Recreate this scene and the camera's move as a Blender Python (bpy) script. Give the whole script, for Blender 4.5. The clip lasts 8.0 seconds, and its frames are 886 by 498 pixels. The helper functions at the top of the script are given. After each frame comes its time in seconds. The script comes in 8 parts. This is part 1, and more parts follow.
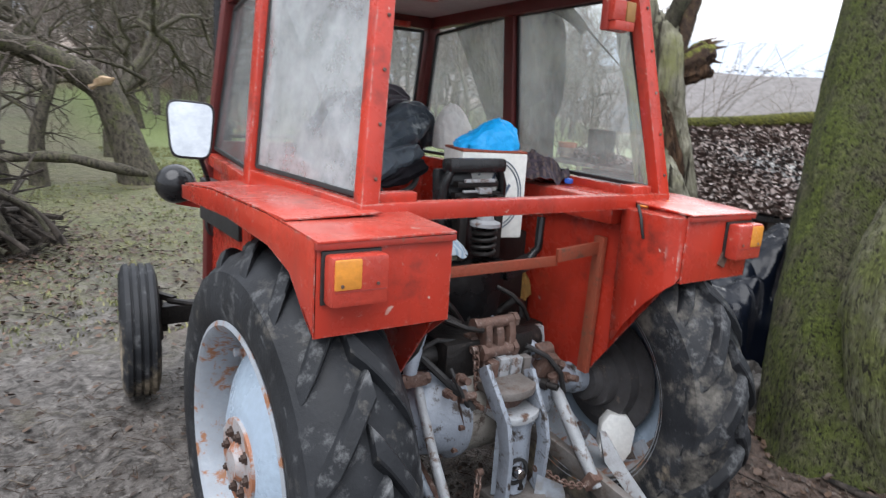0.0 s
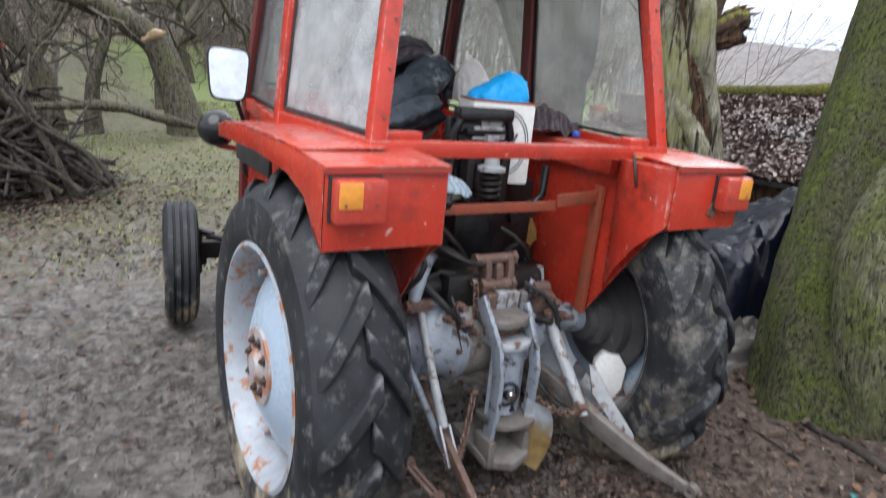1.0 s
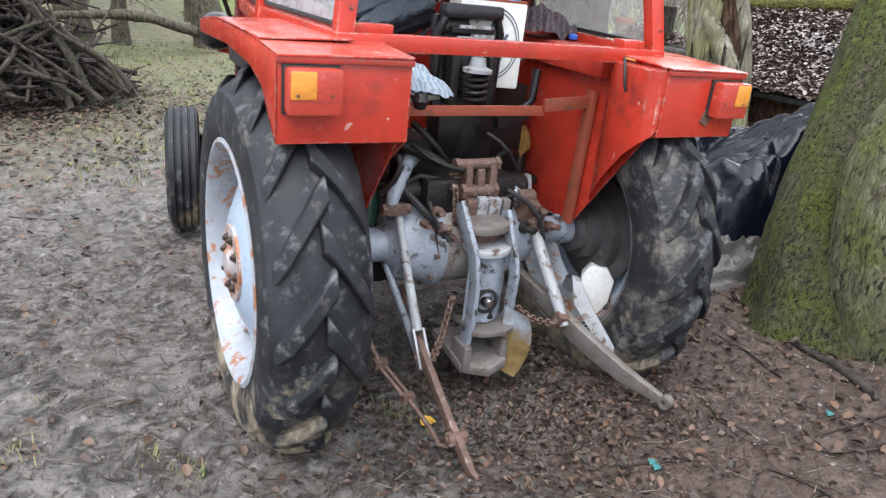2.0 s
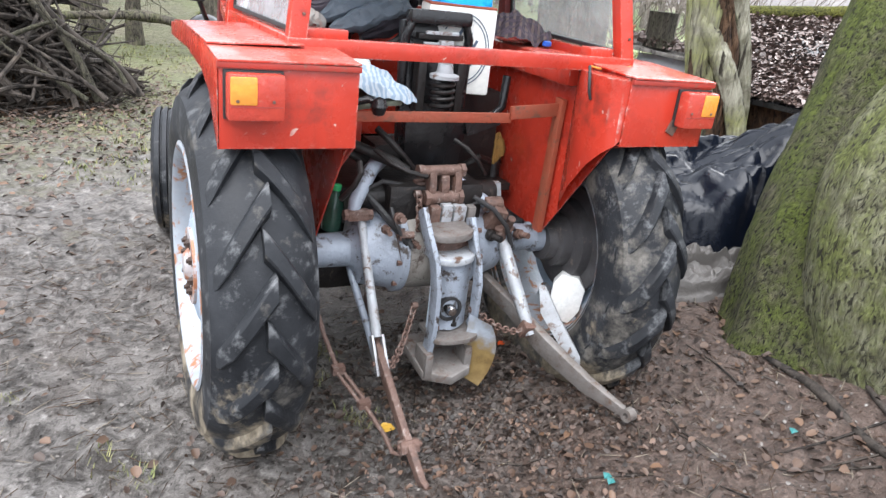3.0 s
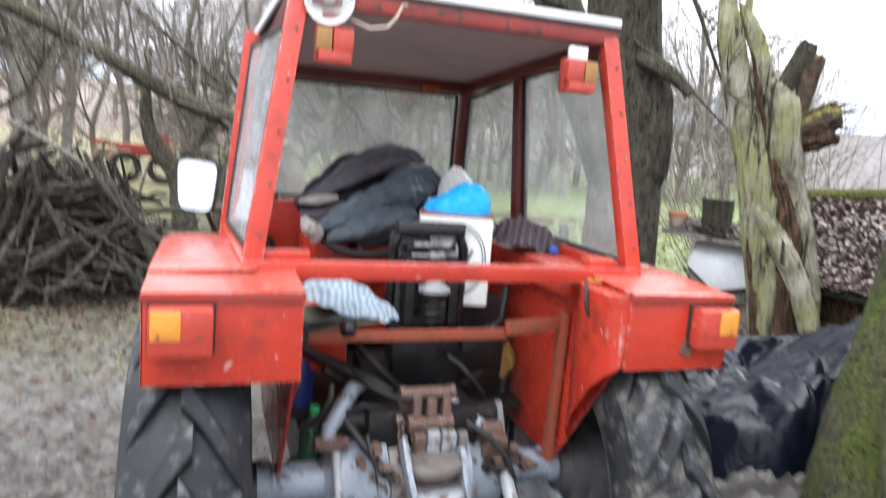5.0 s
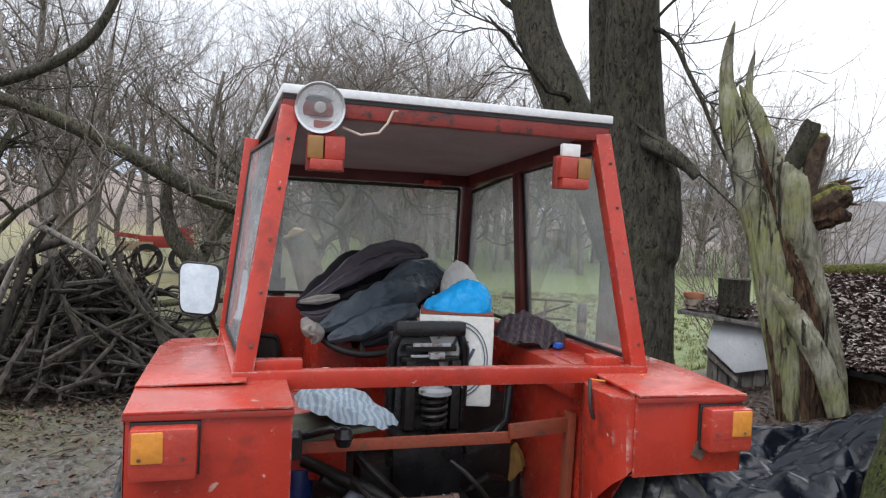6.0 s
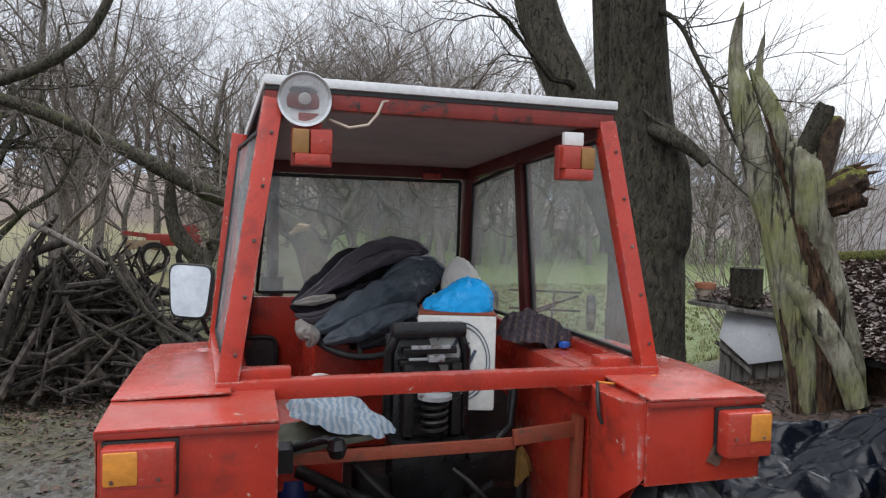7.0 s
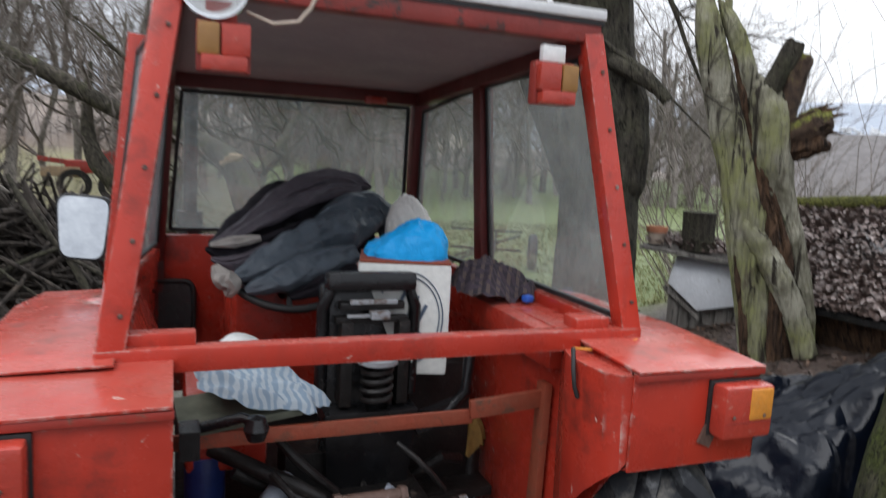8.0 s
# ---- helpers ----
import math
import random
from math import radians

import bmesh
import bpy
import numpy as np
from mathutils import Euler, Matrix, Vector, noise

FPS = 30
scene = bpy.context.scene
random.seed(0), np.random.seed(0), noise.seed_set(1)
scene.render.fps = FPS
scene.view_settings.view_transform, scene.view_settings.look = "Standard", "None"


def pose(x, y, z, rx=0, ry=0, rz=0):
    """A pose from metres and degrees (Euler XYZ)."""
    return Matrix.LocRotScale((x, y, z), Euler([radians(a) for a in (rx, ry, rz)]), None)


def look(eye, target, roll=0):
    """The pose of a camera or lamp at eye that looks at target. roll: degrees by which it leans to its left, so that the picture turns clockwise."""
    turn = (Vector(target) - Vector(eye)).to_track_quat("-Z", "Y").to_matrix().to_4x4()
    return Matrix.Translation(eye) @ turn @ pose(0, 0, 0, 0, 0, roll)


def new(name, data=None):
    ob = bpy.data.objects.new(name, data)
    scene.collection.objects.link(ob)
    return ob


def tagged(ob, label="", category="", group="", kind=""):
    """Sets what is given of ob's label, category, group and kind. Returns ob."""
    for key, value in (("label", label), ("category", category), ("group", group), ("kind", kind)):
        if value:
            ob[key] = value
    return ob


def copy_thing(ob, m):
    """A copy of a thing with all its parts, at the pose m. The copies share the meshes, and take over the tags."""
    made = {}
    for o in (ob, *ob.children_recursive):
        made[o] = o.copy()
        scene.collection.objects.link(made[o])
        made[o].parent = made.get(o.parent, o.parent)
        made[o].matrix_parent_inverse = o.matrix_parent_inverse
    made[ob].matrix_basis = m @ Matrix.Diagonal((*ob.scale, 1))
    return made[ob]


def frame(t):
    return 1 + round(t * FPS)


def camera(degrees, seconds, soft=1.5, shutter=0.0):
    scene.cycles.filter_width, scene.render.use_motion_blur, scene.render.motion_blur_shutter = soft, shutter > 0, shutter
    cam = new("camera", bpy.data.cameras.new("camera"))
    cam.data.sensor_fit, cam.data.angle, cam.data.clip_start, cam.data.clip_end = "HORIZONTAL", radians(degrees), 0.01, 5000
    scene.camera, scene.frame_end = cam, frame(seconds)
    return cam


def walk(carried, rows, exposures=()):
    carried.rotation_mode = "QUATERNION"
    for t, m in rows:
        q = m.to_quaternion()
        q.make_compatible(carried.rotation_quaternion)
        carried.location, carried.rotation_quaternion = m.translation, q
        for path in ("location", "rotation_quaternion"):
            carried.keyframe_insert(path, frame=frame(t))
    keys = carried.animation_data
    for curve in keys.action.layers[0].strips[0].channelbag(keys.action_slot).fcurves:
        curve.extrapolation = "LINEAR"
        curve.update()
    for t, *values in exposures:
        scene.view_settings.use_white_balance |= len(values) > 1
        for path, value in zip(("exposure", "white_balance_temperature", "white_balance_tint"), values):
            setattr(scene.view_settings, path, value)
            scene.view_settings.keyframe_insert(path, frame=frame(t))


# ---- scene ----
cam = camera(64.8, 8.0, soft=1.2, shutter=0.5)
PATH = [
    (0, (-1.383, -1.322, 1.649), (-0.268, 0.282, 1.22), 3.8),
    (0.5, (-1.379, -1.435, 1.651), (-0.342, 0.231, 1.265), 5.4),
    (1, (-1.403, -1.581, 1.616), (-0.394, 0.062, 1.085), 5.5),
    (1.5, (-1.346, -1.618, 1.558), (-0.383, -0.007, 0.867), 6.0),
    (2.8, (-1.05, -1.739, 1.579), (-0.206, -0.093, 0.818), 6.6),
    (3, (-1.041, -1.734, 1.587), (-0.184, -0.086, 0.844), 6.7),
    (3.5, (-0.99, -1.811, 1.564), (-0.129, -0.147, 0.863), 8.0),
    (4, (-0.919, -1.806, 1.6), (-0.101, -0.096, 0.96), 7.7),
    (4.5, (-0.788, -1.708, 1.629), (-0.078, 0.094, 1.134), 7.0),
    (5, (-0.654, -1.611, 1.698), (-0.016, 0.262, 1.407), 4.5),
    (5.2, (-0.628, -1.588, 1.724), (-0.026, 0.314, 1.577), 2.6),
    (6.3, (-0.554, -1.597, 1.763), (0.006, 0.322, 1.698), 2.8),
    (6.5, (-0.532, -1.562, 1.766), (0.007, 0.362, 1.683), 2.5),
    (7, (-0.515, -1.495, 1.772), (0.038, 0.425, 1.682), 1.5),
    (7.5, (-0.484, -1.33, 1.769), (0.14, 0.568, 1.675), 3.7),
    (8, (-0.437, -1.148, 1.756), (0.284, 0.699, 1.491), 3.2),
]
EXPOSURES = [(0, 1.2), (0.5, 1.2), (1.0, 1.3), (1.5, 1.48), (3.0, 2.05), (3.5, 2.1), (4.0, 2.1), (4.5, 2.05), (5.0, 1.82), (5.2, 1.5), (6.3, 0.66), (6.5, 0.54), (7.0, 0.58), (7.5, 0.66), (8.0, 0.62)]
walk(cam, [(t, look(eye, target, roll)) for t, eye, target, roll in PATH], EXPOSURES)

# ---- world and light: an overcast winter afternoon ----
world = bpy.data.worlds.new("overcast")
scene.world = world
world.use_nodes = True
wn, wl = world.node_tree.nodes, world.node_tree.links
wn.clear()
sky = wn.new("ShaderNodeTexSky")
sky.sky_type = 'NISHITA'
sky.sun_disc = False
sky.sun_elevation = radians(38)
sky.sun_rotation = radians(60)
sky.air_density, sky.dust_density, sky.ozone_density = 1.0, 6.0, 1.0
grey = wn.new("ShaderNodeHueSaturation")
grey.inputs["Saturation"].default_value = 0.12
wl.new(sky.outputs[0], grey.inputs["Color"])
veil = wn.new("ShaderNodeMix")
veil.data_type = 'RGBA'
veil.inputs[0].default_value = 0.75
veil.inputs[7].default_value = (8.9, 9.5, 10.6, 1)
wl.new(grey.outputs[0], veil.inputs[6])
# the cloud is brighter overhead than towards the horizon
where = wn.new("ShaderNodeTexCoord")
height = wn.new("ShaderNodeSeparateXYZ")
wl.new(where.outputs["Generated"], height.inputs[0])
lift = wn.new("ShaderNodeMapRange")
lift.inputs[3].default_value, lift.inputs[4].default_value = 0.70, 1.20
wl.new(height.outputs[2], lift.inputs[0])
bg = wn.new("ShaderNodeBackground")
strength = wn.new("ShaderNodeMath")
strength.operation = 'MULTIPLY'
strength.inputs[1].default_value = 0.10
wl.new(lift.outputs[0], strength.inputs[0])
wl.new(strength.outputs[0], bg.inputs[1])
wl.new(veil.outputs[2], bg.inputs[0])
wl.new(bg.outputs[0], wn.new("ShaderNodeOutputWorld").inputs[0])

sun_data = bpy.data.lights.new("sun", 'SUN')
sun_data.energy, sun_data.angle, sun_data.color = 1.5, radians(60), (0.98, 0.98, 1.0)
sun_lamp = new("sun", sun_data)
sun_lamp.matrix_basis = look((0, 0, 30), (14, 10, 0))


# ---- mesh building ----
class Bag:
    """Vertices and faces of one mesh, with a few shapes."""

    def __init__(self):
        self.v, self.f = [], []

    def add(self, verts, faces):
        n = len(self.v)
        self.v.extend(tuple(p) for p in verts)
        self.f.extend(tuple(i + n for i in face) for face in faces)
        return self

    def box(self, c, s, rot=(0, 0, 0), m=None):
        """A box round c with the sides s, turned by degrees."""
        r = m or Euler([radians(a) for a in rot]).to_matrix()
        pts = [Vector(c) + r @ Vector((i * s[0] / 2, j * s[1] / 2, k * s[2] / 2)) for i in (-1, 1) for j in (-1, 1) for k in (-1, 1)]
        return self.add(pts, [(0, 1, 3, 2), (4, 6, 7, 5), (0, 4, 5, 1), (2, 3, 7, 6), (0, 2, 6, 4), (1, 5, 7, 3)])

    def beam(self, a, b, w, h, up=(0, 0, 1)):
        """A bar of rectangular section from a to b; h along up."""
        a, b = Vector(a), Vector(b)
        d = (b - a).normalized()
        s = d.cross(Vector(up)).normalized()
        u = s.cross(d)
        pts = [p + s * (i * w / 2) + u * (j * h / 2) for p in (a, b) for i, j in ((-1, -1), (1, -1), (1, 1), (-1, 1))]
        return self.add(pts, [(3, 2, 1, 0), (4, 5, 6, 7), (0, 1, 5, 4), (1, 2, 6, 5), (2, 3, 7, 6), (3, 0, 4, 7)])

    def tube(self, path, radii, sides=10, caps=True):
        """A round bar along a path, with a radius for each point or one for all."""
        path = [Vector(p) for p in path]
        if not hasattr(radii, "__len__"):
            radii = [radii] * len(path)
        rings, side = [], None
        for i, p in enumerate(path):
            d = (path[min(i + 1, len(path) - 1)] - path[max(i - 1, 0)]).normalized()
            if side is None:
                side = d.orthogonal().normalized()
            side = (side - d * side.dot(d)).normalized()
            other = d.cross(side)
            rings.append([p + (side * math.cos(a) + other * math.sin(a)) * radii[i] for a in (2 * math.pi * k / sides for k in range(sides))])
        n = sides
        faces = [(i * n + k, i * n + (k + 1) % n, (i + 1) * n + (k + 1) % n, (i + 1) * n + k) for i in range(len(path) - 1) for k in range(n)]
        if caps:
            faces += [tuple(range(n))[::-1], tuple((len(path) - 1) * n + k for k in range(n))]
        return self.add([p for r in rings for p in r], faces)

    def lathe(self, profile, origin, axis=(1, 0, 0), steps=48):
        """A profile of (along, radius) turned about an axis through origin."""
        ax = Vector(axis).normalized()
        s = Vector((0, 0, 1)) if abs(ax.z) < 0.9 else Vector((1, 0, 0))
        s = (s - ax * s.dot(ax)).normalized()
        o = ax.cross(s)
        m, n = len(profile), steps
        pts = [Vector(origin) + ax * h + (s * math.cos(a) + o * math.sin(a)) * r for h, r in profile for a in (2 * math.pi * k / n for k in range(n))]
        return self.add(pts, [(i * n + k, i * n + (k + 1) % n, (i + 1) * n + (k + 1) % n, (i + 1) * n + k) for i in range(m - 1) for k in range(n)])

    def prism(self, outline, depth):
        """A plate: an outline of points, given the thickness depth (a vector)."""
        n, d = len(outline), Vector(depth)
        pts = [Vector(p) for p in outline]
        return self.add(pts + [p + d for p in pts], [tuple(range(n))[::-1], tuple(range(n, 2 * n))] + [(i, (i + 1) % n, n + (i + 1) % n, n + i) for i in range(n)])

    def grid(self, fn, nu, nv):
        """A sheet of nu by nv cells from fn(u, v), u and v from 0 to 1."""
        pts = [fn(i / nu, j / nv) for j in range(nv + 1) for i in range(nu + 1)]
        w = nu + 1
        return self.add(pts, [(j * w + i, j * w + i + 1, (j + 1) * w + i + 1, (j + 1) * w + i) for j in range(nv) for i in range(nu)])

    def mesh(self, name, shift=(0, 0, 0), bevel=0.0, smooth=38, segments=2):
        me = bpy.data.meshes.new(name)
        s = Vector(shift)
        me.from_pydata([Vector(p) - s for p in self.v], [], self.f)
        bm = bmesh.new()
        bm.from_mesh(me)
        bmesh.ops.recalc_face_normals(bm, faces=bm.faces)
        if bevel:
            bm.normal_update()
            sharp = [e for e in bm.edges if len(e.link_faces) == 2 and e.calc_face_angle(0) > 0.6]
            bmesh.ops.bevel(bm, geom=sharp, offset=bevel, segments=segments, affect='EDGES', profile=0.6, clamp_overlap=True)
        bm.to_mesh(me)
        bm.free()
        me.shade_smooth()
        me.set_sharp_from_angle(angle=radians(smooth))
        return me


def thing(name, base, label, category, group="", kind=""):
    ob = new(name)
    ob.location = base
    ob.empty_display_size = 0.1
    return tagged(ob, label, category, group, kind)


def part(name, bag, material, parent, label="", bevel=0.0, smooth=38):
    """One mesh under a thing, or under a part of it; points in world metres."""
    me = bag.mesh(name, bevel=bevel, smooth=smooth) if isinstance(bag, Bag) else bag
    me.materials.clear()
    me.materials.append(material)
    ob = new(name, me)
    ob.parent = parent
    if parent.data is None:
        ob.matrix_parent_inverse = Matrix.Translation(-parent.location)
    return tagged(ob, label)


def solo(name, bag, material, base, label, category, group="", kind="", bevel=0.0, smooth=38):
    """A thing of one mesh, with its origin at base."""
    me = bag.mesh(name, base, bevel=bevel, smooth=smooth)
    me.materials.append(material)
    ob = new(name, me)
    ob.location = base
    return tagged(ob, label, category, group, kind)


# ---- materials ----
def shade(name):
    m = bpy.data.materials.new(name)
    m.use_nodes = True
    nt = m.node_tree
    return m, nt.nodes, nt.links, nt.nodes["Principled BSDF"]


def coords(n, l, stretch=(1, 1, 1), world_space=False):
    src = n.new("ShaderNodeNewGeometry").outputs["Position"] if world_space else n.new("ShaderNodeTexCoord").outputs["Object"]
    mp = n.new("ShaderNodeMapping")
    mp.inputs["Scale"].default_value = stretch
    l.new(src, mp.inputs[0])
    return mp.outputs[0]


def noise_at(n, l, vec, scale, detail=6, rough=0.6, distort=0.0):
    t = n.new("ShaderNodeTexNoise")
    t.inputs["Scale"].default_value, t.inputs["Detail"].default_value = scale, detail
    t.inputs["Roughness"].default_value, t.inputs["Distortion"].default_value = rough, distort
    l.new(vec, t.inputs["Vector"])
    return t.outputs["Fac"]


def ramp(n, l, fac, lo, hi):
    r = n.new("ShaderNodeMapRange")
    r.inputs[1].default_value, r.inputs[2].default_value = lo, hi
    l.new(fac, r.inputs[0])
    return r.outputs[0]


def blend(n, l, fac, a, b):
    """Colour a where fac is 0, b where it is 1; each a colour or a socket."""
    mx = n.new("ShaderNodeMix")
    mx.data_type = 'RGBA'
    for slot, c in ((6, a), (7, b)):
        if isinstance(c, tuple):
            mx.inputs[slot].default_value = (*c, 1)
        else:
            l.new(c, mx.inputs[slot])
    if isinstance(fac, float):
        mx.inputs[0].default_value = fac
    else:
        l.new(fac, mx.inputs[0])
    return mx.outputs[2]


def bump(n, l, b, height, strength, distance=0.01):
    bp = n.new("ShaderNodeBump")
    bp.inputs["Strength"].default_value, bp.inputs["Distance"].default_value = strength, distance
    l.new(height, bp.inputs["Height"])
    l.new(bp.outputs[0], b.inputs["Normal"])


def worn(name, base, dark, wear=None, scale=6.0, rough=0.5, metal=0.0, wear_at=(0.60, 0.68), bump_by=0.15, stretch=(1, 1, 1), fine=60.0, spread=(0.3, 0.7), gloss_var=0.25, clump=2.2, spec=0.5):
    """Two tones in large and fine noise, with worn or stained spots of a third tone."""
    m, n, l, b = shade(name)
    v = coords(n, l, stretch)
    big = noise_at(n, l, v, scale)
    small = noise_at(n, l, v, fine, 4)
    c = blend(n, l, ramp(n, l, big, *spread), base, dark)
    c = blend(n, l, ramp(n, l, small, 0.35, 0.75), c, tuple(0.75 * x for x in base))
    if wear:
        spot = noise_at(n, l, v, scale * clump, 8, 0.7, 0.4)
        c = blend(n, l, ramp(n, l, spot, *wear_at), c, wear)
    l.new(c, b.inputs["Base Color"])
    l.new(ramp_to(n, l, big, max(0.05, rough - gloss_var / 2), min(1, rough + gloss_var / 2)), b.inputs["Roughness"])
    b.inputs["Metallic"].default_value = metal
    b.inputs["Specular IOR Level"].default_value = spec
    bump(n, l, b, small, bump_by)
    return m


def ramp_to(n, l, fac, a, b):
    r = n.new("ShaderNodeMapRange")
    r.inputs[1].default_value, r.inputs[2].default_value = 0.3, 0.7
    r.inputs[3].default_value, r.inputs[4].default_value = a, b
    l.new(fac, r.inputs[0])
    return r.outputs[0]


def red_paint():
    """Thick brushed red paint: faded patches, grime and pale chips."""
    m, n, l, b = shade("red_paint")
    v, vs = coords(n, l), coords(n, l, (5, 5, 0.7))
    big, streak = noise_at(n, l, v, 2.6, 6), noise_at(n, l, vs, 5, 7, 0.6)
    c = blend(n, l, ramp(n, l, big, 0.35, 0.68), (0.46, 0.040, 0.022), (0.33, 0.027, 0.016))
    c = blend(n, l, ramp(n, l, streak, 0.52, 0.80), c, (0.31, 0.034, 0.021))
    grime = noise_at(n, l, v, 7, 9, 0.7)
    c = blend(n, l, ramp(n, l, grime, 0.55, 0.72), c, (0.12, 0.020, 0.014))
    chip = noise_at(n, l, v, 34, 5, 0.6, 0.6)
    gate = noise_at(n, l, v, 3.1, 3)
    mul = n.new("ShaderNodeMath")
    mul.operation = 'MULTIPLY'
    l.new(ramp(n, l, chip, 0.66, 0.70), mul.inputs[0])
    l.new(ramp(n, l, gate, 0.48, 0.56), mul.inputs[1])
    c = blend(n, l, mul.outputs[0], c, (0.52, 0.36, 0.31))
    # paint rubbed off along the edges
    round_off = n.new("ShaderNodeBevel")
    round_off.samples = 4
    round_off.inputs[0].default_value = 0.007
    flat = n.new("ShaderNodeNewGeometry")
    dot = n.new("ShaderNodeVectorMath")
    dot.operation = 'DOT_PRODUCT'
    l.new(round_off.outputs[0], dot.inputs[0])
    l.new(flat.outputs["True Normal"], dot.inputs[1])
    rub = n.new("ShaderNodeMath")
    rub.operation = 'MULTIPLY'
    l.new(ramp(n, l, dot.outputs["Value"], 0.985, 0.90), rub.inputs[0])
    l.new(ramp(n, l, noise_at(n, l, v, 17, 7, 0.7), 0.47, 0.60), rub.inputs[1])
    c = blend(n, l, rub.outputs[0], c, blend(n, l, ramp(n, l, noise_at(n, l, v, 40, 3), 0.42, 0.58), (0.10, 0.05, 0.035), (0.50, 0.40, 0.36)))
    # rain streaks of dust
    dust = noise_at(n, l, coords(n, l, (9, 9, 0.8)), 6, 6, 0.65)
    c = blend(n, l, ramp(n, l, dust, 0.66, 1.1), c, (0.34, 0.085, 0.060))
    # paler film on what faces up: dust, with sky sheen put into the colour
    up = n.new("ShaderNodeSeparateXYZ")
    l.new(flat.outputs["Normal"], up.inputs[0])
    film = n.new("ShaderNodeMath")
    film.operation = 'MULTIPLY'
    l.new(ramp(n, l, up.outputs[2], 0.55, 1.6), film.inputs[0])
    l.new(ramp(n, l, noise_at(n, l, v, 5, 8, 0.7), 0.30, 0.62), film.inputs[1])
    c = blend(n, l, film.outputs[0], c, (0.40, 0.165, 0.135))
    l.new(c, b.inputs["Base Color"])
    b.inputs["Specular IOR Level"].default_value = 0.5
    l.new(ramp_to(n, l, grime, 0.13, 0.40), b.inputs["Roughness"])
    hs = n.new("ShaderNodeMath")
    hs.operation = 'MULTIPLY_ADD'
    l.new(chip, hs.inputs[0])
    hs.inputs[1].default_value = 0.12
    l.new(noise_at(n, l, v, 9, 3), hs.inputs[2])
    bump(n, l, b, hs.outputs[0], 0.22, 0.012)
    return m


RED = red_paint()
# darker copy of the red paint: the cab's inner shade put into colour
SHADED_RED = worn("shaded_cab_red", (0.13, 0.013, 0.011), (0.07, 0.010, 0.009), (0.03, 0.02, 0.018), 6.0, 0.5, 0.0, (0.6, 0.68), 0.12)
RED_DULL = worn("faded_red_paint", (0.36, 0.036, 0.023), (0.23, 0.024, 0.017), (0.16, 0.07, 0.045), 7.0, 0.5, 0.0, (0.60, 0.68), 0.12, fine=80)
RUST_RED = worn("rusty_red_bar", (0.30, 0.055, 0.025), (0.20, 0.06, 0.03), (0.11, 0.05, 0.03), 10.0, 0.65, 0.0, (0.55, 0.65), 0.25)
GREY_IRON = worn("grey_painted_iron", (0.31, 0.35, 0.41), (0.17, 0.185, 0.21), (0.042, 0.032, 0.027), 6.0, 0.42, 0.05, (0.545, 0.63), 0.35, clump=3.0)
PALE_IRON = worn("pale_grey_iron", (0.36, 0.38, 0.40), (0.20, 0.195, 0.20), (0.10, 0.060, 0.042), 9.0, 0.45, 0.05, (0.53, 0.62), 0.35, clump=2.6)
RUST = worn("rusty_iron", (0.150, 0.085, 0.064), (0.050, 0.034, 0.029), (0.30, 0.25, 0.225), 16.0, 0.62, 0.1, (0.56, 0.70), 0.7)
DIRTY_STEEL = worn("muddy_worn_steel", (0.215, 0.20, 0.19), (0.085, 0.064, 0.05), (0.10, 0.055, 0.036), 11.0, 0.5, 0.25, (0.57, 0.66), 0.4)
SILVER = worn("silvered_reflector", (0.86, 0.87, 0.88), (0.72, 0.73, 0.74), None, 14.0, 0.45, 0.1)
AMBER_DULL = worn("dusty_amber_lens", (0.34, 0.17, 0.045), (0.24, 0.12, 0.04), None, 20, 0.4)
DARK_GREASE = worn("greasy_dark_iron", (0.010, 0.009, 0.009), (0.022, 0.018, 0.016), (0.085, 0.065, 0.052), 9.0, 0.5, 0.3, (0.6, 0.72), 0.35)
BARE_STEEL = worn("bare_steel", (0.40, 0.40, 0.41), (0.27, 0.26, 0.26), (0.17, 0.11, 0.08), 9.0, 0.38, 0.6, (0.58, 0.68), 0.2)
RIM_PAINT = worn("pale_blue_rim_paint", (0.38, 0.47, 0.57), (0.30, 0.37, 0.46), (0.28, 0.13, 0.08), 5.0, 0.3, 0.05, (0.68, 0.73), 0.08)
RIM_RUST = worn("rusting_rim_paint", (0.36, 0.40, 0.45), (0.22, 0.22, 0.23), (0.27, 0.12, 0.06), 7.0, 0.5, 0.1, (0.53, 0.60), 0.2)
HUB_RUST = worn("rust_bleeding_hub_paint", (0.40, 0.40, 0.42), (0.30, 0.20, 0.16), (0.30, 0.12, 0.06), 9.0, 0.5, 0.1, (0.50, 0.58), 0.2)
NUT_RUST = worn("dark_rusty_nut", (0.060, 0.034, 0.025), (0.03, 0.02, 0.017), None, 30.0, 0.6, 0.2)
BLACK_STEEL = worn("black_steel", (0.008, 0.008, 0.009), (0.018, 0.017, 0.018), (0.10, 0.09, 0.085), 8.0, 0.28, 0.2, (0.64, 0.74), 0.15)
BLACK_RUBBER = worn("black_trim_rubber", (0.012, 0.012, 0.013), (0.025, 0.024, 0.024), None, 12.0, 0.6)
ROOF_WHITE = worn("weathered_white_roof", (0.80, 0.81, 0.82), (0.66, 0.66, 0.65), (0.20, 0.19, 0.17), 5.0, 0.5, 0.0, (0.62, 0.7), 0.1)
ROOF_LINING = worn("grey_roof_lining", (0.40, 0.38, 0.37), (0.31, 0.29, 0.285), None, 4.0, 0.8)
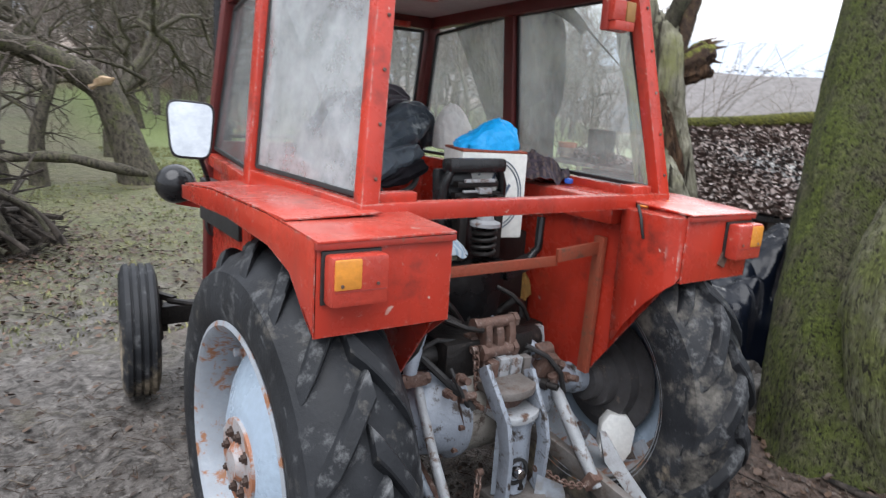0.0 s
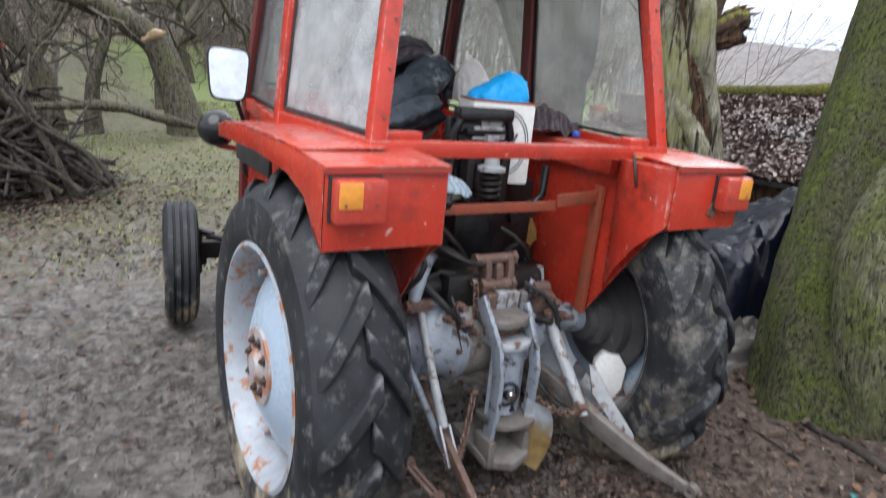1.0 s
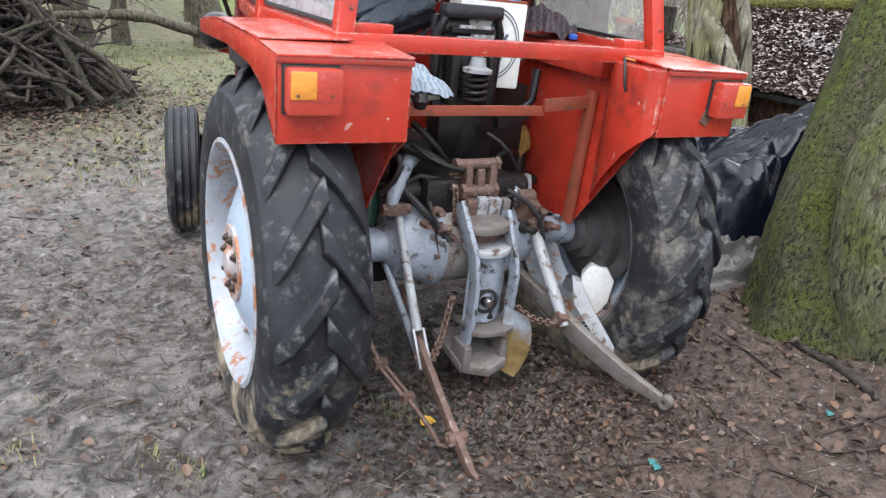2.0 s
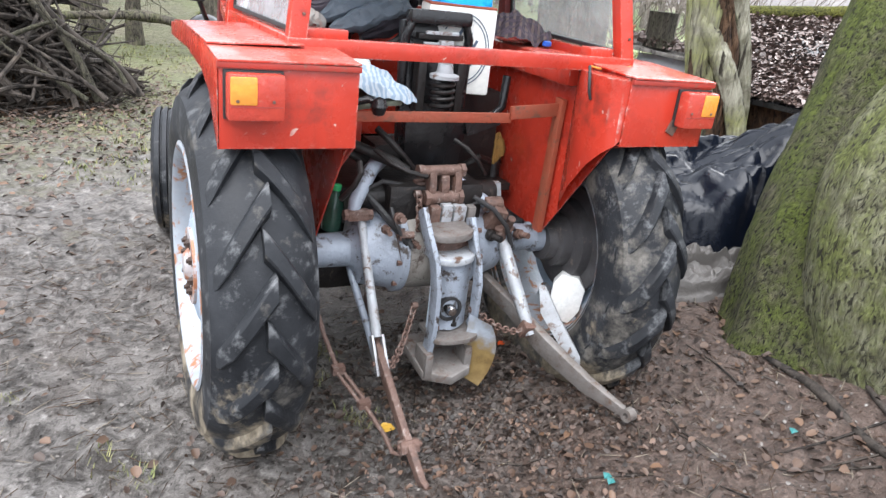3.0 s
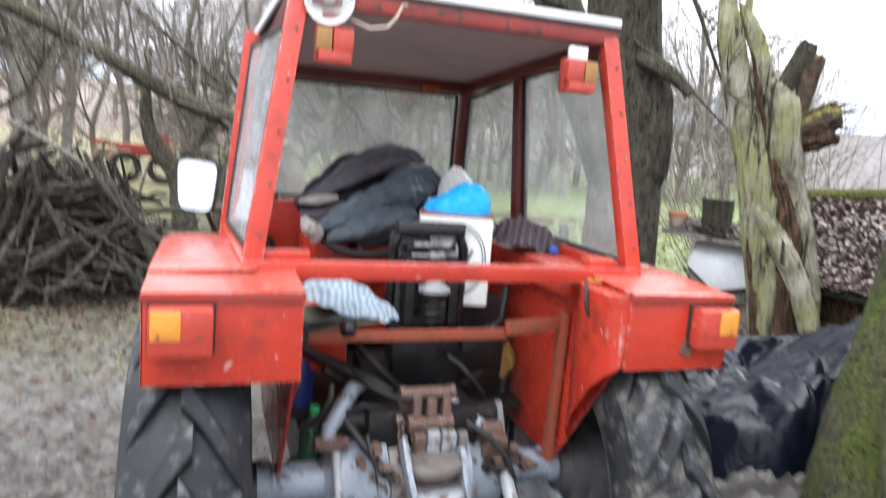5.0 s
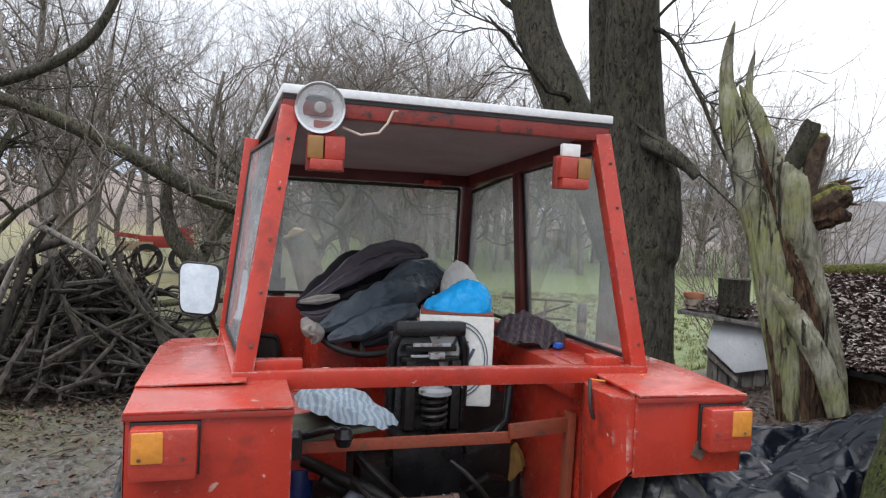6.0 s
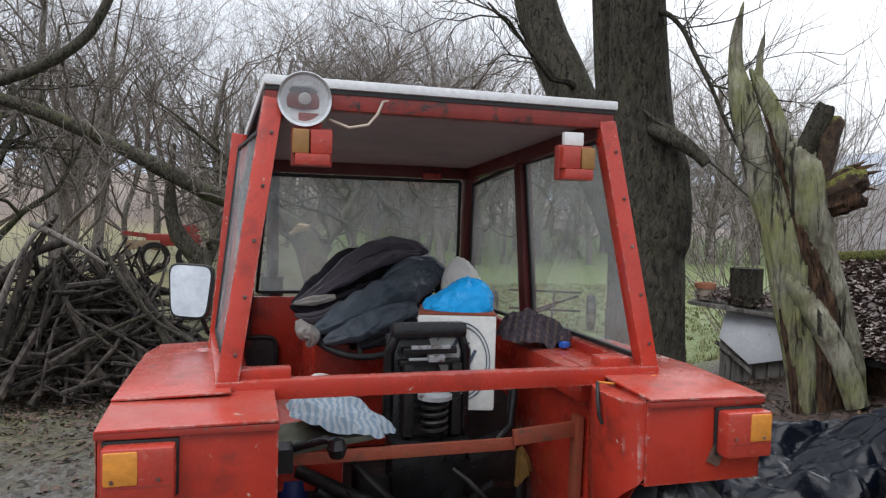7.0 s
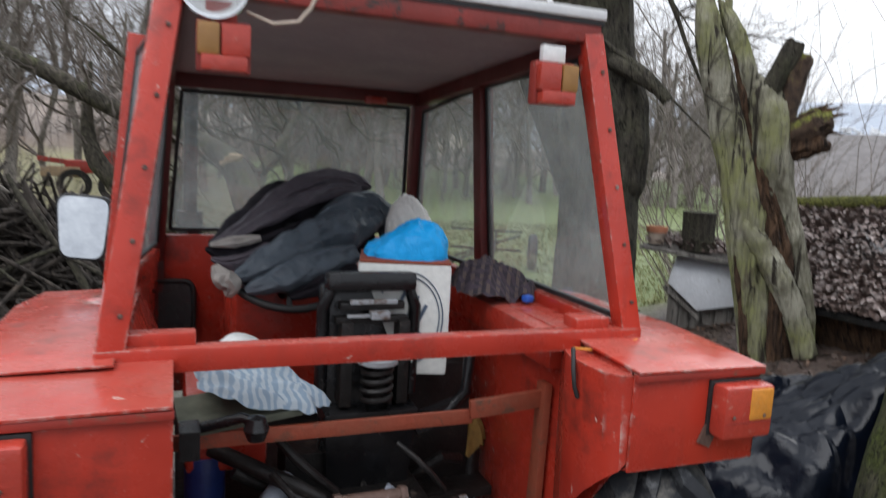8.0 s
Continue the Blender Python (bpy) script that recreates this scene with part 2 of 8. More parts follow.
CHROME = worn("dull_chrome", (0.75, 0.75, 0.76), (0.6, 0.6, 0.6), (0.25, 0.2, 0.17), 12.0, 0.14, 1.0, (0.68, 0.74), 0.03)
PLASTIC_WHITE = worn("white_plastic", (0.80, 0.81, 0.80), (0.70, 0.70, 0.68), None, 6.0, 0.4)
AMBER = worn("amber_lens", (0.70, 0.28, 0.045), (0.58, 0.22, 0.04), None, 30.0, 0.22)
RED_LENS = worn("red_lens", (0.46, 0.055, 0.035), (0.34, 0.035, 0.024), (0.44, 0.16, 0.12), 20.0, 0.24)
LAMP_BASE = worn("lamp_housing_red", (0.34, 0.04, 0.03), (0.22, 0.03, 0.02), (0.3, 0.22, 0.18), 15.0, 0.5, 0, (0.62, 0.7))


def rubber(name, caked):
    """Black rubber; caked is the share of dried mud in the grooves."""
    m, n, l, b = shade(name)
    v = coords(n, l)
    big, small = noise_at(n, l, v, 5), noise_at(n, l, v, 70, 4)
    c = blend(n, l, ramp(n, l, big, 0.35, 0.7), (0.009, 0.010, 0.012), (0.028, 0.030, 0.034))
    c = blend(n, l, ramp(n, l, noise_at(n, l, v, 16, 7, 0.7), 0.55, 0.70), c, (0.105, 0.108, 0.112))
    c = blend(n, l, ramp(n, l, noise_at(n, l, v, 7, 8, 0.7), 0.66 - caked, 0.78 - caked), c, blend(n, l, ramp(n, l, noise_at(n, l, v, 26, 5), 0.35, 0.65), (0.055, 0.051, 0.046), (0.14, 0.13, 0.115)))
    # dried mud low on the tread
    z = n.new("ShaderNodeSeparateXYZ")
    vw = coords(n, l, (1, 1, 1), True)
    l.new(vw, z.inputs[0])
    add = n.new("ShaderNodeMath")
    add.operation = 'MULTIPLY_ADD'
    l.new(z.outputs[2], add.inputs[0])
    add.inputs[1].default_value = -0.62
    l.new(noise_at(n, l, vw, 6, 7, 0.68), add.inputs[2])
    c = blend(n, l, ramp(n, l, add.outputs[0], 0.30, 0.42), c, blend(n, l, ramp(n, l, noise_at(n, l, vw, 22, 5), 0.35, 0.65), (0.10, 0.082, 0.058), (0.26, 0.22, 0.165)))
    l.new(c, b.inputs["Base Color"])
    l.new(ramp_to(n, l, big, 0.40, 0.7), b.inputs["Roughness"])
    b.inputs["Specular IOR Level"].default_value = 0.22
    bump(n, l, b, small, 0.3, 0.005)
    return m


TYRE = rubber("tyre_rubber", 0.0)
TYRE_CAKED = rubber("mud_caked_tyre_rubber", 0.18)
TYRE_DUSTY = rubber("dusty_tyre_rubber", 0.08)


def dusty_glass(name, dust, tone=(0.55, 0.57, 0.58)):
    """Clear glass under a film of grime."""
    m, n, l, b = shade(name)
    n.remove(b)
    v = coords(n, l)
    clear, film, gloss = n.new("ShaderNodeBsdfTransparent"), n.new("ShaderNodeBsdfDiffuse"), n.new("ShaderNodeBsdfGlossy")
    clear.inputs[0].default_value = (0.95, 0.97, 0.965, 1)
    film.inputs[0].default_value = (*tone, 1)
    gloss.inputs["Roughness"].default_value = 0.03
    gr = n.new("ShaderNodeMapRange")
    gr.inputs[1].default_value, gr.inputs[2].default_value = 0.3, 0.7
    gr.inputs[3].default_value, gr.inputs[4].default_value = dust * 0.35, dust * 1.6
    l.new(noise_at(n, l, v, 5, 7, 0.65), gr.inputs[0])
    m1, m2 = n.new("ShaderNodeMixShader"), n.new("ShaderNodeMixShader")
    l.new(gr.outputs[0], m1.inputs[0])
    l.new(clear.outputs[0], m1.inputs[1])
    thin = n.new("ShaderNodeBsdfTranslucent")
    thin.inputs[0].default_value = (*tone, 1)
    both = n.new("ShaderNodeMixShader")
    both.inputs[0].default_value = 0.5
    l.new(film.outputs[0], both.inputs[1])
    l.new(thin.outputs[0], both.inputs[2])
    l.new(both.outputs[0], m1.inputs[2])
    lw = n.new("ShaderNodeLayerWeight")
    lw.inputs[0].default_value = 0.5
    pw = n.new("ShaderNodeMath")
    pw.operation = 'POWER'
    l.new(lw.outputs["Facing"], pw.inputs[0])
    pw.inputs[1].default_value = 3.5
    fr = n.new("ShaderNodeMapRange")
    fr.inputs[3].default_value, fr.inputs[4].default_value = 0.03, 0.55
    l.new(pw.outputs[0], fr.inputs[0])
    l.new(fr.outputs[0], m2.inputs[0])
    l.new(m1.outputs[0], m2.inputs[1])
    l.new(gloss.outputs[0], m2.inputs[2])
    l.new(m2.outputs[0], n["Material Output"].inputs[0])
    return m


GLASS_DIRTY = dusty_glass("fogged_glass", 0.42, (0.62, 0.645, 0.66))
GLASS = dusty_glass("dusty_glass", 0.16, (0.70, 0.73, 0.71))
GLASS_DOOR = dusty_glass("streaked_door_glass", 0.16, (0.60, 0.63, 0.65))
GLASS_LENS = dusty_glass("lamp_glass", 0.30, (0.78, 0.8, 0.82))


def mirror_mat():
    m, n, l, b = shade("mirror_glass")
    b.inputs["Metallic"].default_value, b.inputs["Roughness"].default_value = 1.0, 0.03
    v = coords(n, l)
    c = blend(n, l, ramp(n, l, noise_at(n, l, v, 9, 6, 0.65), 0.38, 0.66), (0.72, 0.74, 0.76), (0.50, 0.52, 0.55))
    l.new(c, b.inputs["Base Color"])
    return m


MIRROR = mirror_mat()


def plastic_sheet(name, tone, rough=0.28, relief=0.3):
    m, n, l, b = shade(name)
    v = coords(n, l)
    k = noise_at(n, l, v, 5, 6, 0.6, 0.8)
    c = blend(n, l, ramp(n, l, k, 0.45, 0.75), tone, tuple(1.25 * x + 0.004 for x in tone))
    l.new(c, b.inputs["Base Color"])
    l.new(ramp_to(n, l, k, rough, rough + 0.15), b.inputs["Roughness"])
    b.inputs["Specular IOR Level"].default_value = 0.28
    bump(n, l, b, noise_at(n, l, v, 12, 5, 0.55, 1.6), relief, 0.03)
    return m


BLACK_SHEET = plastic_sheet("black_plastic_sheet", (0.003, 0.0045, 0.009), 0.14, 0.16)
GREY_SHEET = plastic_sheet("grey_plastic_sheet", (0.095, 0.088, 0.082), 0.35)
BLUE_BAG = plastic_sheet("blue_carrier_bag", (0.010, 0.35, 0.78), 0.3)
WHITE_BAG = plastic_sheet("white_carrier_bag", (0.80, 0.78, 0.74), 0.4)


def cloth(name, a, d, scale=30.0, rough=0.9):
    return worn(name, a, d, None, scale, rough, 0.0, bump_by=0.3, fine=260, gloss_var=0.1, spec=0.12)


CLOTH_BLACK = cloth("black_jacket_cloth", (0.012, 0.011, 0.014), (0.030, 0.026, 0.033), 18.0)
CLOTH_BLUE = plastic_sheet("slate_oilcloth", (0.075, 0.092, 0.112), 0.30, 0.30)
CLOTH_PALE = cloth("pale_lining_cloth", (0.42, 0.39, 0.36), (0.26, 0.24, 0.23))
def plaid():
    m, n, l, b = shade("dull_plaid_cloth")
    v = coords(n, l, (1, 1, 0.5))
    c = None
    for turn, pale in (((1, 0.2, 0), (0.10, 0.075, 0.070)), ((-0.2, 1, 0), (0.065, 0.050, 0.062))):
        mp = n.new("ShaderNodeMapping")
        mp.inputs["Rotation"].default_value = (0, 0, 0.5 if turn[0] > 0.5 else 2.07)
        l.new(v, mp.inputs[0])
        w = n.new("ShaderNodeTexWave")
        w.inputs["Scale"].default_value, w.inputs["Distortion"].default_value = 12.0, 2.2
        l.new(mp.outputs[0], w.inputs["Vector"])
        c = blend(n, l, ramp(n, l, w.outputs["Fac"], 0.55, 0.7), c if c else (0.04, 0.034, 0.042), pale)
    l.new(c, b.inputs["Base Color"])
    b.inputs["Roughness"].default_value = 0.9
    b.inputs["Specular IOR Level"].default_value = 0.15
    return m


CLOTH_PLAID = plaid()
def striped():
    m, n, l, b = shade("blue_white_striped_cloth")
    w = n.new("ShaderNodeTexWave")
    w.inputs["Scale"].default_value, w.inputs["Distortion"].default_value = 26.0, 7.0
    l.new(coords(n, l, (0.6, 1.6, 0.3)), w.inputs["Vector"])
    c = blend(n, l, ramp(n, l, w.outputs["Fac"], 0.45, 0.6), (0.34, 0.39, 0.43), (0.20, 0.27, 0.34))
    l.new(c, b.inputs["Base Color"])
    b.inputs["Roughness"].default_value = 0.85
    return m


CLOTH_STRIPE = striped()
OCHRE = cloth("ochre_glove_leather", (0.25, 0.14, 0.04), (0.10, 0.06, 0.025), 40)
GREEN_CLOTH = cloth("olive_seat_pad", (0.16, 0.17, 0.13), (0.09, 0.10, 0.08), 30)


def bark(name, a, d, moss, moss_lo, moss_hi, ridge=9.0, deep=0.6, up=0.16, fine=1.0):
    """Furrowed bark, with moss in patches."""
    m, n, l, b = shade(name)
    v = coords(n, l, (1, 1, up))
    v2 = coords(n, l)
    f = noise_at(n, l, v, ridge, 8, 0.62, 0.5)
    c = blend(n, l, ramp(n, l, f, 0.36, 0.64), d, a)
    mo = noise_at(n, l, v2, 2.6 * fine, 9, 0.72)
    mask = ramp(n, l, mo, moss_lo, moss_hi)
    c = blend(n, l, mask, c, blend(n, l, ramp(n, l, noise_at(n, l, v2, 45, 5), 0.35, 0.65), moss, tuple(0.45 * x for x in moss)))
    groove = noise_at(n, l, v, ridge * 1.7, 6, 0.6, 0.9)
    c = blend(n, l, ramp(n, l, groove, 0.47, 0.38), c, tuple(0.42 * x for x in d))
    l.new(c, b.inputs["Base Color"])
    b.inputs["Roughness"].default_value = 0.9
    b.inputs["Specular IOR Level"].default_value = 0.25
    mix = n.new("ShaderNodeMath")
    mix.operation = 'ADD'
    l.new(groove, mix.inputs[0])
    l.new(f, mix.inputs[1])
    bump(n, l, b, mix.outputs[0], deep, 0.03)
    return m


BARK_MOSSY = bark("mossy_bark", (0.115, 0.108, 0.064), (0.020, 0.018, 0.012), (0.098, 0.122, 0.024), 0.38, 0.58, 46.0, 1.0, 0.45, 1.6)
BARK_RIDGED = bark("ridged_olive_bark", (0.225, 0.222, 0.145), (0.062, 0.058, 0.036), (0.165, 0.185, 0.060), 0.42, 0.60, 34.0, 1.0, 0.38, 1.6)
BARK_LEAN = bark("brown_grey_bark", (0.120, 0.105, 0.080), (0.036, 0.032, 0.025), (0.125, 0.135, 0.055), 0.50, 0.68, 22.0, 0.9, 0.34, 1.5)
BARK_OAK = bark("dark_bark", (0.085, 0.075, 0.056), (0.028, 0.025, 0.02), (0.078, 0.078, 0.047), 0.46, 0.68, 26.0, 0.9, 0.34, 1.5)
ROT = bark("rotten_heartwood", (0.115, 0.066, 0.038), (0.035, 0.021, 0.014), (0.07, 0.045, 0.03), 0.6, 0.8, 22.0, 1.0, 0.2)
MOSS = bark("thick_moss", (0.13, 0.135, 0.03), (0.055, 0.055, 0.02), (0.19, 0.185, 0.03), 0.5, 0.7, 30.0, 1.0, 1.0)


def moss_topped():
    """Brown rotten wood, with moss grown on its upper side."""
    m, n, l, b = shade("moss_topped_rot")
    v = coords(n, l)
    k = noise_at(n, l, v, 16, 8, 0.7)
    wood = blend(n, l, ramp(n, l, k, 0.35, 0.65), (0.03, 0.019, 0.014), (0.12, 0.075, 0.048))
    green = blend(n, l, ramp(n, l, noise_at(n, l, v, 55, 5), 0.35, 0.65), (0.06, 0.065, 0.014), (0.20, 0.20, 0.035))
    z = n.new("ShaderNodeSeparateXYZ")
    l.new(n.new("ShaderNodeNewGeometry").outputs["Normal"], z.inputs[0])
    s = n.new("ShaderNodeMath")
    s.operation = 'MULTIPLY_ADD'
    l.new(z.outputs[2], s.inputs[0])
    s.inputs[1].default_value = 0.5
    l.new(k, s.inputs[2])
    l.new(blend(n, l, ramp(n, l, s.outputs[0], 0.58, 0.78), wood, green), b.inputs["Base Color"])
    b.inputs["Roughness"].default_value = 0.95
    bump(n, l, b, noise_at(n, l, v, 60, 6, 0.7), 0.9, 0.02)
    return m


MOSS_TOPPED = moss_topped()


def dead_wood():
    """Barkless weathered wood: pale, with algae in patches, long thin cracks and worm-eaten spots."""
    m, n, l, b = shade("bleached_dead_wood")
    v, long = coords(n, l), coords(n, l, (1, 1, 0.07))
    patch, spot = noise_at(n, l, v, 5.5, 8, 0.68, 0.4), noise_at(n, l, v, 24, 7, 0.7)
    grain, crack = noise_at(n, l, long, 60, 6, 0.6), noise_at(n, l, long, 17, 5, 0.55, 0.6)
    c = blend(n, l, ramp(n, l, patch, 0.36, 0.62), (0.105, 0.098, 0.066), (0.30, 0.288, 0.225))
    c = blend(n, l, ramp(n, l, noise_at(n, l, v, 2.3, 7, 0.65), 0.46, 0.62), c, (0.19, 0.195, 0.085))
    c = blend(n, l, ramp(n, l, noise_at(n, l, coords(n, l, (1, 1, 0.3)), 6.5, 7, 0.66, 0.5), 0.54, 0.64), c, (0.070, 0.056, 0.040))
    c = blend(n, l, ramp(n, l, grain, 0.52, 0.30), c, (0.10, 0.092, 0.066))
    c = blend(n, l, ramp(n, l, spot, 0.62, 0.72), c, (0.075, 0.064, 0.046))
    c = blend(n, l, ramp(n, l, crack, 0.43, 0.38), c, (0.028, 0.023, 0.017))
    l.new(c, b.inputs["Base Color"])
    b.inputs["Roughness"].default_value = 0.85
    b.inputs["Specular IOR Level"].default_value = 0.25
    h = n.new("ShaderNodeMath")
    h.operation = 'MULTIPLY_ADD'
    l.new(ramp(n, l, crack, 0.37, 0.45), h.inputs[0])
    h.inputs[1].default_value = 0.8
    l.new(grain, h.inputs[2])
    bump(n, l, b, h.outputs[0], 0.7, 0.015)
    return m


BARK_DEAD = dead_wood()
BARK_GREY = bark("grey_branch_bark", (0.25, 0.225, 0.198), (0.115, 0.102, 0.09), (0.12, 0.12, 0.07), 0.62, 0.8, 20.0, 0.4, 0.3)
TWIG = bark("brown_twigs", (0.215, 0.182, 0.160), (0.118, 0.098, 0.086), (0.1, 0.09, 0.06), 0.7, 0.9, 20.0, 0.2, 0.5)
# paler bark for distant trees, with the haze put into its colour
FAR_BARK = bark("haze_tinted_wood_bark", (0.30, 0.268, 0.245), (0.18, 0.158, 0.144), (0.17, 0.13, 0.10), 0.55, 0.75, 3.0, 0.1, 0.3)
STICK = bark("brushwood_bark", (0.068, 0.056, 0.047), (0.018, 0.015, 0.013), (0.13, 0.10, 0.07), 0.58, 0.72, 10.0, 0.5, 0.4)
FRESH_WOOD = worn("split_pale_wood", (0.40, 0.29, 0.18), (0.25, 0.16, 0.09), None, 20, 0.8, bump_by=0.4)
BOARD = bark("grey_weathered_board", (0.23, 0.215, 0.195), (0.12, 0.11, 0.10), (0.15, 0.14, 0.10), 0.6, 0.8, 26.0, 0.4, 0.08)
TERRACOTTA = worn("faded_terracotta", (0.55, 0.22, 0.12), (0.42, 0.17, 0.10), None, 12, 0.8)
CREAM = worn("cream_plastic", (0.55, 0.45, 0.36), (0.42, 0.34, 0.28), None, 12, 0.6)
SHEET_METAL = worn("frosted_sheet_metal", (0.72, 0.74, 0.77), (0.55, 0.57, 0.60), (0.26, 0.22, 0.19), 7, 0.4, 0.2, (0.62, 0.7))


def leaf_litter(name, tones, rough=0.5):
    """Leaves, each of one of five tones."""
    m, n, l, b = shade(name)
    info = n.new("ShaderNodeNewGeometry")
    cr = n.new("ShaderNodeValToRGB")
    e = cr.color_ramp.elements
    e[0].color, e[1].color = tones[0], tones[-1]
    for at, c in zip((0.3, 0.6, 0.85), tones[1:4]):
        e.new(at).color = c
    l.new(info.outputs["Random Per Island"], cr.inputs[0])
    l.new(cr.outputs[0], b.inputs["Base Color"])
    b.inputs["Roughness"].default_value = rough
    return m


LITTER = leaf_litter("matted_fallen_leaf", [(0.05, 0.034, 0.028, 1), (0.105, 0.072, 0.060, 1), (0.16, 0.115, 0.10, 1), (0.20, 0.15, 0.135, 1), (0.30, 0.245, 0.22, 1)], 0.38)
TRODDEN_LEAF = leaf_litter("trodden_fallen_leaf", [(0.022, 0.014, 0.010, 1), (0.040, 0.024, 0.017, 1), (0.065, 0.036, 0.022, 1), (0.085, 0.050, 0.032, 1), (0.115, 0.062, 0.034, 1)], 0.6)


def grass_mat():
    m, n, l, b = shade("winter_grass")
    info = n.new("ShaderNodeNewGeometry")
    c = blend(n, l, info.outputs["Random Per Island"], (0.075, 0.10, 0.028), (0.24, 0.225, 0.10))
    l.new(c, b.inputs["Base Color"])
    b.inputs["Roughness"].default_value = 0.7
    return m


GRASS = grass_mat()


def ground_mat():
    """Trodden mud, leaf mould and thin grass, by place."""
    m, n, l, b = shade("muddy_ground")
    v = coords(n, l)
    big, mid, small = noise_at(n, l, v, 0.55, 7, 0.62), noise_at(n, l, v, 3.5, 8, 0.68), noise_at(n, l, v, 26, 7, 0.72)
    clod = noise_at(n, l, v, 9, 8, 0.7, 1.2)
    mud = blend(n, l, ramp(n, l, clod, 0.40, 0.58), (0.028, 0.023, 0.019), (0.165, 0.150, 0.138))
    mud = blend(n, l, ramp(n, l, mid, 0.50, 0.72), mud, (0.105, 0.088, 0.077))
    mud = blend(n, l, ramp(n, l, small, 0.56, 0.70), mud, (0.30, 0.28, 0.262))
    mud = blend(n, l, ramp(n, l, small, 0.46, 0.34), mud, (0.022, 0.017, 0.014))
    grit = noise_at(n, l, v, 85, 5, 0.7)
    mud = blend(n, l, ramp(n, l, grit, 0.60, 0.70), mud, (0.25, 0.23, 0.21))
    mud = blend(n, l, ramp(n, l, grit, 0.42, 0.33), mud, (0.025, 0.020, 0.017))
    xyz = n.new("ShaderNodeSeparateXYZ")
    l.new(v, xyz.inputs[0])

    def tilted(axis, by, other, level):
        t = n.new("ShaderNodeMath")
        t.operation = 'MULTIPLY_ADD'
        l.new(xyz.outputs[axis], t.inputs[0])
        t.inputs[1].default_value = by
        l.new(other, t.inputs[2])
        return ramp(n, l, t.outputs[0], *level)
    # leaf mould to the right, under the trees
    mould = blend(n, l, ramp(n, l, small, 0.34, 0.66), (0.030, 0.020, 0.015), (0.125, 0.085, 0.068))
    mould = blend(n, l, ramp(n, l, clod, 0.5, 0.7), mould, (0.125, 0.088, 0.070))
    mould = blend(n, l, ramp(n, l, grit, 0.58, 0.68), mould, (0.20, 0.155, 0.13))
    mould = blend(n, l, ramp(n, l, grit, 0.44, 0.35), mould, (0.018, 0.013, 0.011))
    c = blend(n, l, tilted(0, 0.30, big, (0.38, 0.66)), mud, mould)
    # grass beyond the tractor
    sub = n.new("ShaderNodeMath")
    sub.operation = 'MULTIPLY_ADD'
    l.new(mid, sub.inputs[0])
    sub.inputs[1].default_value = 0.8
    l.new(big, sub.inputs[2])
    turf = blend(n, l, ramp(n, l, small, 0.3, 0.7), (0.040, 0.050, 0.018), (0.155, 0.168, 0.066))
    turf = blend(n, l, ramp(n, l, big, 0.40, 0.68), turf, (0.135, 0.118, 0.068))
    turf = blend(n, l, ramp(n, l, clod, 0.50, 0.62), turf, (0.060, 0.044, 0.032))
    c = blend(n, l, tilted(1, 0.11, sub.outputs[0], (1.20, 1.62)), c, turf)
    # green meadow to the right behind
    green = blend(n, l, ramp(n, l, small, 0.3, 0.7), (0.085, 0.125, 0.032), (0.20, 0.24, 0.085))
    far_right = n.new("ShaderNodeMath")
    far_right.operation = 'MULTIPLY'
    l.new(tilted(0, 0.5, mid, (1.0, 2.0)), far_right.inputs[0])
    l.new(tilted(1, 0.5, mid, (2.2, 3.2)), far_right.inputs[1])
    c = blend(n, l, far_right.outputs[0], c, green)
    # rusty leaves on the wood's floor
    rusty = n.new("ShaderNodeMath")
    rusty.operation = 'MULTIPLY'
    l.new(tilted(1, 0.12, mid, (1.9, 2.4)), rusty.inputs[0])
    l.new(tilted(0, -0.4, mid, (0.9, 1.6)), rusty.inputs[1])
    c = blend(n, l, rusty.outputs[0], c, blend(n, l, ramp(n, l, clod, 0.42, 0.58), (0.22, 0.165, 0.08), (0.27, 0.275, 0.115)))
    c = blend(n, l, tilted(1, 0.12, mid, (4.7, 5.3)), c, (0.16, 0.11, 0.075))
    l.new(c, b.inputs["Base Color"])
    l.new(ramp_to(n, l, clod, 0.22, 0.75), b.inputs["Roughness"])
    h1 = n.new("ShaderNodeMath")
    h1.operation = 'MULTIPLY_ADD'
    l.new(small, h1.inputs[0])
    h1.inputs[1].default_value = 0.45
    l.new(clod, h1.inputs[2])
    bump(n, l, b, h1.outputs[0], 0.9, 0.05)
    return m


MUD = ground_mat()


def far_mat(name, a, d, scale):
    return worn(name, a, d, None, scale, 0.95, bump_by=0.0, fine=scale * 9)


# no misty air: the distance haze is put into these pale base colours
FAR_WOOD = far_mat("haze_tinted_far_woods", (0.19, 0.176, 0.172), (0.10, 0.092, 0.090), 0.2)
FAR_HILL = far_mat("haze_tinted_far_hills", (0.40, 0.44, 0.50), (0.33, 0.365, 0.42), 0.01)


# ---- ground ----
def ease(x, a, b):
    t = min(max((x - a) / (b - a), 0.0), 1.0)
    return t * t * (3 - 2 * t)


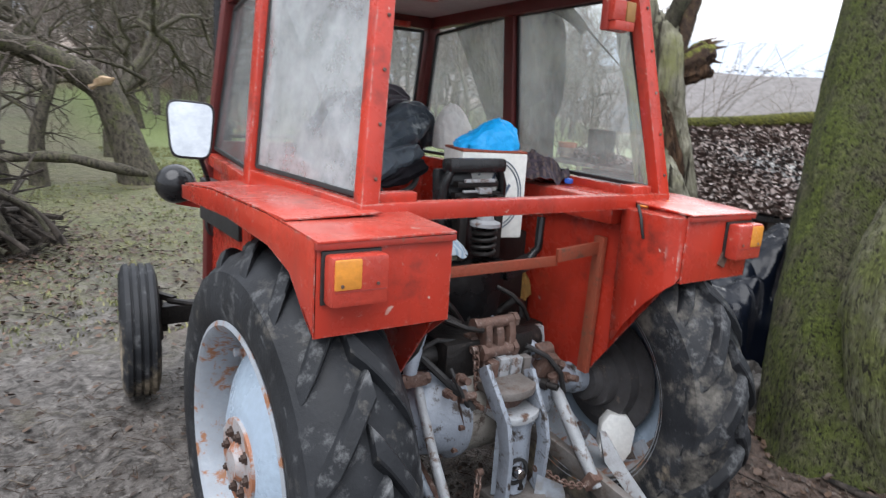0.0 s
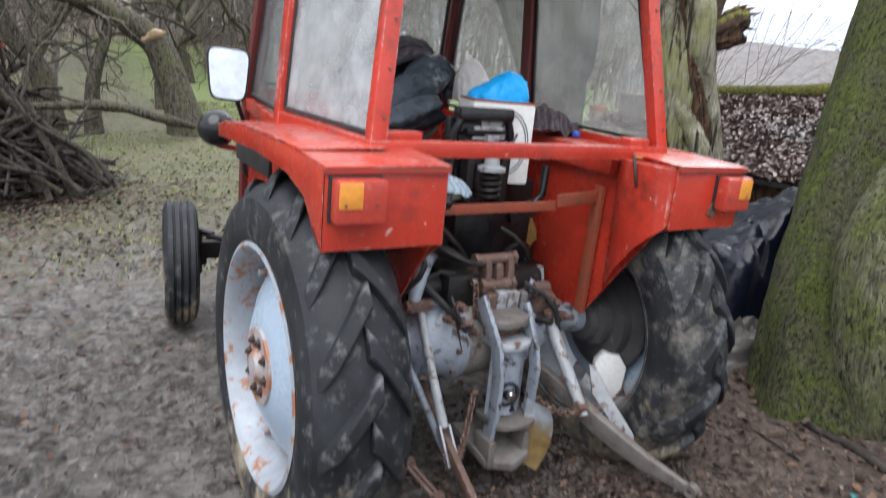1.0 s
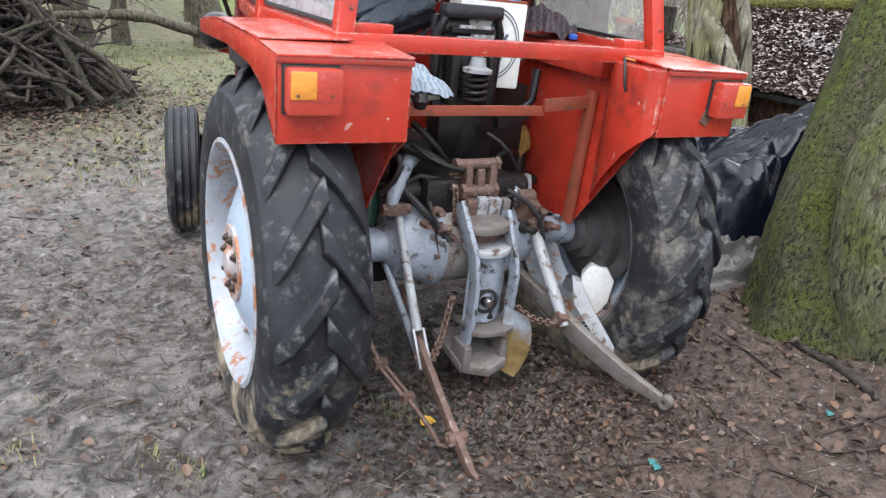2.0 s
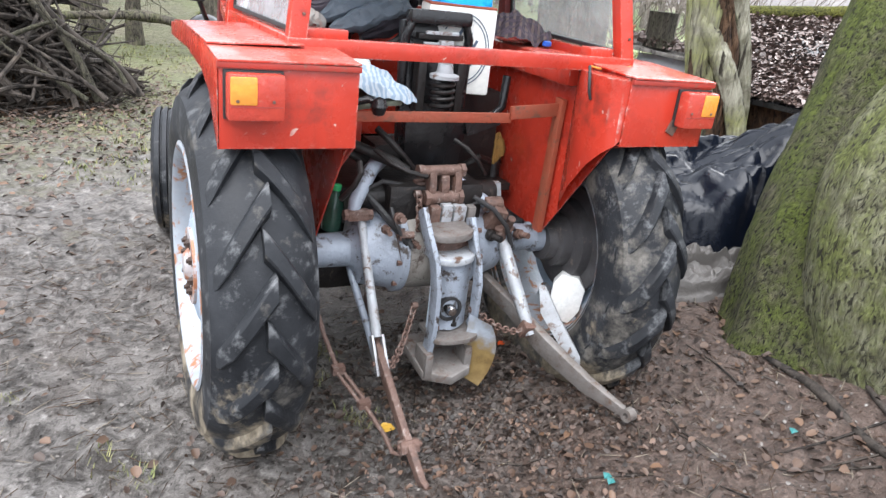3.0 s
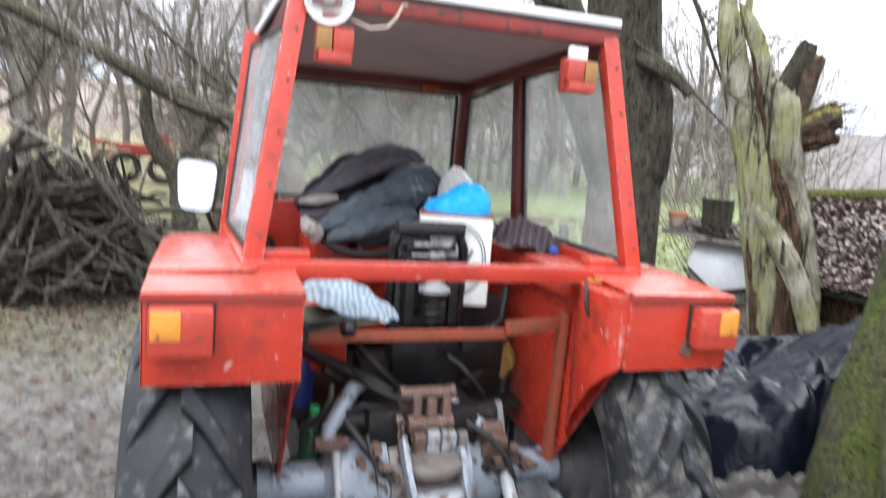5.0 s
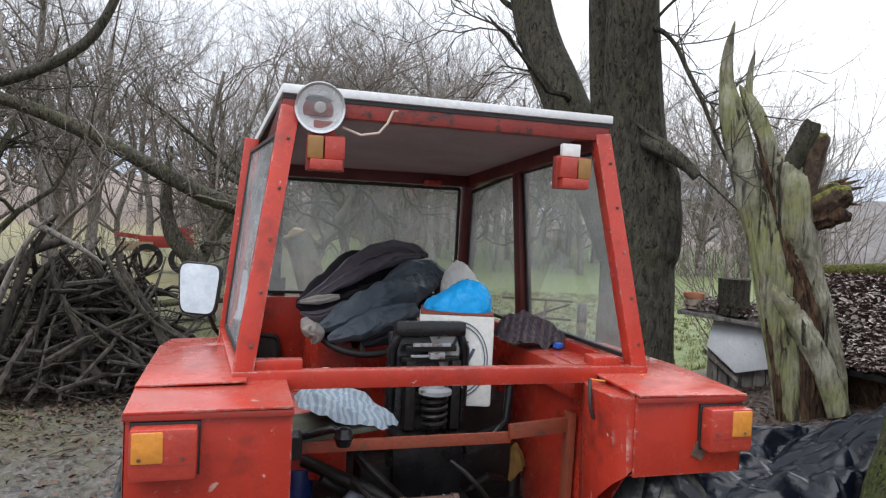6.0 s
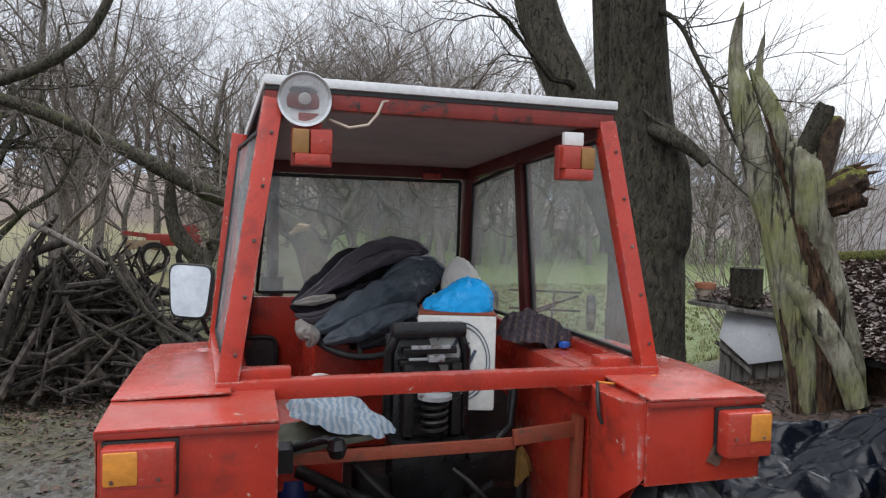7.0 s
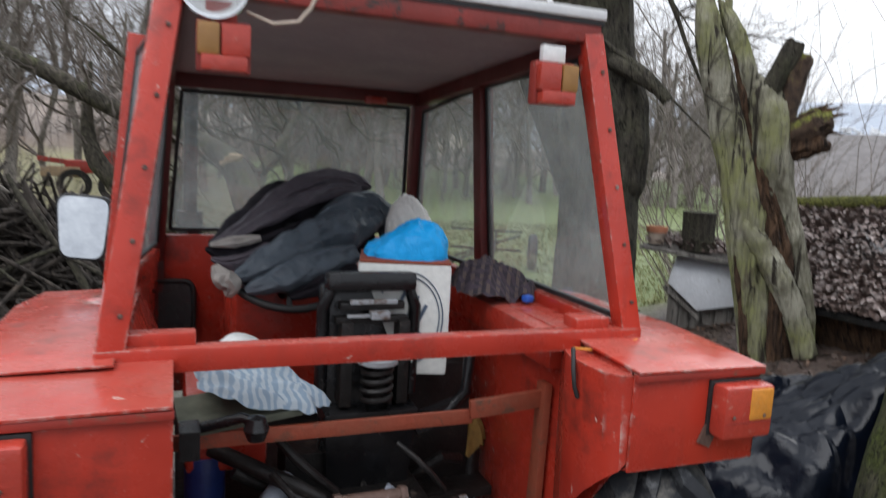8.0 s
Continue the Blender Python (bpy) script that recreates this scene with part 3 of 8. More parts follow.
def lie(x, y):
    """Height of the ground without its small relief."""
    z = 0.10 - 0.045 * min(max(y, -2.0), 4.0) + 0.13 * min(max(-y, 0.0), 0.9)
    bank = 0.21 * min(max(x - 0.2, 0.0), 4.2) * (1 - ease(y, 2.8, 6.5))
    z += bank
    z -= 0.05 * min(max(-x - 0.9, 0.0), 3.0) * (1 - ease(y, 0, 3))
    # the wood stands on a slow rise, and the land falls to the valley on the right
    z += 0.10 * min(max(y - 27, 0.0), 66.0) * (1 - ease(x, 24, 62))
    z -= 0.10 * min(max(x - 9.0 - 0.8 * min(max(y - 6.0, 0.0), 40.0), 0.0), 240.0)
    return z


def ground_z(x, y):
    z = lie(x, y)
    near = 1 - ease(math.hypot(x, y - 1.5), 6, 12)
    if near > 0:
        soft = 1 - 0.55 * ease(x, 0.0, 1.0)
        z += near * 0.028 * noise.fractal(Vector((x * 2.2, y * 2.2, 0.3)), 0.8, 2.1, 5)
        # trodden mud: hollows with squeezed-up rims
        w = Vector((x * 4.6 + noise.noise(Vector((x * 3, y * 3, 8.0))), y * 4.6 + noise.noise(Vector((x * 3, y * 3, 5.0))), 4.0))
        z += near * soft * 0.042 * (0.30 - abs(noise.noise(w)))
        z += near * soft * 0.022 * (0.3 - abs(noise.noise(Vector((x * 11.0, y * 11.0, 2.2)))))
        z += near * 0.007 * noise.noise(Vector((x * 26.0, y * 26.0, 7.7)))
    z += 0.05 * noise.noise(Vector((x * 0.35, y * 0.35, 9.0))) * ease(math.hypot(x, y), 4, 9)
    return z


def spaced(lo, hi, step, far):
    inner = list(np.arange(lo, hi + 1e-6, step))
    out, s = [], step
    x = hi
    while x < far:
        s = s * 1.12 if x < hi + 4 else s * 1.2
        x += s
        out.append(x)
    back, s, x = [], step, lo
    while x > -far:
        s = s * 1.12 if x > lo - 4 else s * 1.2
        x -= s
        back.append(x)
    return back[::-1] + inner + out


xs, ys = spaced(-2.4, 1.8, 0.02, 2500), spaced(-1.3, 3.6, 0.02, 2500)
gb = Bag()
gb.v = [(x, y, ground_z(x, y)) for y in ys for x in xs]
gw = len(xs)
gb.f = [(j * gw + i, j * gw + i + 1, (j + 1) * gw + i + 1, (j + 1) * gw + i) for j in range(len(ys) - 1) for i in range(gw - 1)]
gm = bpy.data.meshes.new("ground")
gm.from_pydata(gb.v, [], gb.f)
gm.shade_smooth()
gm.materials.append(MUD)
tagged(new("ground", gm), "trodden grey-brown mud with footprints, grass further off", "ground", kind="structure")

# ---- far hills across the valley ----
def ridge(name, radius, a0, a1, low, high, seed, material, label):
    b = Bag()

    def at(u, v):
        a = radians(a0 + (a1 - a0) * u)
        top = low + (high - low) * (0.5 + 0.5 * noise.fractal(Vector((u * 5, seed, 0)), 1.0, 2.0, 4))
        r = radius * (1 + 0.35 * v)
        return (r * math.sin(a), r * math.cos(a), -40 + (top + 40) * (v ** 0.8))
    b.grid(at, 90, 6)
    me = b.mesh(name)
    me.materials.append(material)
    tagged(new(name, me), label, "hills", kind="structure")


ridge("backdrop_hills", 1500, -60, 150, 172, 204, 3.3, FAR_HILL, "pale blue-grey hills across the valley, haze in their colour")
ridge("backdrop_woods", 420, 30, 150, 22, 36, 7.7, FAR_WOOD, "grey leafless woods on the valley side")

# pale houses of a far town
town = Bag()
rt = random.Random(5)
for k in range(240):
    a = radians(rt.uniform(50, 86))
    v = rt.uniform(0.46, 0.62)
    r, size = 1500 * (1 + 0.35 * v), rt.uniform(4, 11)
    town.box((r * math.sin(a), r * math.cos(a), -38 + 228 * v ** 0.8), (size * 1.8, size, size * 0.6), (0, 0, rt.uniform(0, 90)))
tm = town.mesh("far_town")
tm.materials.append(ROOF_WHITE)
tagged(new("far_town", tm), "pale houses of a distant town in haze", "town", kind="stuff")


# ---- trees ----
def limb(bag, path, radii, sides, knots=0.0, seed=0.0, steps=6, furrow=0.0):
    """A limb along a smooth path, its section uneven."""
    pts = [Vector(p) for p in path]
    fine, rad = [], []
    for i in range(len(pts) - 1):
        p0, p1, p2, p3 = pts[max(i - 1, 0)], pts[i], pts[i + 1], pts[min(i + 2, len(pts) - 1)]
        for k in range(steps):
            t = k / steps
            fine.append(0.5 * ((2 * p1) + (p2 - p0) * t + (2 * p0 - 5 * p1 + 4 * p2 - p3) * t * t + (3 * p1 - p0 - 3 * p2 + p3) * t ** 3))
            rad.append(radii[i] + (radii[i + 1] - radii[i]) * t)
    fine.append(pts[-1])
    rad.append(radii[-1])
    first = len(bag.v)
    bag.tube(fine, rad, sides)
    for q in range(first, len(bag.v)):
        ring = (q - first) // sides
        c = fine[min(ring, len(fine) - 1)]
        p = Vector(bag.v[q])
        out = p - c
        k = 1.0
        if knots:
            k += knots * noise.fractal(Vector((p.x * 2.6 + seed, p.y * 2.6, p.z * 1.1)), 0.9, 2.0, 4)
        if furrow:
            d = out.normalized()
            k += furrow * noise.fractal(Vector((d.x * 5.0 + seed, d.y * 5.0, p.z * 0.9)), 0.8, 2.2, 4)
        bag.v[q] = tuple(c + out * k)
    return fine, rad


def sprout(bag, start, heading, length, radius, depth, rnd, sides=5, spread=0.8, lift=0.15, kids=(4, 7), thin=0.55, wander=0.28):
    """A branch with its side branches, down to twigs."""
    segs = 5 if depth > 1 else (4 if depth else 3)
    p, d = Vector(start), Vector(heading).normalized()
    path, rad = [p.copy()], [radius]
    for i in range(segs):
        d = (d + Vector((rnd.gauss(0, wander), rnd.gauss(0, wander), rnd.gauss(0, wander) + lift * 0.5))).normalized()
        p = p + d * (length / segs)
        path.append(p.copy())
        rad.append(radius * (1 - 0.8 * (i + 1) / segs) + 0.0012)
    bag.tube(path, rad, max(3, sides if depth else 3), caps=False)
    if depth <= 0:
        return
    for k in range(rnd.randint(*kids)):
        i = rnd.uniform(0.25, 1.0) * segs
        j = min(int(i), segs - 1)
        q = path[j].lerp(path[j + 1], i - j)
        along = (path[j + 1] - path[j]).normalized()
        side = Vector((rnd.gauss(0, 1), rnd.gauss(0, 1), rnd.gauss(0, 1)))
        side = (side - along * side.dot(along)).normalized()
        sprout(bag, q, along + side * spread * rnd.uniform(0.6, 1.4) + Vector((0, 0, lift)), length * rnd.uniform(0.4, 0.68), max(rad[j] * thin, 0.003), depth - 1, rnd, max(3, sides - 1), spread, lift, kids, thin, wander)


def bare_tree(seed, height, radius, lean=0.1, boughs=13, depth=3, kids=(3, 4)):
    """Trunk and crown meshes of a bare woodland tree, standing at the origin."""
    rnd = random.Random(seed)
    trunk, crown = Bag(), Bag()
    top = Vector((rnd.gauss(0, lean), rnd.gauss(0, lean), 1)).normalized() * height * 0.62
    pts = [Vector((0, 0, -0.3)), top * 0.25 + Vector((rnd.gauss(0, 0.12), rnd.gauss(0, 0.12), 0)), top * 0.6 + Vector((rnd.gauss(0, 0.25), rnd.gauss(0, 0.25), 0)), top]
    fine, rad = limb(trunk, pts, [radius * 1.25, radius, radius * 0.75, radius * 0.42], 8, 0.12, seed, 4)
    for k in range(boughs):
        i = int(rnd.uniform(0.28, 1.0) * (len(fine) - 1))
        a = rnd.uniform(0, 2 * math.pi)
        up = rnd.uniform(0.4, 1.3)
        sprout(crown, fine[i], (math.cos(a), math.sin(a), up), height * rnd.uniform(0.25, 0.5), rad[i] * 0.42, depth, rnd, 4, 0.75, 0.18, kids)
    return trunk, crown


def set_mesh(bag, name, material):
    me = bpy.data.meshes.new(name)
    me.from_pydata(bag.v, [], bag.f)
    me.shade_smooth()
    me.materials.append(material)
    return me


tree_kinds = []
for k in range(4):
    tb, cb = bare_tree(40 + k, 9.0 + k, 0.085 + 0.022 * k)
    t = thing("bare_tree", (0, 0, 0), "tall leafless grey tree at the wood's edge", "tree", "trees of the wood")
    part("trunk", set_mesh(tb, "trunk", BARK_GREY), BARK_GREY, t)
    part("crown", set_mesh(cb, "crown", TWIG), TWIG, t, "bare brown branches and twigs")
    tree_kinds.append((t, tb, cb))

far_kinds = [bare_tree(90 + k, 9.0 + k, 0.11 + 0.02 * k, 0.1, 13, 2, (4, 6)) for k in range(4)]
rw = random.Random(11)
spots = []
tries = 0
while len(spots) < 36 and tries < 4000:
    tries += 1
    a = radians(rw.uniform(-30, 62))
    r = rw.uniform(15, 34)
    x, y = r * math.sin(a) - 0.5, r * math.cos(a) - 1.5
    open_field = (x > -0.5 and y < 25 and x < 30) or (x > 6 and y < 16)
    gap = (x < -0.5 and y < 14.5) or (y < 26 and abs(x + 0.6 + 0.088 * (y + 1.5)) < 1.3)
    if open_field or gap or any(math.hypot(x - p[0], y - p[1]) < 1.5 for p in spots):
        continue
    spots.append((x, y))
for k, (x, y) in enumerate(spots):
    src = tree_kinds[k % 4][0]
    m = Matrix.Translation((x, y, ground_z(x, y))) @ Matrix.Rotation(rw.uniform(0, 6.28), 4, 'Z') @ Matrix.Rotation(rw.gauss(0, 0.06), 4, 'X')
    if k < 4:
        src.matrix_basis = m
    else:
        copy_thing(src, m)


def forest(name, count, area, seed, label, grow=(0.7, 1.15)):
    """Many trees joined into one wood."""
    rnd = random.Random(seed)
    vs, fs, base = [], [], 0
    tmpl = []
    for tb, cb in far_kinds:
        arr = np.array([tuple(p) for p in tb.v] + [tuple(p) for p in cb.v])
        fl = tb.f + [tuple(i + len(tb.v) for i in f) for f in cb.f]
        tmpl.append((arr, fl))
    for k in range(count):
        x, y = area(rnd)
        arr, fl = tmpl[rnd.randrange(4)]
        a, s = rnd.uniform(0, 6.28), rnd.uniform(*grow)
        rot = np.array([[math.cos(a), -math.sin(a), 0], [math.sin(a), math.cos(a), 0], [0, 0, 1]]) * s
        vs.append(arr @ rot.T + np.array([x, y, lie(x, y) - 0.05]))
        fs.extend(tuple(i + base for i in f) for f in fl)
        base += len(arr)
    me = bpy.data.meshes.new(name)
    me.from_pydata(np.concatenate(vs).tolist(), [], fs)
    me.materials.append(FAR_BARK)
    tagged(new(name, me), label, "wood", kind="stuff")


def behind(rnd):
    while True:
        a, r = radians(rnd.uniform(-34, 47)), rnd.uniform(30, 60)
        x, y = r * math.sin(a), r * math.cos(a)
        if a < 0.02 and rnd.random() < 0.72:
            continue
        if y > (38 if x < 7 else 28) or (a > 0.65 and r > 33):
            return x, y


def slope_right(rnd):
    return rnd.uniform(30, 75), rnd.uniform(2, 34)


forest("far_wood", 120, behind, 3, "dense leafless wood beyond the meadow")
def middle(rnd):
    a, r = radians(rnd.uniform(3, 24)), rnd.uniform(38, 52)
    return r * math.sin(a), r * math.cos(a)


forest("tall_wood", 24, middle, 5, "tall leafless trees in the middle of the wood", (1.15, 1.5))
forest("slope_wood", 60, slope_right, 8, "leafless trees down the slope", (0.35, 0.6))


def shrubs(name, count, area, seed, label, tall=(0.8, 2.2), stems=(6, 11)):
    rnd = random.Random(seed)
    b = Bag()
    for k in range(count):
        x, y = area(rnd)
        z = lie(x, y) - 0.05
        h = rnd.uniform(*tall)
        for s in range(rnd.randint(*stems)):
            sprout(b, (x + rnd.gauss(0, 0.15), y + rnd.gauss(0, 0.15), z), (rnd.gauss(0, 0.45), rnd.gauss(0, 0.45), 1), h * rnd.uniform(0.6, 1.1), 0.012, 1, rnd, 3, 0.6, 0.2, (3, 5))
    me = set_mesh(b, name, TWIG)
    tagged(new(name, me), label, "shrubs", kind="stuff")


def edge_left(rnd):
    while True:
        a, r = radians(rnd.uniform(-32, 4)), rnd.uniform(11, 30)
        x, y = r * math.sin(a), r * math.cos(a) - 1.5
        # a clearing towards the red machine
        if x < -1.2 and not (y < 19.5 and abs(x + 0.6 + 0.088 * (y + 1.5)) < 1.1):
            return x, y


def edge_back(rnd):
    x = rnd.uniform(-4, 38)
    return x, rnd.uniform(25.5, 30) - 0.25 * max(x - 20, 0) + 9.0 * (1 - ease(x, 3, 9))


def edge_right(rnd):
    return rnd.uniform(5.6, 16), rnd.uniform(0.5, 9)


shrubs("undergrowth_left", 19, edge_left, 21, "tangled brown undergrowth at the wood's edge", (1.2, 3.0))
shrubs("undergrowth_back", 110, edge_back, 22, "brown undergrowth along the far edge of the meadow", (1.0, 2.6))
shrubs("undergrowth_right", 50, edge_right, 23, "thin leafless shrubs on the bank", (0.25, 0.6))


def by_shed(rnd):
    a, r = radians(rnd.uniform(37, 47)), rnd.uniform(9, 15)
    return r * math.sin(a) - 0.5, r * math.cos(a) - 1.5


shrubs("tall_shrubs", 14, by_shed, 24, "tall thin leafless shrubs behind the dead tree", (3.0, 5.2), (3, 6))

# ---- gnarled trees at the wood's near edge ----
for k, (x, y, h, seed) in enumerate([(-4.6, 12.5, 6.5, 5), (1.2, 15.0, 7.0, 8), (-1.2, 14.0, 6.0, 9), (3.6, 24.0, 8.0, 12), (8.5, 25.0, 8.5, 14), (-7.5, 14.5, 7.5, 15)]):
    rg = random.Random(seed)
    z0 = lie(x, y)
    g = thing("gnarled_tree", (x, y, z0), "dark gnarled leafless tree with twisted limbs", "tree", "gnarled trees")
    tb, cb = Bag(), Bag()
    p, path, rads = Vector((x, y, z0 - 0.2)), [], []
    d = Vector((rg.gauss(0, 0.15), rg.gauss(0, 0.15), 1))
    for i in range(6):
        path.append(p.copy())
        rads.append(0.17 * (1 - 0.13 * i))
        p = p + d.normalized() * h * 0.11
        d += Vector((rg.gauss(0, 0.3), rg.gauss(0, 0.3), 0))
    limb(tb, path, rads, 12, 0.25, seed, 5)
    part("trunk", tb, BARK_LEAN, g, smooth=70)
    for i in range(9):
        q = path[rg.choice([2, 3, 4, 5, 5])]
        a = rg.uniform(0, 6.28)
        sprout(cb, q, (math.cos(a), math.sin(a), rg.uniform(0.3, 1.1)), h * rg.uniform(0.3, 0.55), 0.075, 3, rg, 5, 0.95, 0.12, (3, 5), 0.55, 0.42)
    part("crown", set_mesh(cb, "crown", BARK_LEAN), BARK_LEAN, g, "twisted dark branches")

# ---- big mossy tree with two stems ----
mossy = thing("mossy_tree", (1.7, -0.25, 0.35), "thick old tree with two stems, bark green with moss", "tree")
b = Bag()
limb(b, [(1.60, -0.22, 0.0), (1.614, -0.165, 0.35), (1.639, -0.066, 0.55), (1.708, 0.025, 0.75), (1.831, 0.116, 0.95), (1.998, 0.204, 1.2), (2.145, 0.289, 1.5), (2.294, 0.366, 1.8), (2.58, 0.50, 2.6), (2.78, 0.6, 4.0), (2.9, 0.7, 6.0)], [0.56, 0.44, 0.36, 0.31, 0.28, 0.27, 0.26, 0.25, 0.23, 0.20, 0.16], 84, 0.05, 2.0, 12, 0.06)
part("trunk", b, BARK_MOSSY, mossy, smooth=80)
b = Bag()
limb(b, [(1.80, -0.56, 0.0), (1.756, -0.538, 0.35), (1.64, -0.498, 0.55), (1.59, -0.444, 0.75), (1.625, -0.395, 0.95), (1.693, -0.369, 1.15), (1.80, -0.385, 1.38), (2.0, -0.43, 1.65), (2.35, -0.5, 2.1), (2.8, -0.6, 3.0), (3.2, -0.7, 5.0)], [0.58, 0.50, 0.43, 0.40, 0.40, 0.38, 0.345, 0.32, 0.28, 0.24, 0.17], 84, 0.05, 5.0, 12, 0.06)
part("stem", b, BARK_RIDGED, mossy, "bulging second stem leaning away", smooth=80)
LICHEN = worn("pale_lichen", (0.42, 0.45, 0.42), (0.28, 0.30, 0.27), None, 40, 0.9, bump_by=0.4)
rc = random.Random(4)
out = Vector((-0.94, -0.30, 0.12)).normalized()
for k in range(9):
    q = Vector((1.232 + rc.gauss(0, 0.002), -0.48, 0.714)) + Vector((0.30, -0.94, 0)) * rc.gauss(0, 0.026) + Vector((0.10, 0, 1)) * rc.gauss(0, 0.024)
    b = Bag()
    b.lathe([(-0.02, 0.004), (0.004, 0.008 + 0.006 * rc.random()), (0.009, 0.004), (0.010, 0.0005)], q, out, 9)
    part("lichen", b, LICHEN, mossy, "pale spot of lichen")

# ---- tall forked tree behind the tractor ----
forked = thing("forked_tree", (2.43, 3.15, 0.4), "tall dark forked tree with a broken branch stub", "tree")
b = Bag()
limb(b, [(2.45, 3.12, 0.1), (2.44, 3.14, 0.7), (2.44, 3.18, 1.5), (2.40, 3.2, 2.1), (2.33, 3.18, 2.7), (2.22, 3.08, 3.5), (2.05, 3.0, 5.5)], [0.40, 0.31, 0.28, 0.28, 0.22, 0.19, 0.15], 56, 0.1, 1.0, 12, 0.07)
part("trunk", b, BARK_OAK, forked, smooth=80)
b = Bag()
limb(b, [(2.36, 3.25, 1.6), (2.18, 3.45, 2.2), (1.98, 3.7, 2.9), (1.76, 3.95, 3.7), (1.5, 4.2, 5.6)], [0.20, 0.20, 0.18, 0.17, 0.12], 32, 0.07, 9.0, 8, 0.05)
part("stem", b, BARK_OAK, forked, "second stem leaning out", smooth=80)
b = Bag()
limb(b, [(2.22, 3.30, 2.3), (2.16, 3.42, 3.0), (2.1, 3.5, 4.6)], [0.085, 0.08, 0.06], 14, 0.1, 4.0, 6)
part("dead_stem", b, BARK_OAK, forked, smooth=80)
b = Bag()
limb(b, [(2.45, 3.16, 1.35), (2.50, 3.06, 1.65), (2.51, 3.02, 2.0), (2.48, 3.03, 2.35), (2.42, 3.08, 2.6)], [0.08, 0.17, 0.14, 0.09, 0.03], 40, 0.35, 14.0, 8, 0.2)
part("burl", b, BARK_OAK, forked, smooth=80)
b = Bag()
limb(b, [(2.34, 2.98, 2.46), (2.419, 2.819, 2.364), (2.515, 2.73, 2.269), (2.572, 2.678, 2.189)], [0.07, 0.05, 0.038, 0.034], 20, 0.35, 3.0, 9, 0.25)
part("broken_branch", b, BARK_OAK, forked, "broken branch stub", smooth=60)
rb = random.Random(6)
b = Bag()
hang = [(2.25, 2.99, 3.256), (2.337, 2.895, 3.257), (2.424, 2.814, 3.14), (2.495, 2.749, 2.949), (2.573, 2.676, 2.734), (2.643, 2.612, 2.511), (2.716, 2.545, 2.302)]
limb(b, hang, [0.04, 0.022, 0.017, 0.016, 0.014, 0.012, 0.007], 10, 0.2, 2.0, 6)
limb(b, [(2.573, 2.676, 2.734), (2.743, 2.519, 2.657), (2.949, 2.329, 2.518)], [0.009, 0.006, 0.004], 6, 0.1, 4.0, 4)
limb(b, [(2.25, 3.0, 2.59), (2.31, 2.91, 2.502), (2.408, 2.82, 2.41), (2.58, 2.67, 2.215), (2.782, 2.484, 1.957)], [0.012, 0.012, 0.011, 0.009, 0.005], 7, 0.1, 7.0, 5)
limb(b, [(2.30, 2.95, 3.3), (2.46, 2.80, 3.5), (2.66, 2.62, 3.46), (2.9, 2.4, 3.5)], [0.014, 0.010, 0.008, 0.004], 6, 0.1, 5.0, 4)
for q in hang[1:]:
    for k in range(3):
        sprout(b, q, (rb.uniform(-0.3, 1), rb.uniform(-1, 0.4), rb.uniform(-0.5, 0.7)), rb.uniform(0.3, 0.8), 0.006, 1, rb, 4, 0.6, 0.05, (2, 4))
for q, h in [((1.8, 3.9, 3.5), (-1, 0.3, 0.3)), ((2.05, 3.6, 2.8), (-1, -0.2, 0.25)), ((2.1, 3.0, 4.0), (1, -0.3, 0.6)), ((2.1, 3.0, 4.6), (-0.9, -0.4, 0.5)), ((2.2, 3.1, 3.6), (1.2, 0.2, 0.1))]:
    sprout(b, q, h, rb.uniform(1.2, 2.2), 0.03, 3, rb, 5, 0.7, 0.1, (3, 5))
part("twig_mass", b, BARK_OAK, forked, "thin bare hanging branches")

# ---- split dead tree ----
dead = thing("dead_tree", (3.08, 2.15, 0.55), "split dead tree, bleached grey-green with bored holes", "tree")
toward = Vector((-0.678, -0.735, 0))


def dead_limb(name, path, radii, material, label="", forward=0.0, sides=40, knots=0.2, seed=3.0, steps=8, furrow=0.25, smooth=65):
    """A shell, stub or strip of the dead tree; forward: metres towards the tractor."""
    b = Bag()
    limb(b, [Vector(q) + toward * forward for q in path], radii, sides, knots, seed, steps, furrow)
    # torn fibres and small hollows along the grain
    for i, q in enumerate(b.v):
        f = 0.022 * noise.fractal(Vector((q[0] * 19 + seed, q[1] * 19, q[2] * 2.6)), 0.7, 2.2, 4) - 0.03 * max(0.0, noise.noise(Vector((q[0] * 9, q[1] * 9, q[2] * 4.5 + seed))) - 0.25)
        b.v[i] = (q[0] + toward.x * f, q[1] + toward.y * f, q[2] + 0.4 * f)
    return part(name, b, material, dead, label, smooth=smooth)


dead_limb("trunk", [(3.09, 2.14, 0.42), (3.031, 2.195, 0.795), (2.998, 2.225, 1.016), (2.971, 2.251, 1.239), (2.945, 2.274, 1.462), (2.912, 2.305, 1.641), (2.878, 2.337, 1.82), (2.831, 2.38, 2.0), (2.789, 2.418, 2.182), (2.747, 2.458, 2.365), (2.709, 2.492, 2.55), (2.686, 2.513, 2.688), (2.665, 2.533, 2.827), (2.66, 2.537, 2.987), (2.668, 2.53, 3.122), (2.687, 2.513, 3.25)], [0.125, 0.112, 0.108, 0.116, 0.122, 0.116, 0.114, 0.113, 0.099, 0.089, 0.089, 0.076, 0.050, 0.038, 0.027, 0.004], BARK_DEAD, "", 0.02, 64, 0.10, 3.0, 6, 0.10)
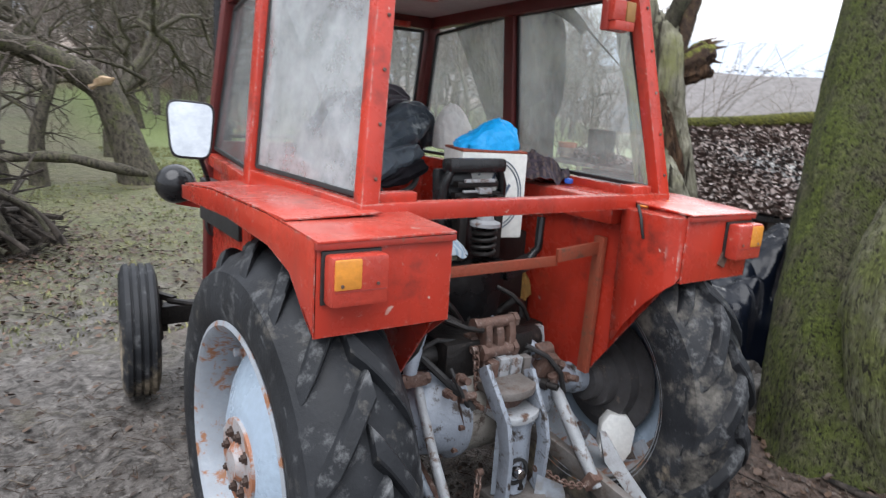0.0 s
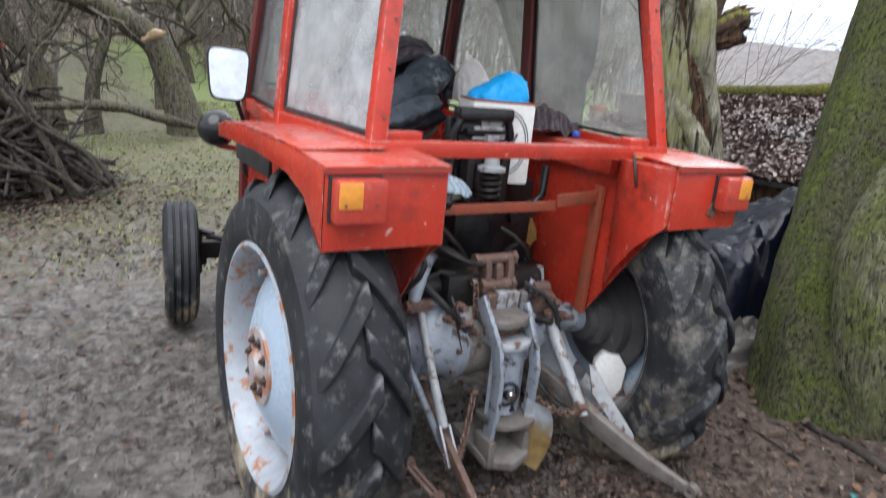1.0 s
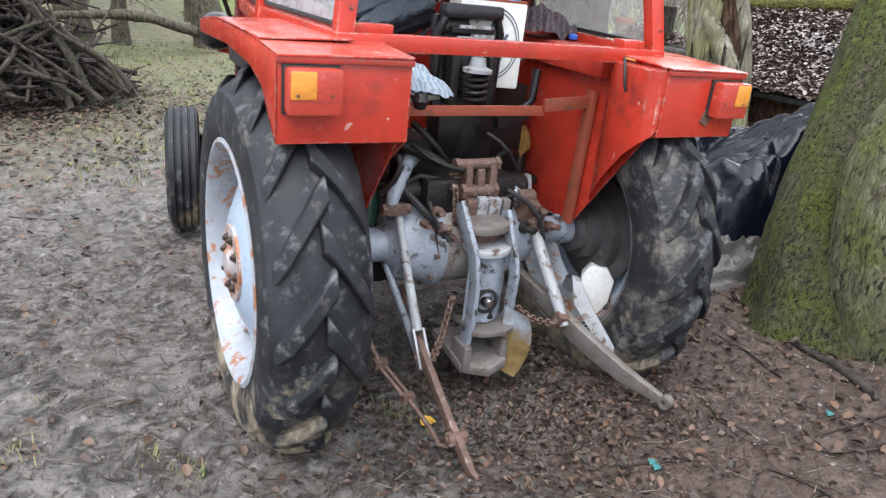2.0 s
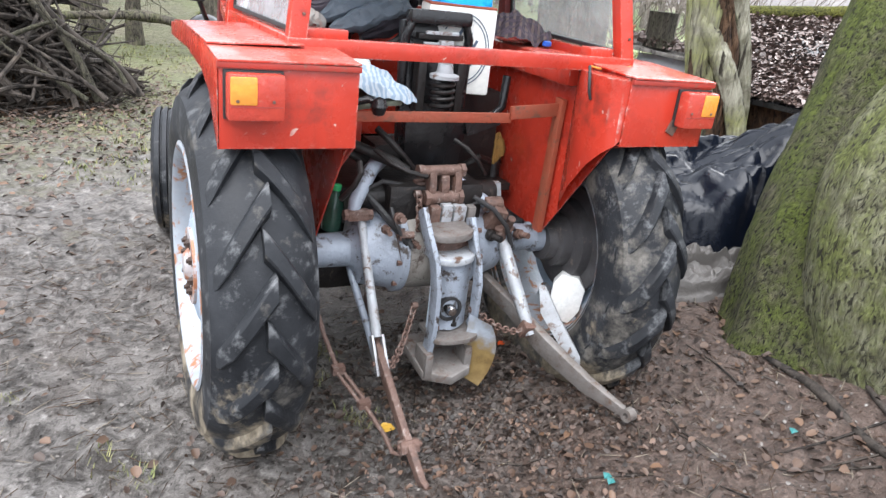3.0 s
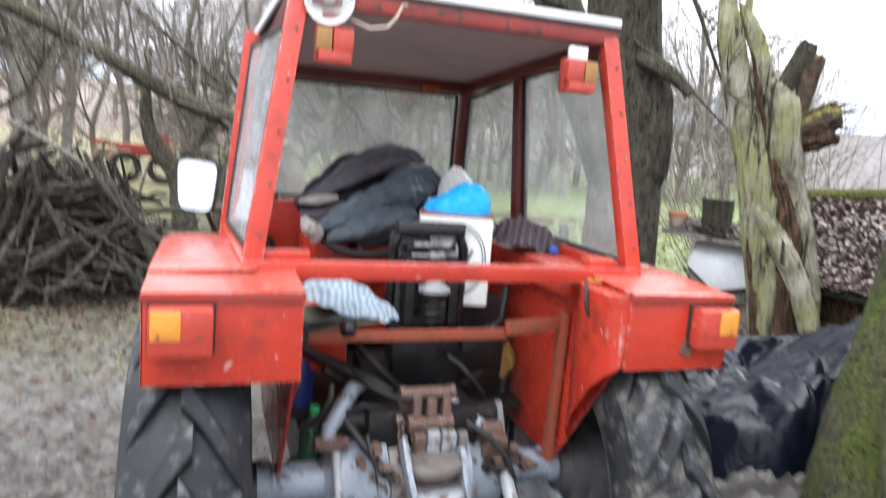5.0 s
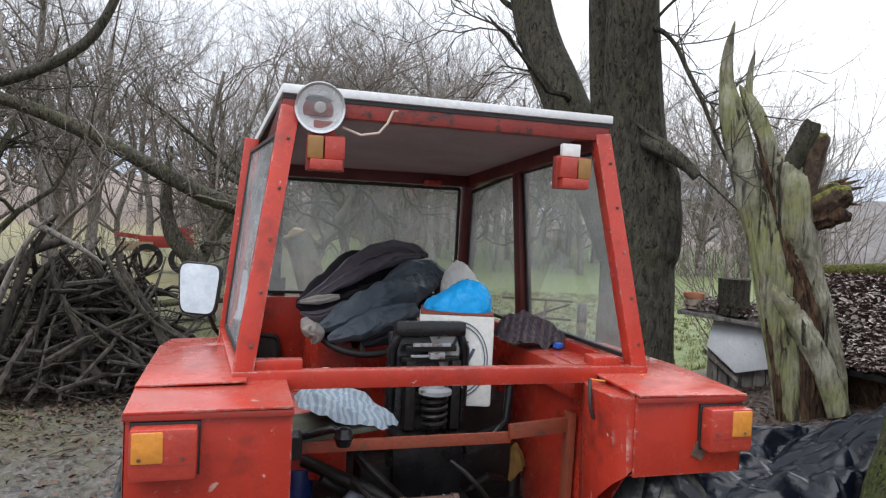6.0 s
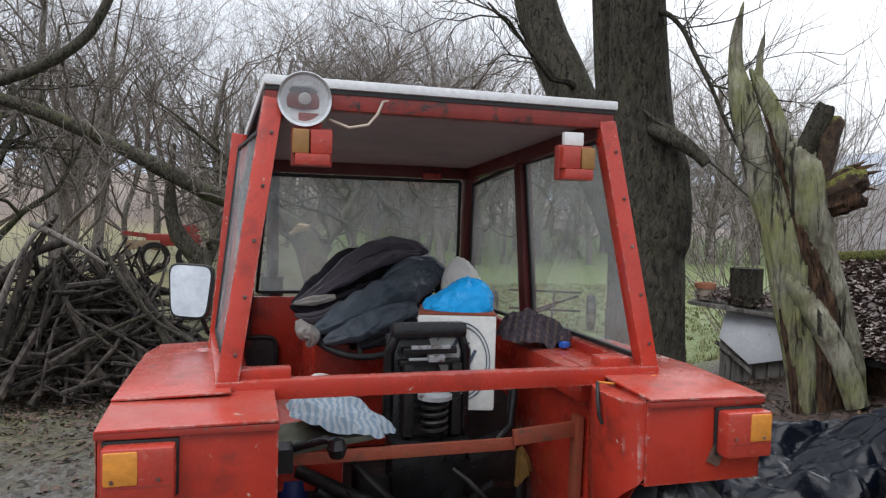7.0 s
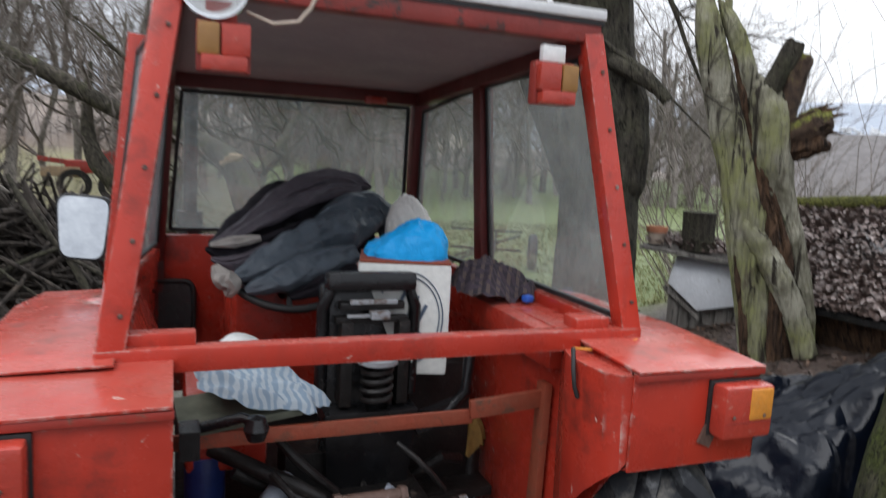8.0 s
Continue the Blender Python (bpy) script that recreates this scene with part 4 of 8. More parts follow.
dead_limb("stem", [(3.27, 1.975, 0.5), (3.251, 1.992, 0.789), (3.236, 2.006, 0.94), (3.194, 2.045, 1.154), (3.161, 2.076, 1.348), (3.127, 2.107, 1.477), (3.085, 2.145, 1.607), (3.049, 2.179, 1.70), (3.021, 2.204, 1.825), (2.998, 2.226, 2.002), (2.979, 2.243, 2.135), (2.948, 2.272, 2.247), (2.913, 2.304, 2.34)], [0.06, 0.05, 0.052, 0.056, 0.052, 0.056, 0.072, 0.10, 0.118, 0.126, 0.126, 0.105, 0.03], BARK_DEAD, "", 0.0, 64, 0.10, 8.0, 7, 0.10)
dead_limb("strip", [(2.912, 2.305, 2.18), (2.878, 2.336, 2.36), (2.85, 2.362, 2.474), (2.816, 2.394, 2.588), (2.775, 2.432, 2.703), (2.725, 2.478, 2.82)], [0.055, 0.061, 0.058, 0.055, 0.046, 0.006], BARK_DEAD, "", 0.0, 40, 0.14, 12.0, 8, 0.14)
dead_limb("buttress", [(2.898, 2.318, 1.515), (2.953, 2.267, 1.418), (3.015, 2.21, 1.311), (3.094, 2.137, 1.141), (3.176, 2.062, 0.931), (3.25, 1.995, 0.66)], [0.010, 0.056, 0.074, 0.077, 0.073, 0.072], BARK_DEAD, "", 0.10, 40, 0.10, 5.0, 8, 0.10)
dead_limb("heartwood", [(3.14, 2.11, 0.5), (3.11, 2.13, 1.041), (3.09, 2.15, 1.289), (3.06, 2.18, 1.484), (3.01, 2.225, 1.66), (2.93, 2.29, 1.95), (2.87, 2.35, 2.25), (2.818, 2.40, 2.48)], [0.12, 0.105, 0.10, 0.08, 0.062, 0.035, 0.02, 0.006], ROT, "brown rotten heartwood in the split", 0.045, 36, 0.4, 6.0, 12, 0.4, 50)
dead_limb("peeling_edge", [(2.913, 2.304, 1.24), (2.936, 2.283, 1.099), (2.965, 2.256, 0.921), (2.988, 2.235, 0.742), (3.02, 2.205, 0.5)], [0.006, 0.024, 0.030, 0.032, 0.034], ROT, "brown edge where the bark has peeled", 0.10, 20, 0.4, 9.0, 8, 0.4, 50)
dead_limb("stub", [(2.96, 2.26, 2.2), (2.984, 2.238, 2.268), (3.024, 2.202, 2.399), (3.052, 2.176, 2.50), (3.066, 2.163, 2.552)], [0.05, 0.068, 0.066, 0.064, 0.050], BARK_OAK, "dark broken stub", 0.03, 30, 0.16, 11.0, 8, 0.12, 50)
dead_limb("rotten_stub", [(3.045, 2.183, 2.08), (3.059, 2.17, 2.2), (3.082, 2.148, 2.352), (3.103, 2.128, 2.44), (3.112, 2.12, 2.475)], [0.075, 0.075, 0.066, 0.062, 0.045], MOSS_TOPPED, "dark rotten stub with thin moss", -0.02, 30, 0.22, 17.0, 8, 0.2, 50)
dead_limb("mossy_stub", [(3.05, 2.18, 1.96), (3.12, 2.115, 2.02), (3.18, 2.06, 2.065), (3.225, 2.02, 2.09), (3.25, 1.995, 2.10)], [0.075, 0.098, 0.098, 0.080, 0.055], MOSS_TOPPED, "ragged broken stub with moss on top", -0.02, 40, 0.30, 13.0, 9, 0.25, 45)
dead_limb("root_stub", [(3.06, 2.165, 1.88), (3.15, 2.085, 1.93), (3.21, 2.03, 1.945), (3.255, 1.99, 1.94)], [0.055, 0.06, 0.045, 0.02], ROT, "torn rotten wood under the stub", 0.0, 24, 0.5, 19.0, 8, 0.4, 50)
dead_limb("splinter", [(2.78, 2.451, 2.72), (2.783, 2.448, 2.935), (2.799, 2.433, 3.055)], [0.028, 0.018, 0.003], BARK_DEAD, "", 0.0, 14, 0.25, 2.0, 6, 0.2, 50)
for k, (dx, dz, ln) in enumerate([(0.0, 0.06, 0.09), (0.02, 0.03, 0.10), (-0.04, 0.07, 0.07), (0.02, -0.05, 0.08), (-0.02, -0.02, 0.07)]):
    b = Bag()
    b.tube([(3.20 + dx * 0.7, 2.04 - dx * 0.7, 2.08 + dz), (3.22 + (dx + ln) * 0.7, 2.02 - (dx + ln) * 0.7, 2.09 + dz * 1.5)], [0.02, 0.002], 6)
    part("splinter", b, ROT, dead)
# solid dark studs whose colour stands for the shade inside bored holes
HOLE = worn("hole_shade_dark", (0.012, 0.009, 0.007), (0.02, 0.014, 0.01), None, 30, 0.95, spec=0.1)
rh = random.Random(3)
for k in range(13):
    t = rh.uniform(0.25, 0.95)
    c = Vector((3.03, 2.195, 1.78)).lerp(Vector((2.985, 2.238, 2.12)), t) if k % 3 else Vector((2.94, 2.28, 1.5)).lerp(Vector((2.80, 2.41, 2.2)), t)
    to = (Vector((-0.56, -1.5, 1.7)) - c).normalized()
    side = to.cross(Vector((0, 0, 1))).normalized()
    p = c + to * (0.112 if k % 3 else 0.118) + side * rh.uniform(-0.045, 0.045)
    hb = Bag()
    hb.lathe([(-0.05, 0.012), (-0.012, 0.016 + 0.005 * (k % 3)), (-0.004, 0.010), (-0.002, 0.0005)], p, to, 10)
    part("bored_hole", hb, HOLE, dead, "dark bored hole")

# ---- leaning broken tree and its neighbours on the left ----
lean = thing("leaning_tree", (0.92, 10.86, 0.0), "storm-broken leaning tree with a pale split stub", "tree")
b = Bag()
limb(b, [(0.98, 10.86, -0.15), (0.76, 10.97, 0.72), (0.45, 11.06, 1.42), (-0.3, 11.0, 1.85), (-1.1, 10.8, 2.1), (-2.3, 10.5, 2.7), (-3.6, 10.2, 3.25), (-5.2, 10.0, 3.6)], [0.34, 0.25, 0.22, 0.17, 0.14, 0.12, 0.10, 0.05], 24, 0.12, 6.0, 8, 0.05)
part("trunk", b, BARK_LEAN, lean, smooth=70)
b = Bag()
limb(b, [(0.40, 11.0, 1.42), (0.52, 10.88, 1.52), (0.58, 10.83, 1.55), (0.62, 10.8, 1.58)], [0.15, 0.13, 0.07, 0.02], 14, 0.6, 4.0, 5, 0.3)
part("split_stub", b, FRESH_WOOD, lean, "pale split wood", smooth=40)
b = Bag()
rl = random.Random(17)
for k in range(26):
    t = rl.uniform(0.1, 1.0)
    q = Vector((0.2, 11.0, 1.6)).lerp(Vector((-5.0, 10.0, 3.6)), t)
    sprout(b, q, (rl.uniform(-1, 0.5), rl.uniform(-0.8, 0.6), rl.uniform(-0.9, 1.2)), rl.uniform(0.8, 2.0), 0.03, 2, rl, 4, 0.8, 0.05, (3, 5))
part("twig_mass", b, TWIG, lean, "tangle of bare brown branches")

old = thing("old_dark_tree", (-1.05, 11.1, 0.0), "small dark crooked leafless tree", "tree")
b = Bag()
limb(b, [(-1.02, 11.1, -0.25), (-1.08, 11.1, 0.4), (-1.25, 11.1, 0.95), (-1.58, 11.1, 1.4), (-1.70, 11.15, 2.0), (-1.65, 11.2, 2.9)], [0.24, 0.18, 0.16, 0.14, 0.10, 0.04], 16, 0.2, 3.0, 6)
part("trunk", b, BARK_LEAN, old, smooth=70)
b = Bag()
for k in range(14):
    sprout(b, (-1.5 - 0.015 * k, 11.15, rl.uniform(1.3, 2.4)), (rl.uniform(-1, 1), rl.uniform(-0.6, 0.6), rl.uniform(-0.3, 1)), rl.uniform(0.6, 1.4), 0.022, 2, rl, 4, 0.8, 0.05, (2, 4))
part("twig_mass", b, TWIG, old)

thin = thing("thin_dark_tree", (-0.47, 10.9, 0.0), "short dark broken stem in the grass", "tree")
b = Bag()
limb(b, [(-0.47, 10.9, -0.1), (-0.47, 10.9, 0.57), (-0.40, 10.9, 0.95), (-0.27, 10.95, 1.35), (-0.2, 11.0, 1.75)], [0.15, 0.11, 0.10, 0.09, 0.05], 14, 0.2, 5.0, 6)
part("trunk", b, BARK_LEAN, thin, smooth=70)
b = Bag()
for k in range(7):
    sprout(b, (-0.45 + 0.02 * k, 10.9, 0.7 + 0.12 * k), (rl.uniform(-1, 1), rl.uniform(-0.5, 0.3), rl.uniform(-0.2, 0.9)), rl.uniform(0.5, 1.1), 0.016, 2, rl, 4, 0.8, 0.05, (2, 4))
part("twig_mass", b, STICK, thin, "thin bare twigs")

arch = thing("overhanging_branch_tree", (-5.4, 6.6, 0.1), "leafless tree with one long dark overhanging limb", "tree")
b = Bag()
limb(b, [(-5.4, 6.6, -0.2), (-5.3, 6.6, 1.5), (-4.9, 6.5, 2.9), (-5.0, 6.6, 4.6), (-5.2, 6.7, 7.0)], [0.26, 0.2, 0.17, 0.13, 0.08], 18, 0.12, 2.0, 6)
part("trunk", b, BARK_LEAN, arch, smooth=70)
b = Bag()
limb(b, [(-4.95, 6.5, 2.8), (-3.6, 6.1, 2.75), (-2.7, 6.0, 2.95), (-2.05, 6.0, 3.35), (-1.75, 6.0, 3.9), (-1.6, 6.0, 4.6)], [0.07, 0.062, 0.055, 0.048, 0.040, 0.022], 12, 0.25, 5.0, 8, 0.1)
part("limb", b, BARK_OAK, arch, "long dark limb bent upwards", smooth=70)
b = Bag()
for q, h, s in [((-3.2, 6.05, 2.85), (0.3, -0.1, -1), 1.6), ((-2.6, 6.0, 3.0), (-0.2, 0, 1), 1.8), ((-2.2, 6.0, 3.2), (-0.3, 0.3, -1), 1.2), ((-5.0, 6.5, 4.0), (1, -0.2, 0.5), 2.4), ((-5.0, 6.6, 3.4), (1, 0.2, 0.9), 2.6), ((-3.6, 6.1, 2.8), (0.2, 0.1, 1), 1.5)]:
    sprout(b, q, h, s, 0.022, 3, rl, 5, 0.7, 0.06, (3, 4))
part("twig_mass", b, BARK_GREY, arch)

b = Bag()
limb(b, [(0.95, 10.3, 0.14), (0.35, 10.0, 0.30), (-0.3, 9.8, 0.46), (-1.1, 9.7, 0.44), (-2.2, 9.8, 0.34), (-3.4, 10.2, 0.5)], [0.05, 0.085, 0.075, 0.06, 0.05, 0.02], 16, 0.3, 9.0, 8, 0.1)
solo("fallen_log", b, BARK_LEAN, (0, 9.8, 0.1), "long fallen grey trunk lying in the grass", "log", smooth=70)

# ---- brushwood pile: each stick is a piece of it ----
pile = thing("brushwood_pile", (-1.9, 6.4, 0.0), "tall heap of stacked brown brushwood and branches", "wood pile")
rp = random.Random(77)
b = Bag()


def mound(u, v):
    a, r = 2 * math.pi * u, v
    x, y = -2.12 + 1.15 * r * math.cos(a), 6.75 + 0.95 * r * math.sin(a)
    return (x, y, lie(x, y) - 0.05 + 0.85 * (1 - r ** 1.5) + 0.1 * noise.noise(Vector((x * 3, y * 3, 1))))


b.grid(mound, 40, 12)
part("core", b, ROT, pile, "dark packed twigs inside", smooth=60)
for k in range(300):
    a = rp.uniform(0, 2 * math.pi)
    if k % 5 < 2:
        # leaning up the heap
        r = rp.uniform(0.9, 1.6)
        foot = Vector((-2.12 + r * math.cos(a), 6.75 + 0.85 * r * math.sin(a), 0))
        foot.z = lie(foot.x, foot.y) + rp.uniform(0.0, 0.15)
        top = Vector((-2.12 + rp.gauss(0, 0.25), 6.75 + rp.gauss(0, 0.2), rp.uniform(0.6, 1.22)))
        over = (top - foot).normalized() * rp.uniform(-0.1, 0.4)
        rad = rp.choice([0.016, 0.024, 0.032, 0.045])
    else:
        # lying across it
        h = 1.05 * rp.random() ** 1.3 + 0.06
        r = 1.30 * (1 - h / 1.5)
        m0 = Vector((-2.12 + r * math.cos(a), 6.75 + 0.85 * r * math.sin(a), h))
        d = Vector((-math.sin(a), math.cos(a), rp.gauss(0, 0.35))) + Vector((math.cos(a), math.sin(a), 0)) * rp.gauss(0, 0.5)
        d = d.normalized() * rp.uniform(0.25, 0.85)
        foot, top, over = m0 - d, m0 + d, Vector()
        foot.z, top.z = max(foot.z, 0.03), max(top.z, 0.03)
        rad = rp.choice([0.009, 0.012, 0.016, 0.022, 0.03])
    bend = Vector((rp.gauss(0, 0.10), rp.gauss(0, 0.08), rp.gauss(0, 0.09)))
    sb = Bag()
    sb.tube([foot, foot.lerp(top, 0.35) + bend, foot.lerp(top, 0.7) + bend * 0.7, top + over], [rad, rad * 0.9, rad * 0.75, rad * 0.45], 6)
    part("stick", sb, STICK, pile)
b = Bag()
for k in range(1400):
    a, r = rp.uniform(0, 2 * math.pi), rp.uniform(0.1, 1.5)
    x, y = -2.12 + r * math.cos(a), 6.75 + 0.85 * r * math.sin(a)
    z = lie(x, y) + max(0.02, 1.1 * (1 - (r / 1.3) ** 1.4)) * rp.uniform(0.3, 1.05)
    d = Vector((rp.gauss(0, 1), rp.gauss(0, 1), rp.gauss(0, 0.6))).normalized() * rp.uniform(0.15, 0.5)
    p = Vector((x, y, max(z, lie(x, y) + 0.01)))
    b.tube([p - d, p + Vector((0, 0, 0.02)), p + d], [0.006, 0.005, 0.002], 3)
tagged(part("twig_mass", b, STICK, pile, "thin twigs through the heap"), kind="stuff")
for k, (path, r) in enumerate([
        ([(-2.90, 6.05, 0.0), (-2.72, 6.0, 0.41), (-2.49, 6.0, 1.20), (-2.24, 6.0, 1.71)], 0.060),
        ([(-2.80, 5.95, 0.5), (-2.67, 5.95, 0.94), (-2.47, 5.95, 1.42), (-2.25, 5.95, 1.68)], 0.034),
        ([(-0.66, 5.95, 0.06), (-0.85, 6.0, 0.32), (-1.25, 6.0, 0.64), (-1.58, 6.05, 1.03), (-1.70, 6.1, 1.32)], 0.042),
        ([(-0.80, 5.85, 0.20), (-0.95, 5.9, 0.42), (-1.36, 5.9, 0.70), (-1.58, 5.95, 1.08)], 0.026),
        ([(-0.98, 5.75, 0.05), (-1.13, 5.8, 0.18), (-1.50, 5.8, 0.46), (-2.11, 5.85, 0.82)], 0.028),
        ([(-2.45, 5.95, 1.62), (-2.27, 5.95, 1.53), (-1.98, 5.95, 1.36), (-1.80, 6.0, 1.22)], 0.030),
        ([(-2.40, 5.80, 0.05), (-2.37, 5.8, 0.31), (-2.32, 5.85, 0.71), (-2.21, 5.9, 1.20)], 0.026),
        ([(-1.15, 5.7, 0.06), (-1.30, 5.72, 0.17), (-1.69, 5.75, 0.44), (-2.08, 5.8, 0.80)], 0.024),
        ([(-3.4, 6.2, 0.05), (-3.0, 6.2, 0.75), (-2.6, 6.3, 1.25), (-2.2, 6.4, 1.45)], 0.075)]):
    b = Bag()
    limb(b, path, [r * (1 - 0.5 * i / (len(path) - 1)) for i in range(len(path))], 10, 0.3, 3.0 + k, 6, 0.12)
    part("thick_branch", b, (STICK, BARK_GREY, STICK, BARK_OAK)[k % 4], pile, smooth=60)
for k, (p, q, bend, r) in enumerate([((-2.9, 5.95, 0.02), (-2.2, 6.5, 1.35), 0.1, 0.045), ((-3.2, 6.1, 0.05), (-1.7, 6.4, 1.2), -0.08, 0.035), ((-1.05, 5.85, 0.02), (-1.9, 6.5, 1.35), 0.06, 0.04), ((-1.9, 5.75, 0.05), (-2.35, 6.4, 1.25), 0.08, 0.035), ((-2.5, 5.75, 0.08), (-1.35, 6.0, 0.75), 0.05, 0.028), ((-0.85, 6.2, 0.05), (-1.75, 6.6, 1.2), -0.06, 0.035)]):
    b = Bag()
    p, q = Vector(p), Vector(q)
    limb(b, [p, p.lerp(q, 0.35) + Vector((bend, -0.08, bend)), p.lerp(q, 0.7) + Vector((-bend * 0.5, -0.05, bend)), q], [r, r * 0.95, r * 0.8, r * 0.5], 8, 0.25, 3.0 + k, 5, 0.1)
    part("thick_branch", b, STICK if k % 2 else BARK_OAK, pile, smooth=60)

# ---- leaf-covered low roof on the bank ----
def on_roof(u, v):
    """u along the eaves, v from the eaves to the ridge."""
    lo = Vector((3.30, 2.25, 0.93)).lerp(Vector((3.35, -0.3, 1.00)), u)
    hi = Vector((4.50, 3.40, 1.47)).lerp(Vector((5.6, 0.7, 1.74)), u)
    return lo.lerp(hi, v)


shed = thing("low_shed", (3.6, 1.0, 0.7), "low dugout shed, its dark roof buried in leaves", "shed")
b = Bag()
b.prism([on_roof(0, 0), on_roof(1, 0), on_roof(1, 1), on_roof(0, 1)], (0, 0, -0.035))
part("roof", b, BLACK_STEEL, shed, "dark roofing sheet")
# added dark wall; its colour stands for the shade under the roof
b = Bag()
b.prism([on_roof(0.02, 0.05) - Vector((0, 0, 0.05)), on_roof(0.98, 0.05) - Vector((0, 0, 0.05)), on_roof(0.98, 0.05) - Vector((-0.25, 0, 0.75)), on_roof(0.02, 0.05) - Vector((-0.25, 0, 0.75))], (0.06, 0.03, 0))
part("wall", b, ROT, shed, "dark wall added for the shaded void under the roof")
for u in (0.05, 0.35, 0.65, 0.95):
    b = Bag()
    p = on_roof(u, 0.03)
    b.tube([p - Vector((0, 0, 0.05)), (p.x + 0.02, p.y, lie(p.x, p.y) - 0.1)], 0.045, 10)
    part("post", b, STICK, shed)

rv = random.Random(31)


def leaf(bag, p, size, rnd, up=0.5):
    """One curled leaf: two bent halves."""
    n = Vector((rnd.gauss(0, up), rnd.gauss(0, up), 1)).normalized()
    d = n.orthogonal().normalized()
    d = (Matrix.Rotation(rnd.uniform(0, 6.28), 3, n) @ d)
    s = n.cross(d)
    w = size * rnd.uniform(0.3, 0.5)
    c = rnd.uniform(0.05, 0.4) * size
    q = rnd.uniform(0.5, 1.0)
    bag.add([p - d * size * 0.5, p + s * w * 0.9 * q + n * c * 0.7 - d * 0.22 * size, p + s * w * 0.8 + n * c + d * 0.2 * size, p + d * size * 0.55 + n * c * 0.5, p - s * w * q + n * c + d * 0.15 * size, p - s * w * 0.8 + n * c * 0.5 - d * 0.25 * size], [(0, 1, 2, 3), (0, 3, 4, 5)])


b = Bag()
b.grid(lambda u, v: on_roof(0.005 + 0.99 * u, 0.01 + 0.98 * v) + Vector((0, 0, 0.016 + 0.02 * noise.noise(Vector((u * 60, v * 40, 1.0))))), 120, 80)
for k in range(30000):
    u, v = rv.random(), rv.random()
    p = on_roof(u, v) + Vector((0, 0, 0.012 + rv.random() ** 2 * 0.035))
    leaf(b, p, rv.uniform(0.022, 0.055), rv, 0.35)
tagged(new("roof_leaves", set_mesh(b, "roof_leaves", LITTER)), "wet brown fallen leaves lying on the shed roof", "leaves", kind="stuff")
b = Bag()
limb(b, [on_roof(-0.05, 1) + Vector((0, 0, 0.03)), on_roof(0.3, 0.99) + Vector((0, 0, 0.05)), on_roof(0.55, 1) + Vector((0, 0, 0.06))], [0.06, 0.07, 0.075], 14, 0.25, 4.0, 9)
solo("mossy_log", b, MOSS, tuple(on_roof(0.2, 1)), "log thick with yellow-green moss on the shed ridge", "log", smooth=60)
b = Bag()
limb(b, [on_roof(0.5, 0.98) + Vector((0, 0, 0.08)), on_roof(0.75, 0.95) + Vector((0, 0, 0.1)), on_roof(1.0, 0.97) + Vector((0, 0, 0.05))], [0.07, 0.06, 0.05], 12, 0.25, 7.0, 6)
solo("pale_log", b, BARK_DEAD, tuple(on_roof(0.75, 1)), "pale barkless log on the shed ridge", "log", smooth=60)


# ---- tractor ----
tractor = thing("tractor", (0.0, 1.2, 0.05), "old red farm tractor with a home-made cab, muddy and worn", "tractor")
AXLE_Y, AXLE_Z, TYRE_R = 0.41, 0.628, 0.617


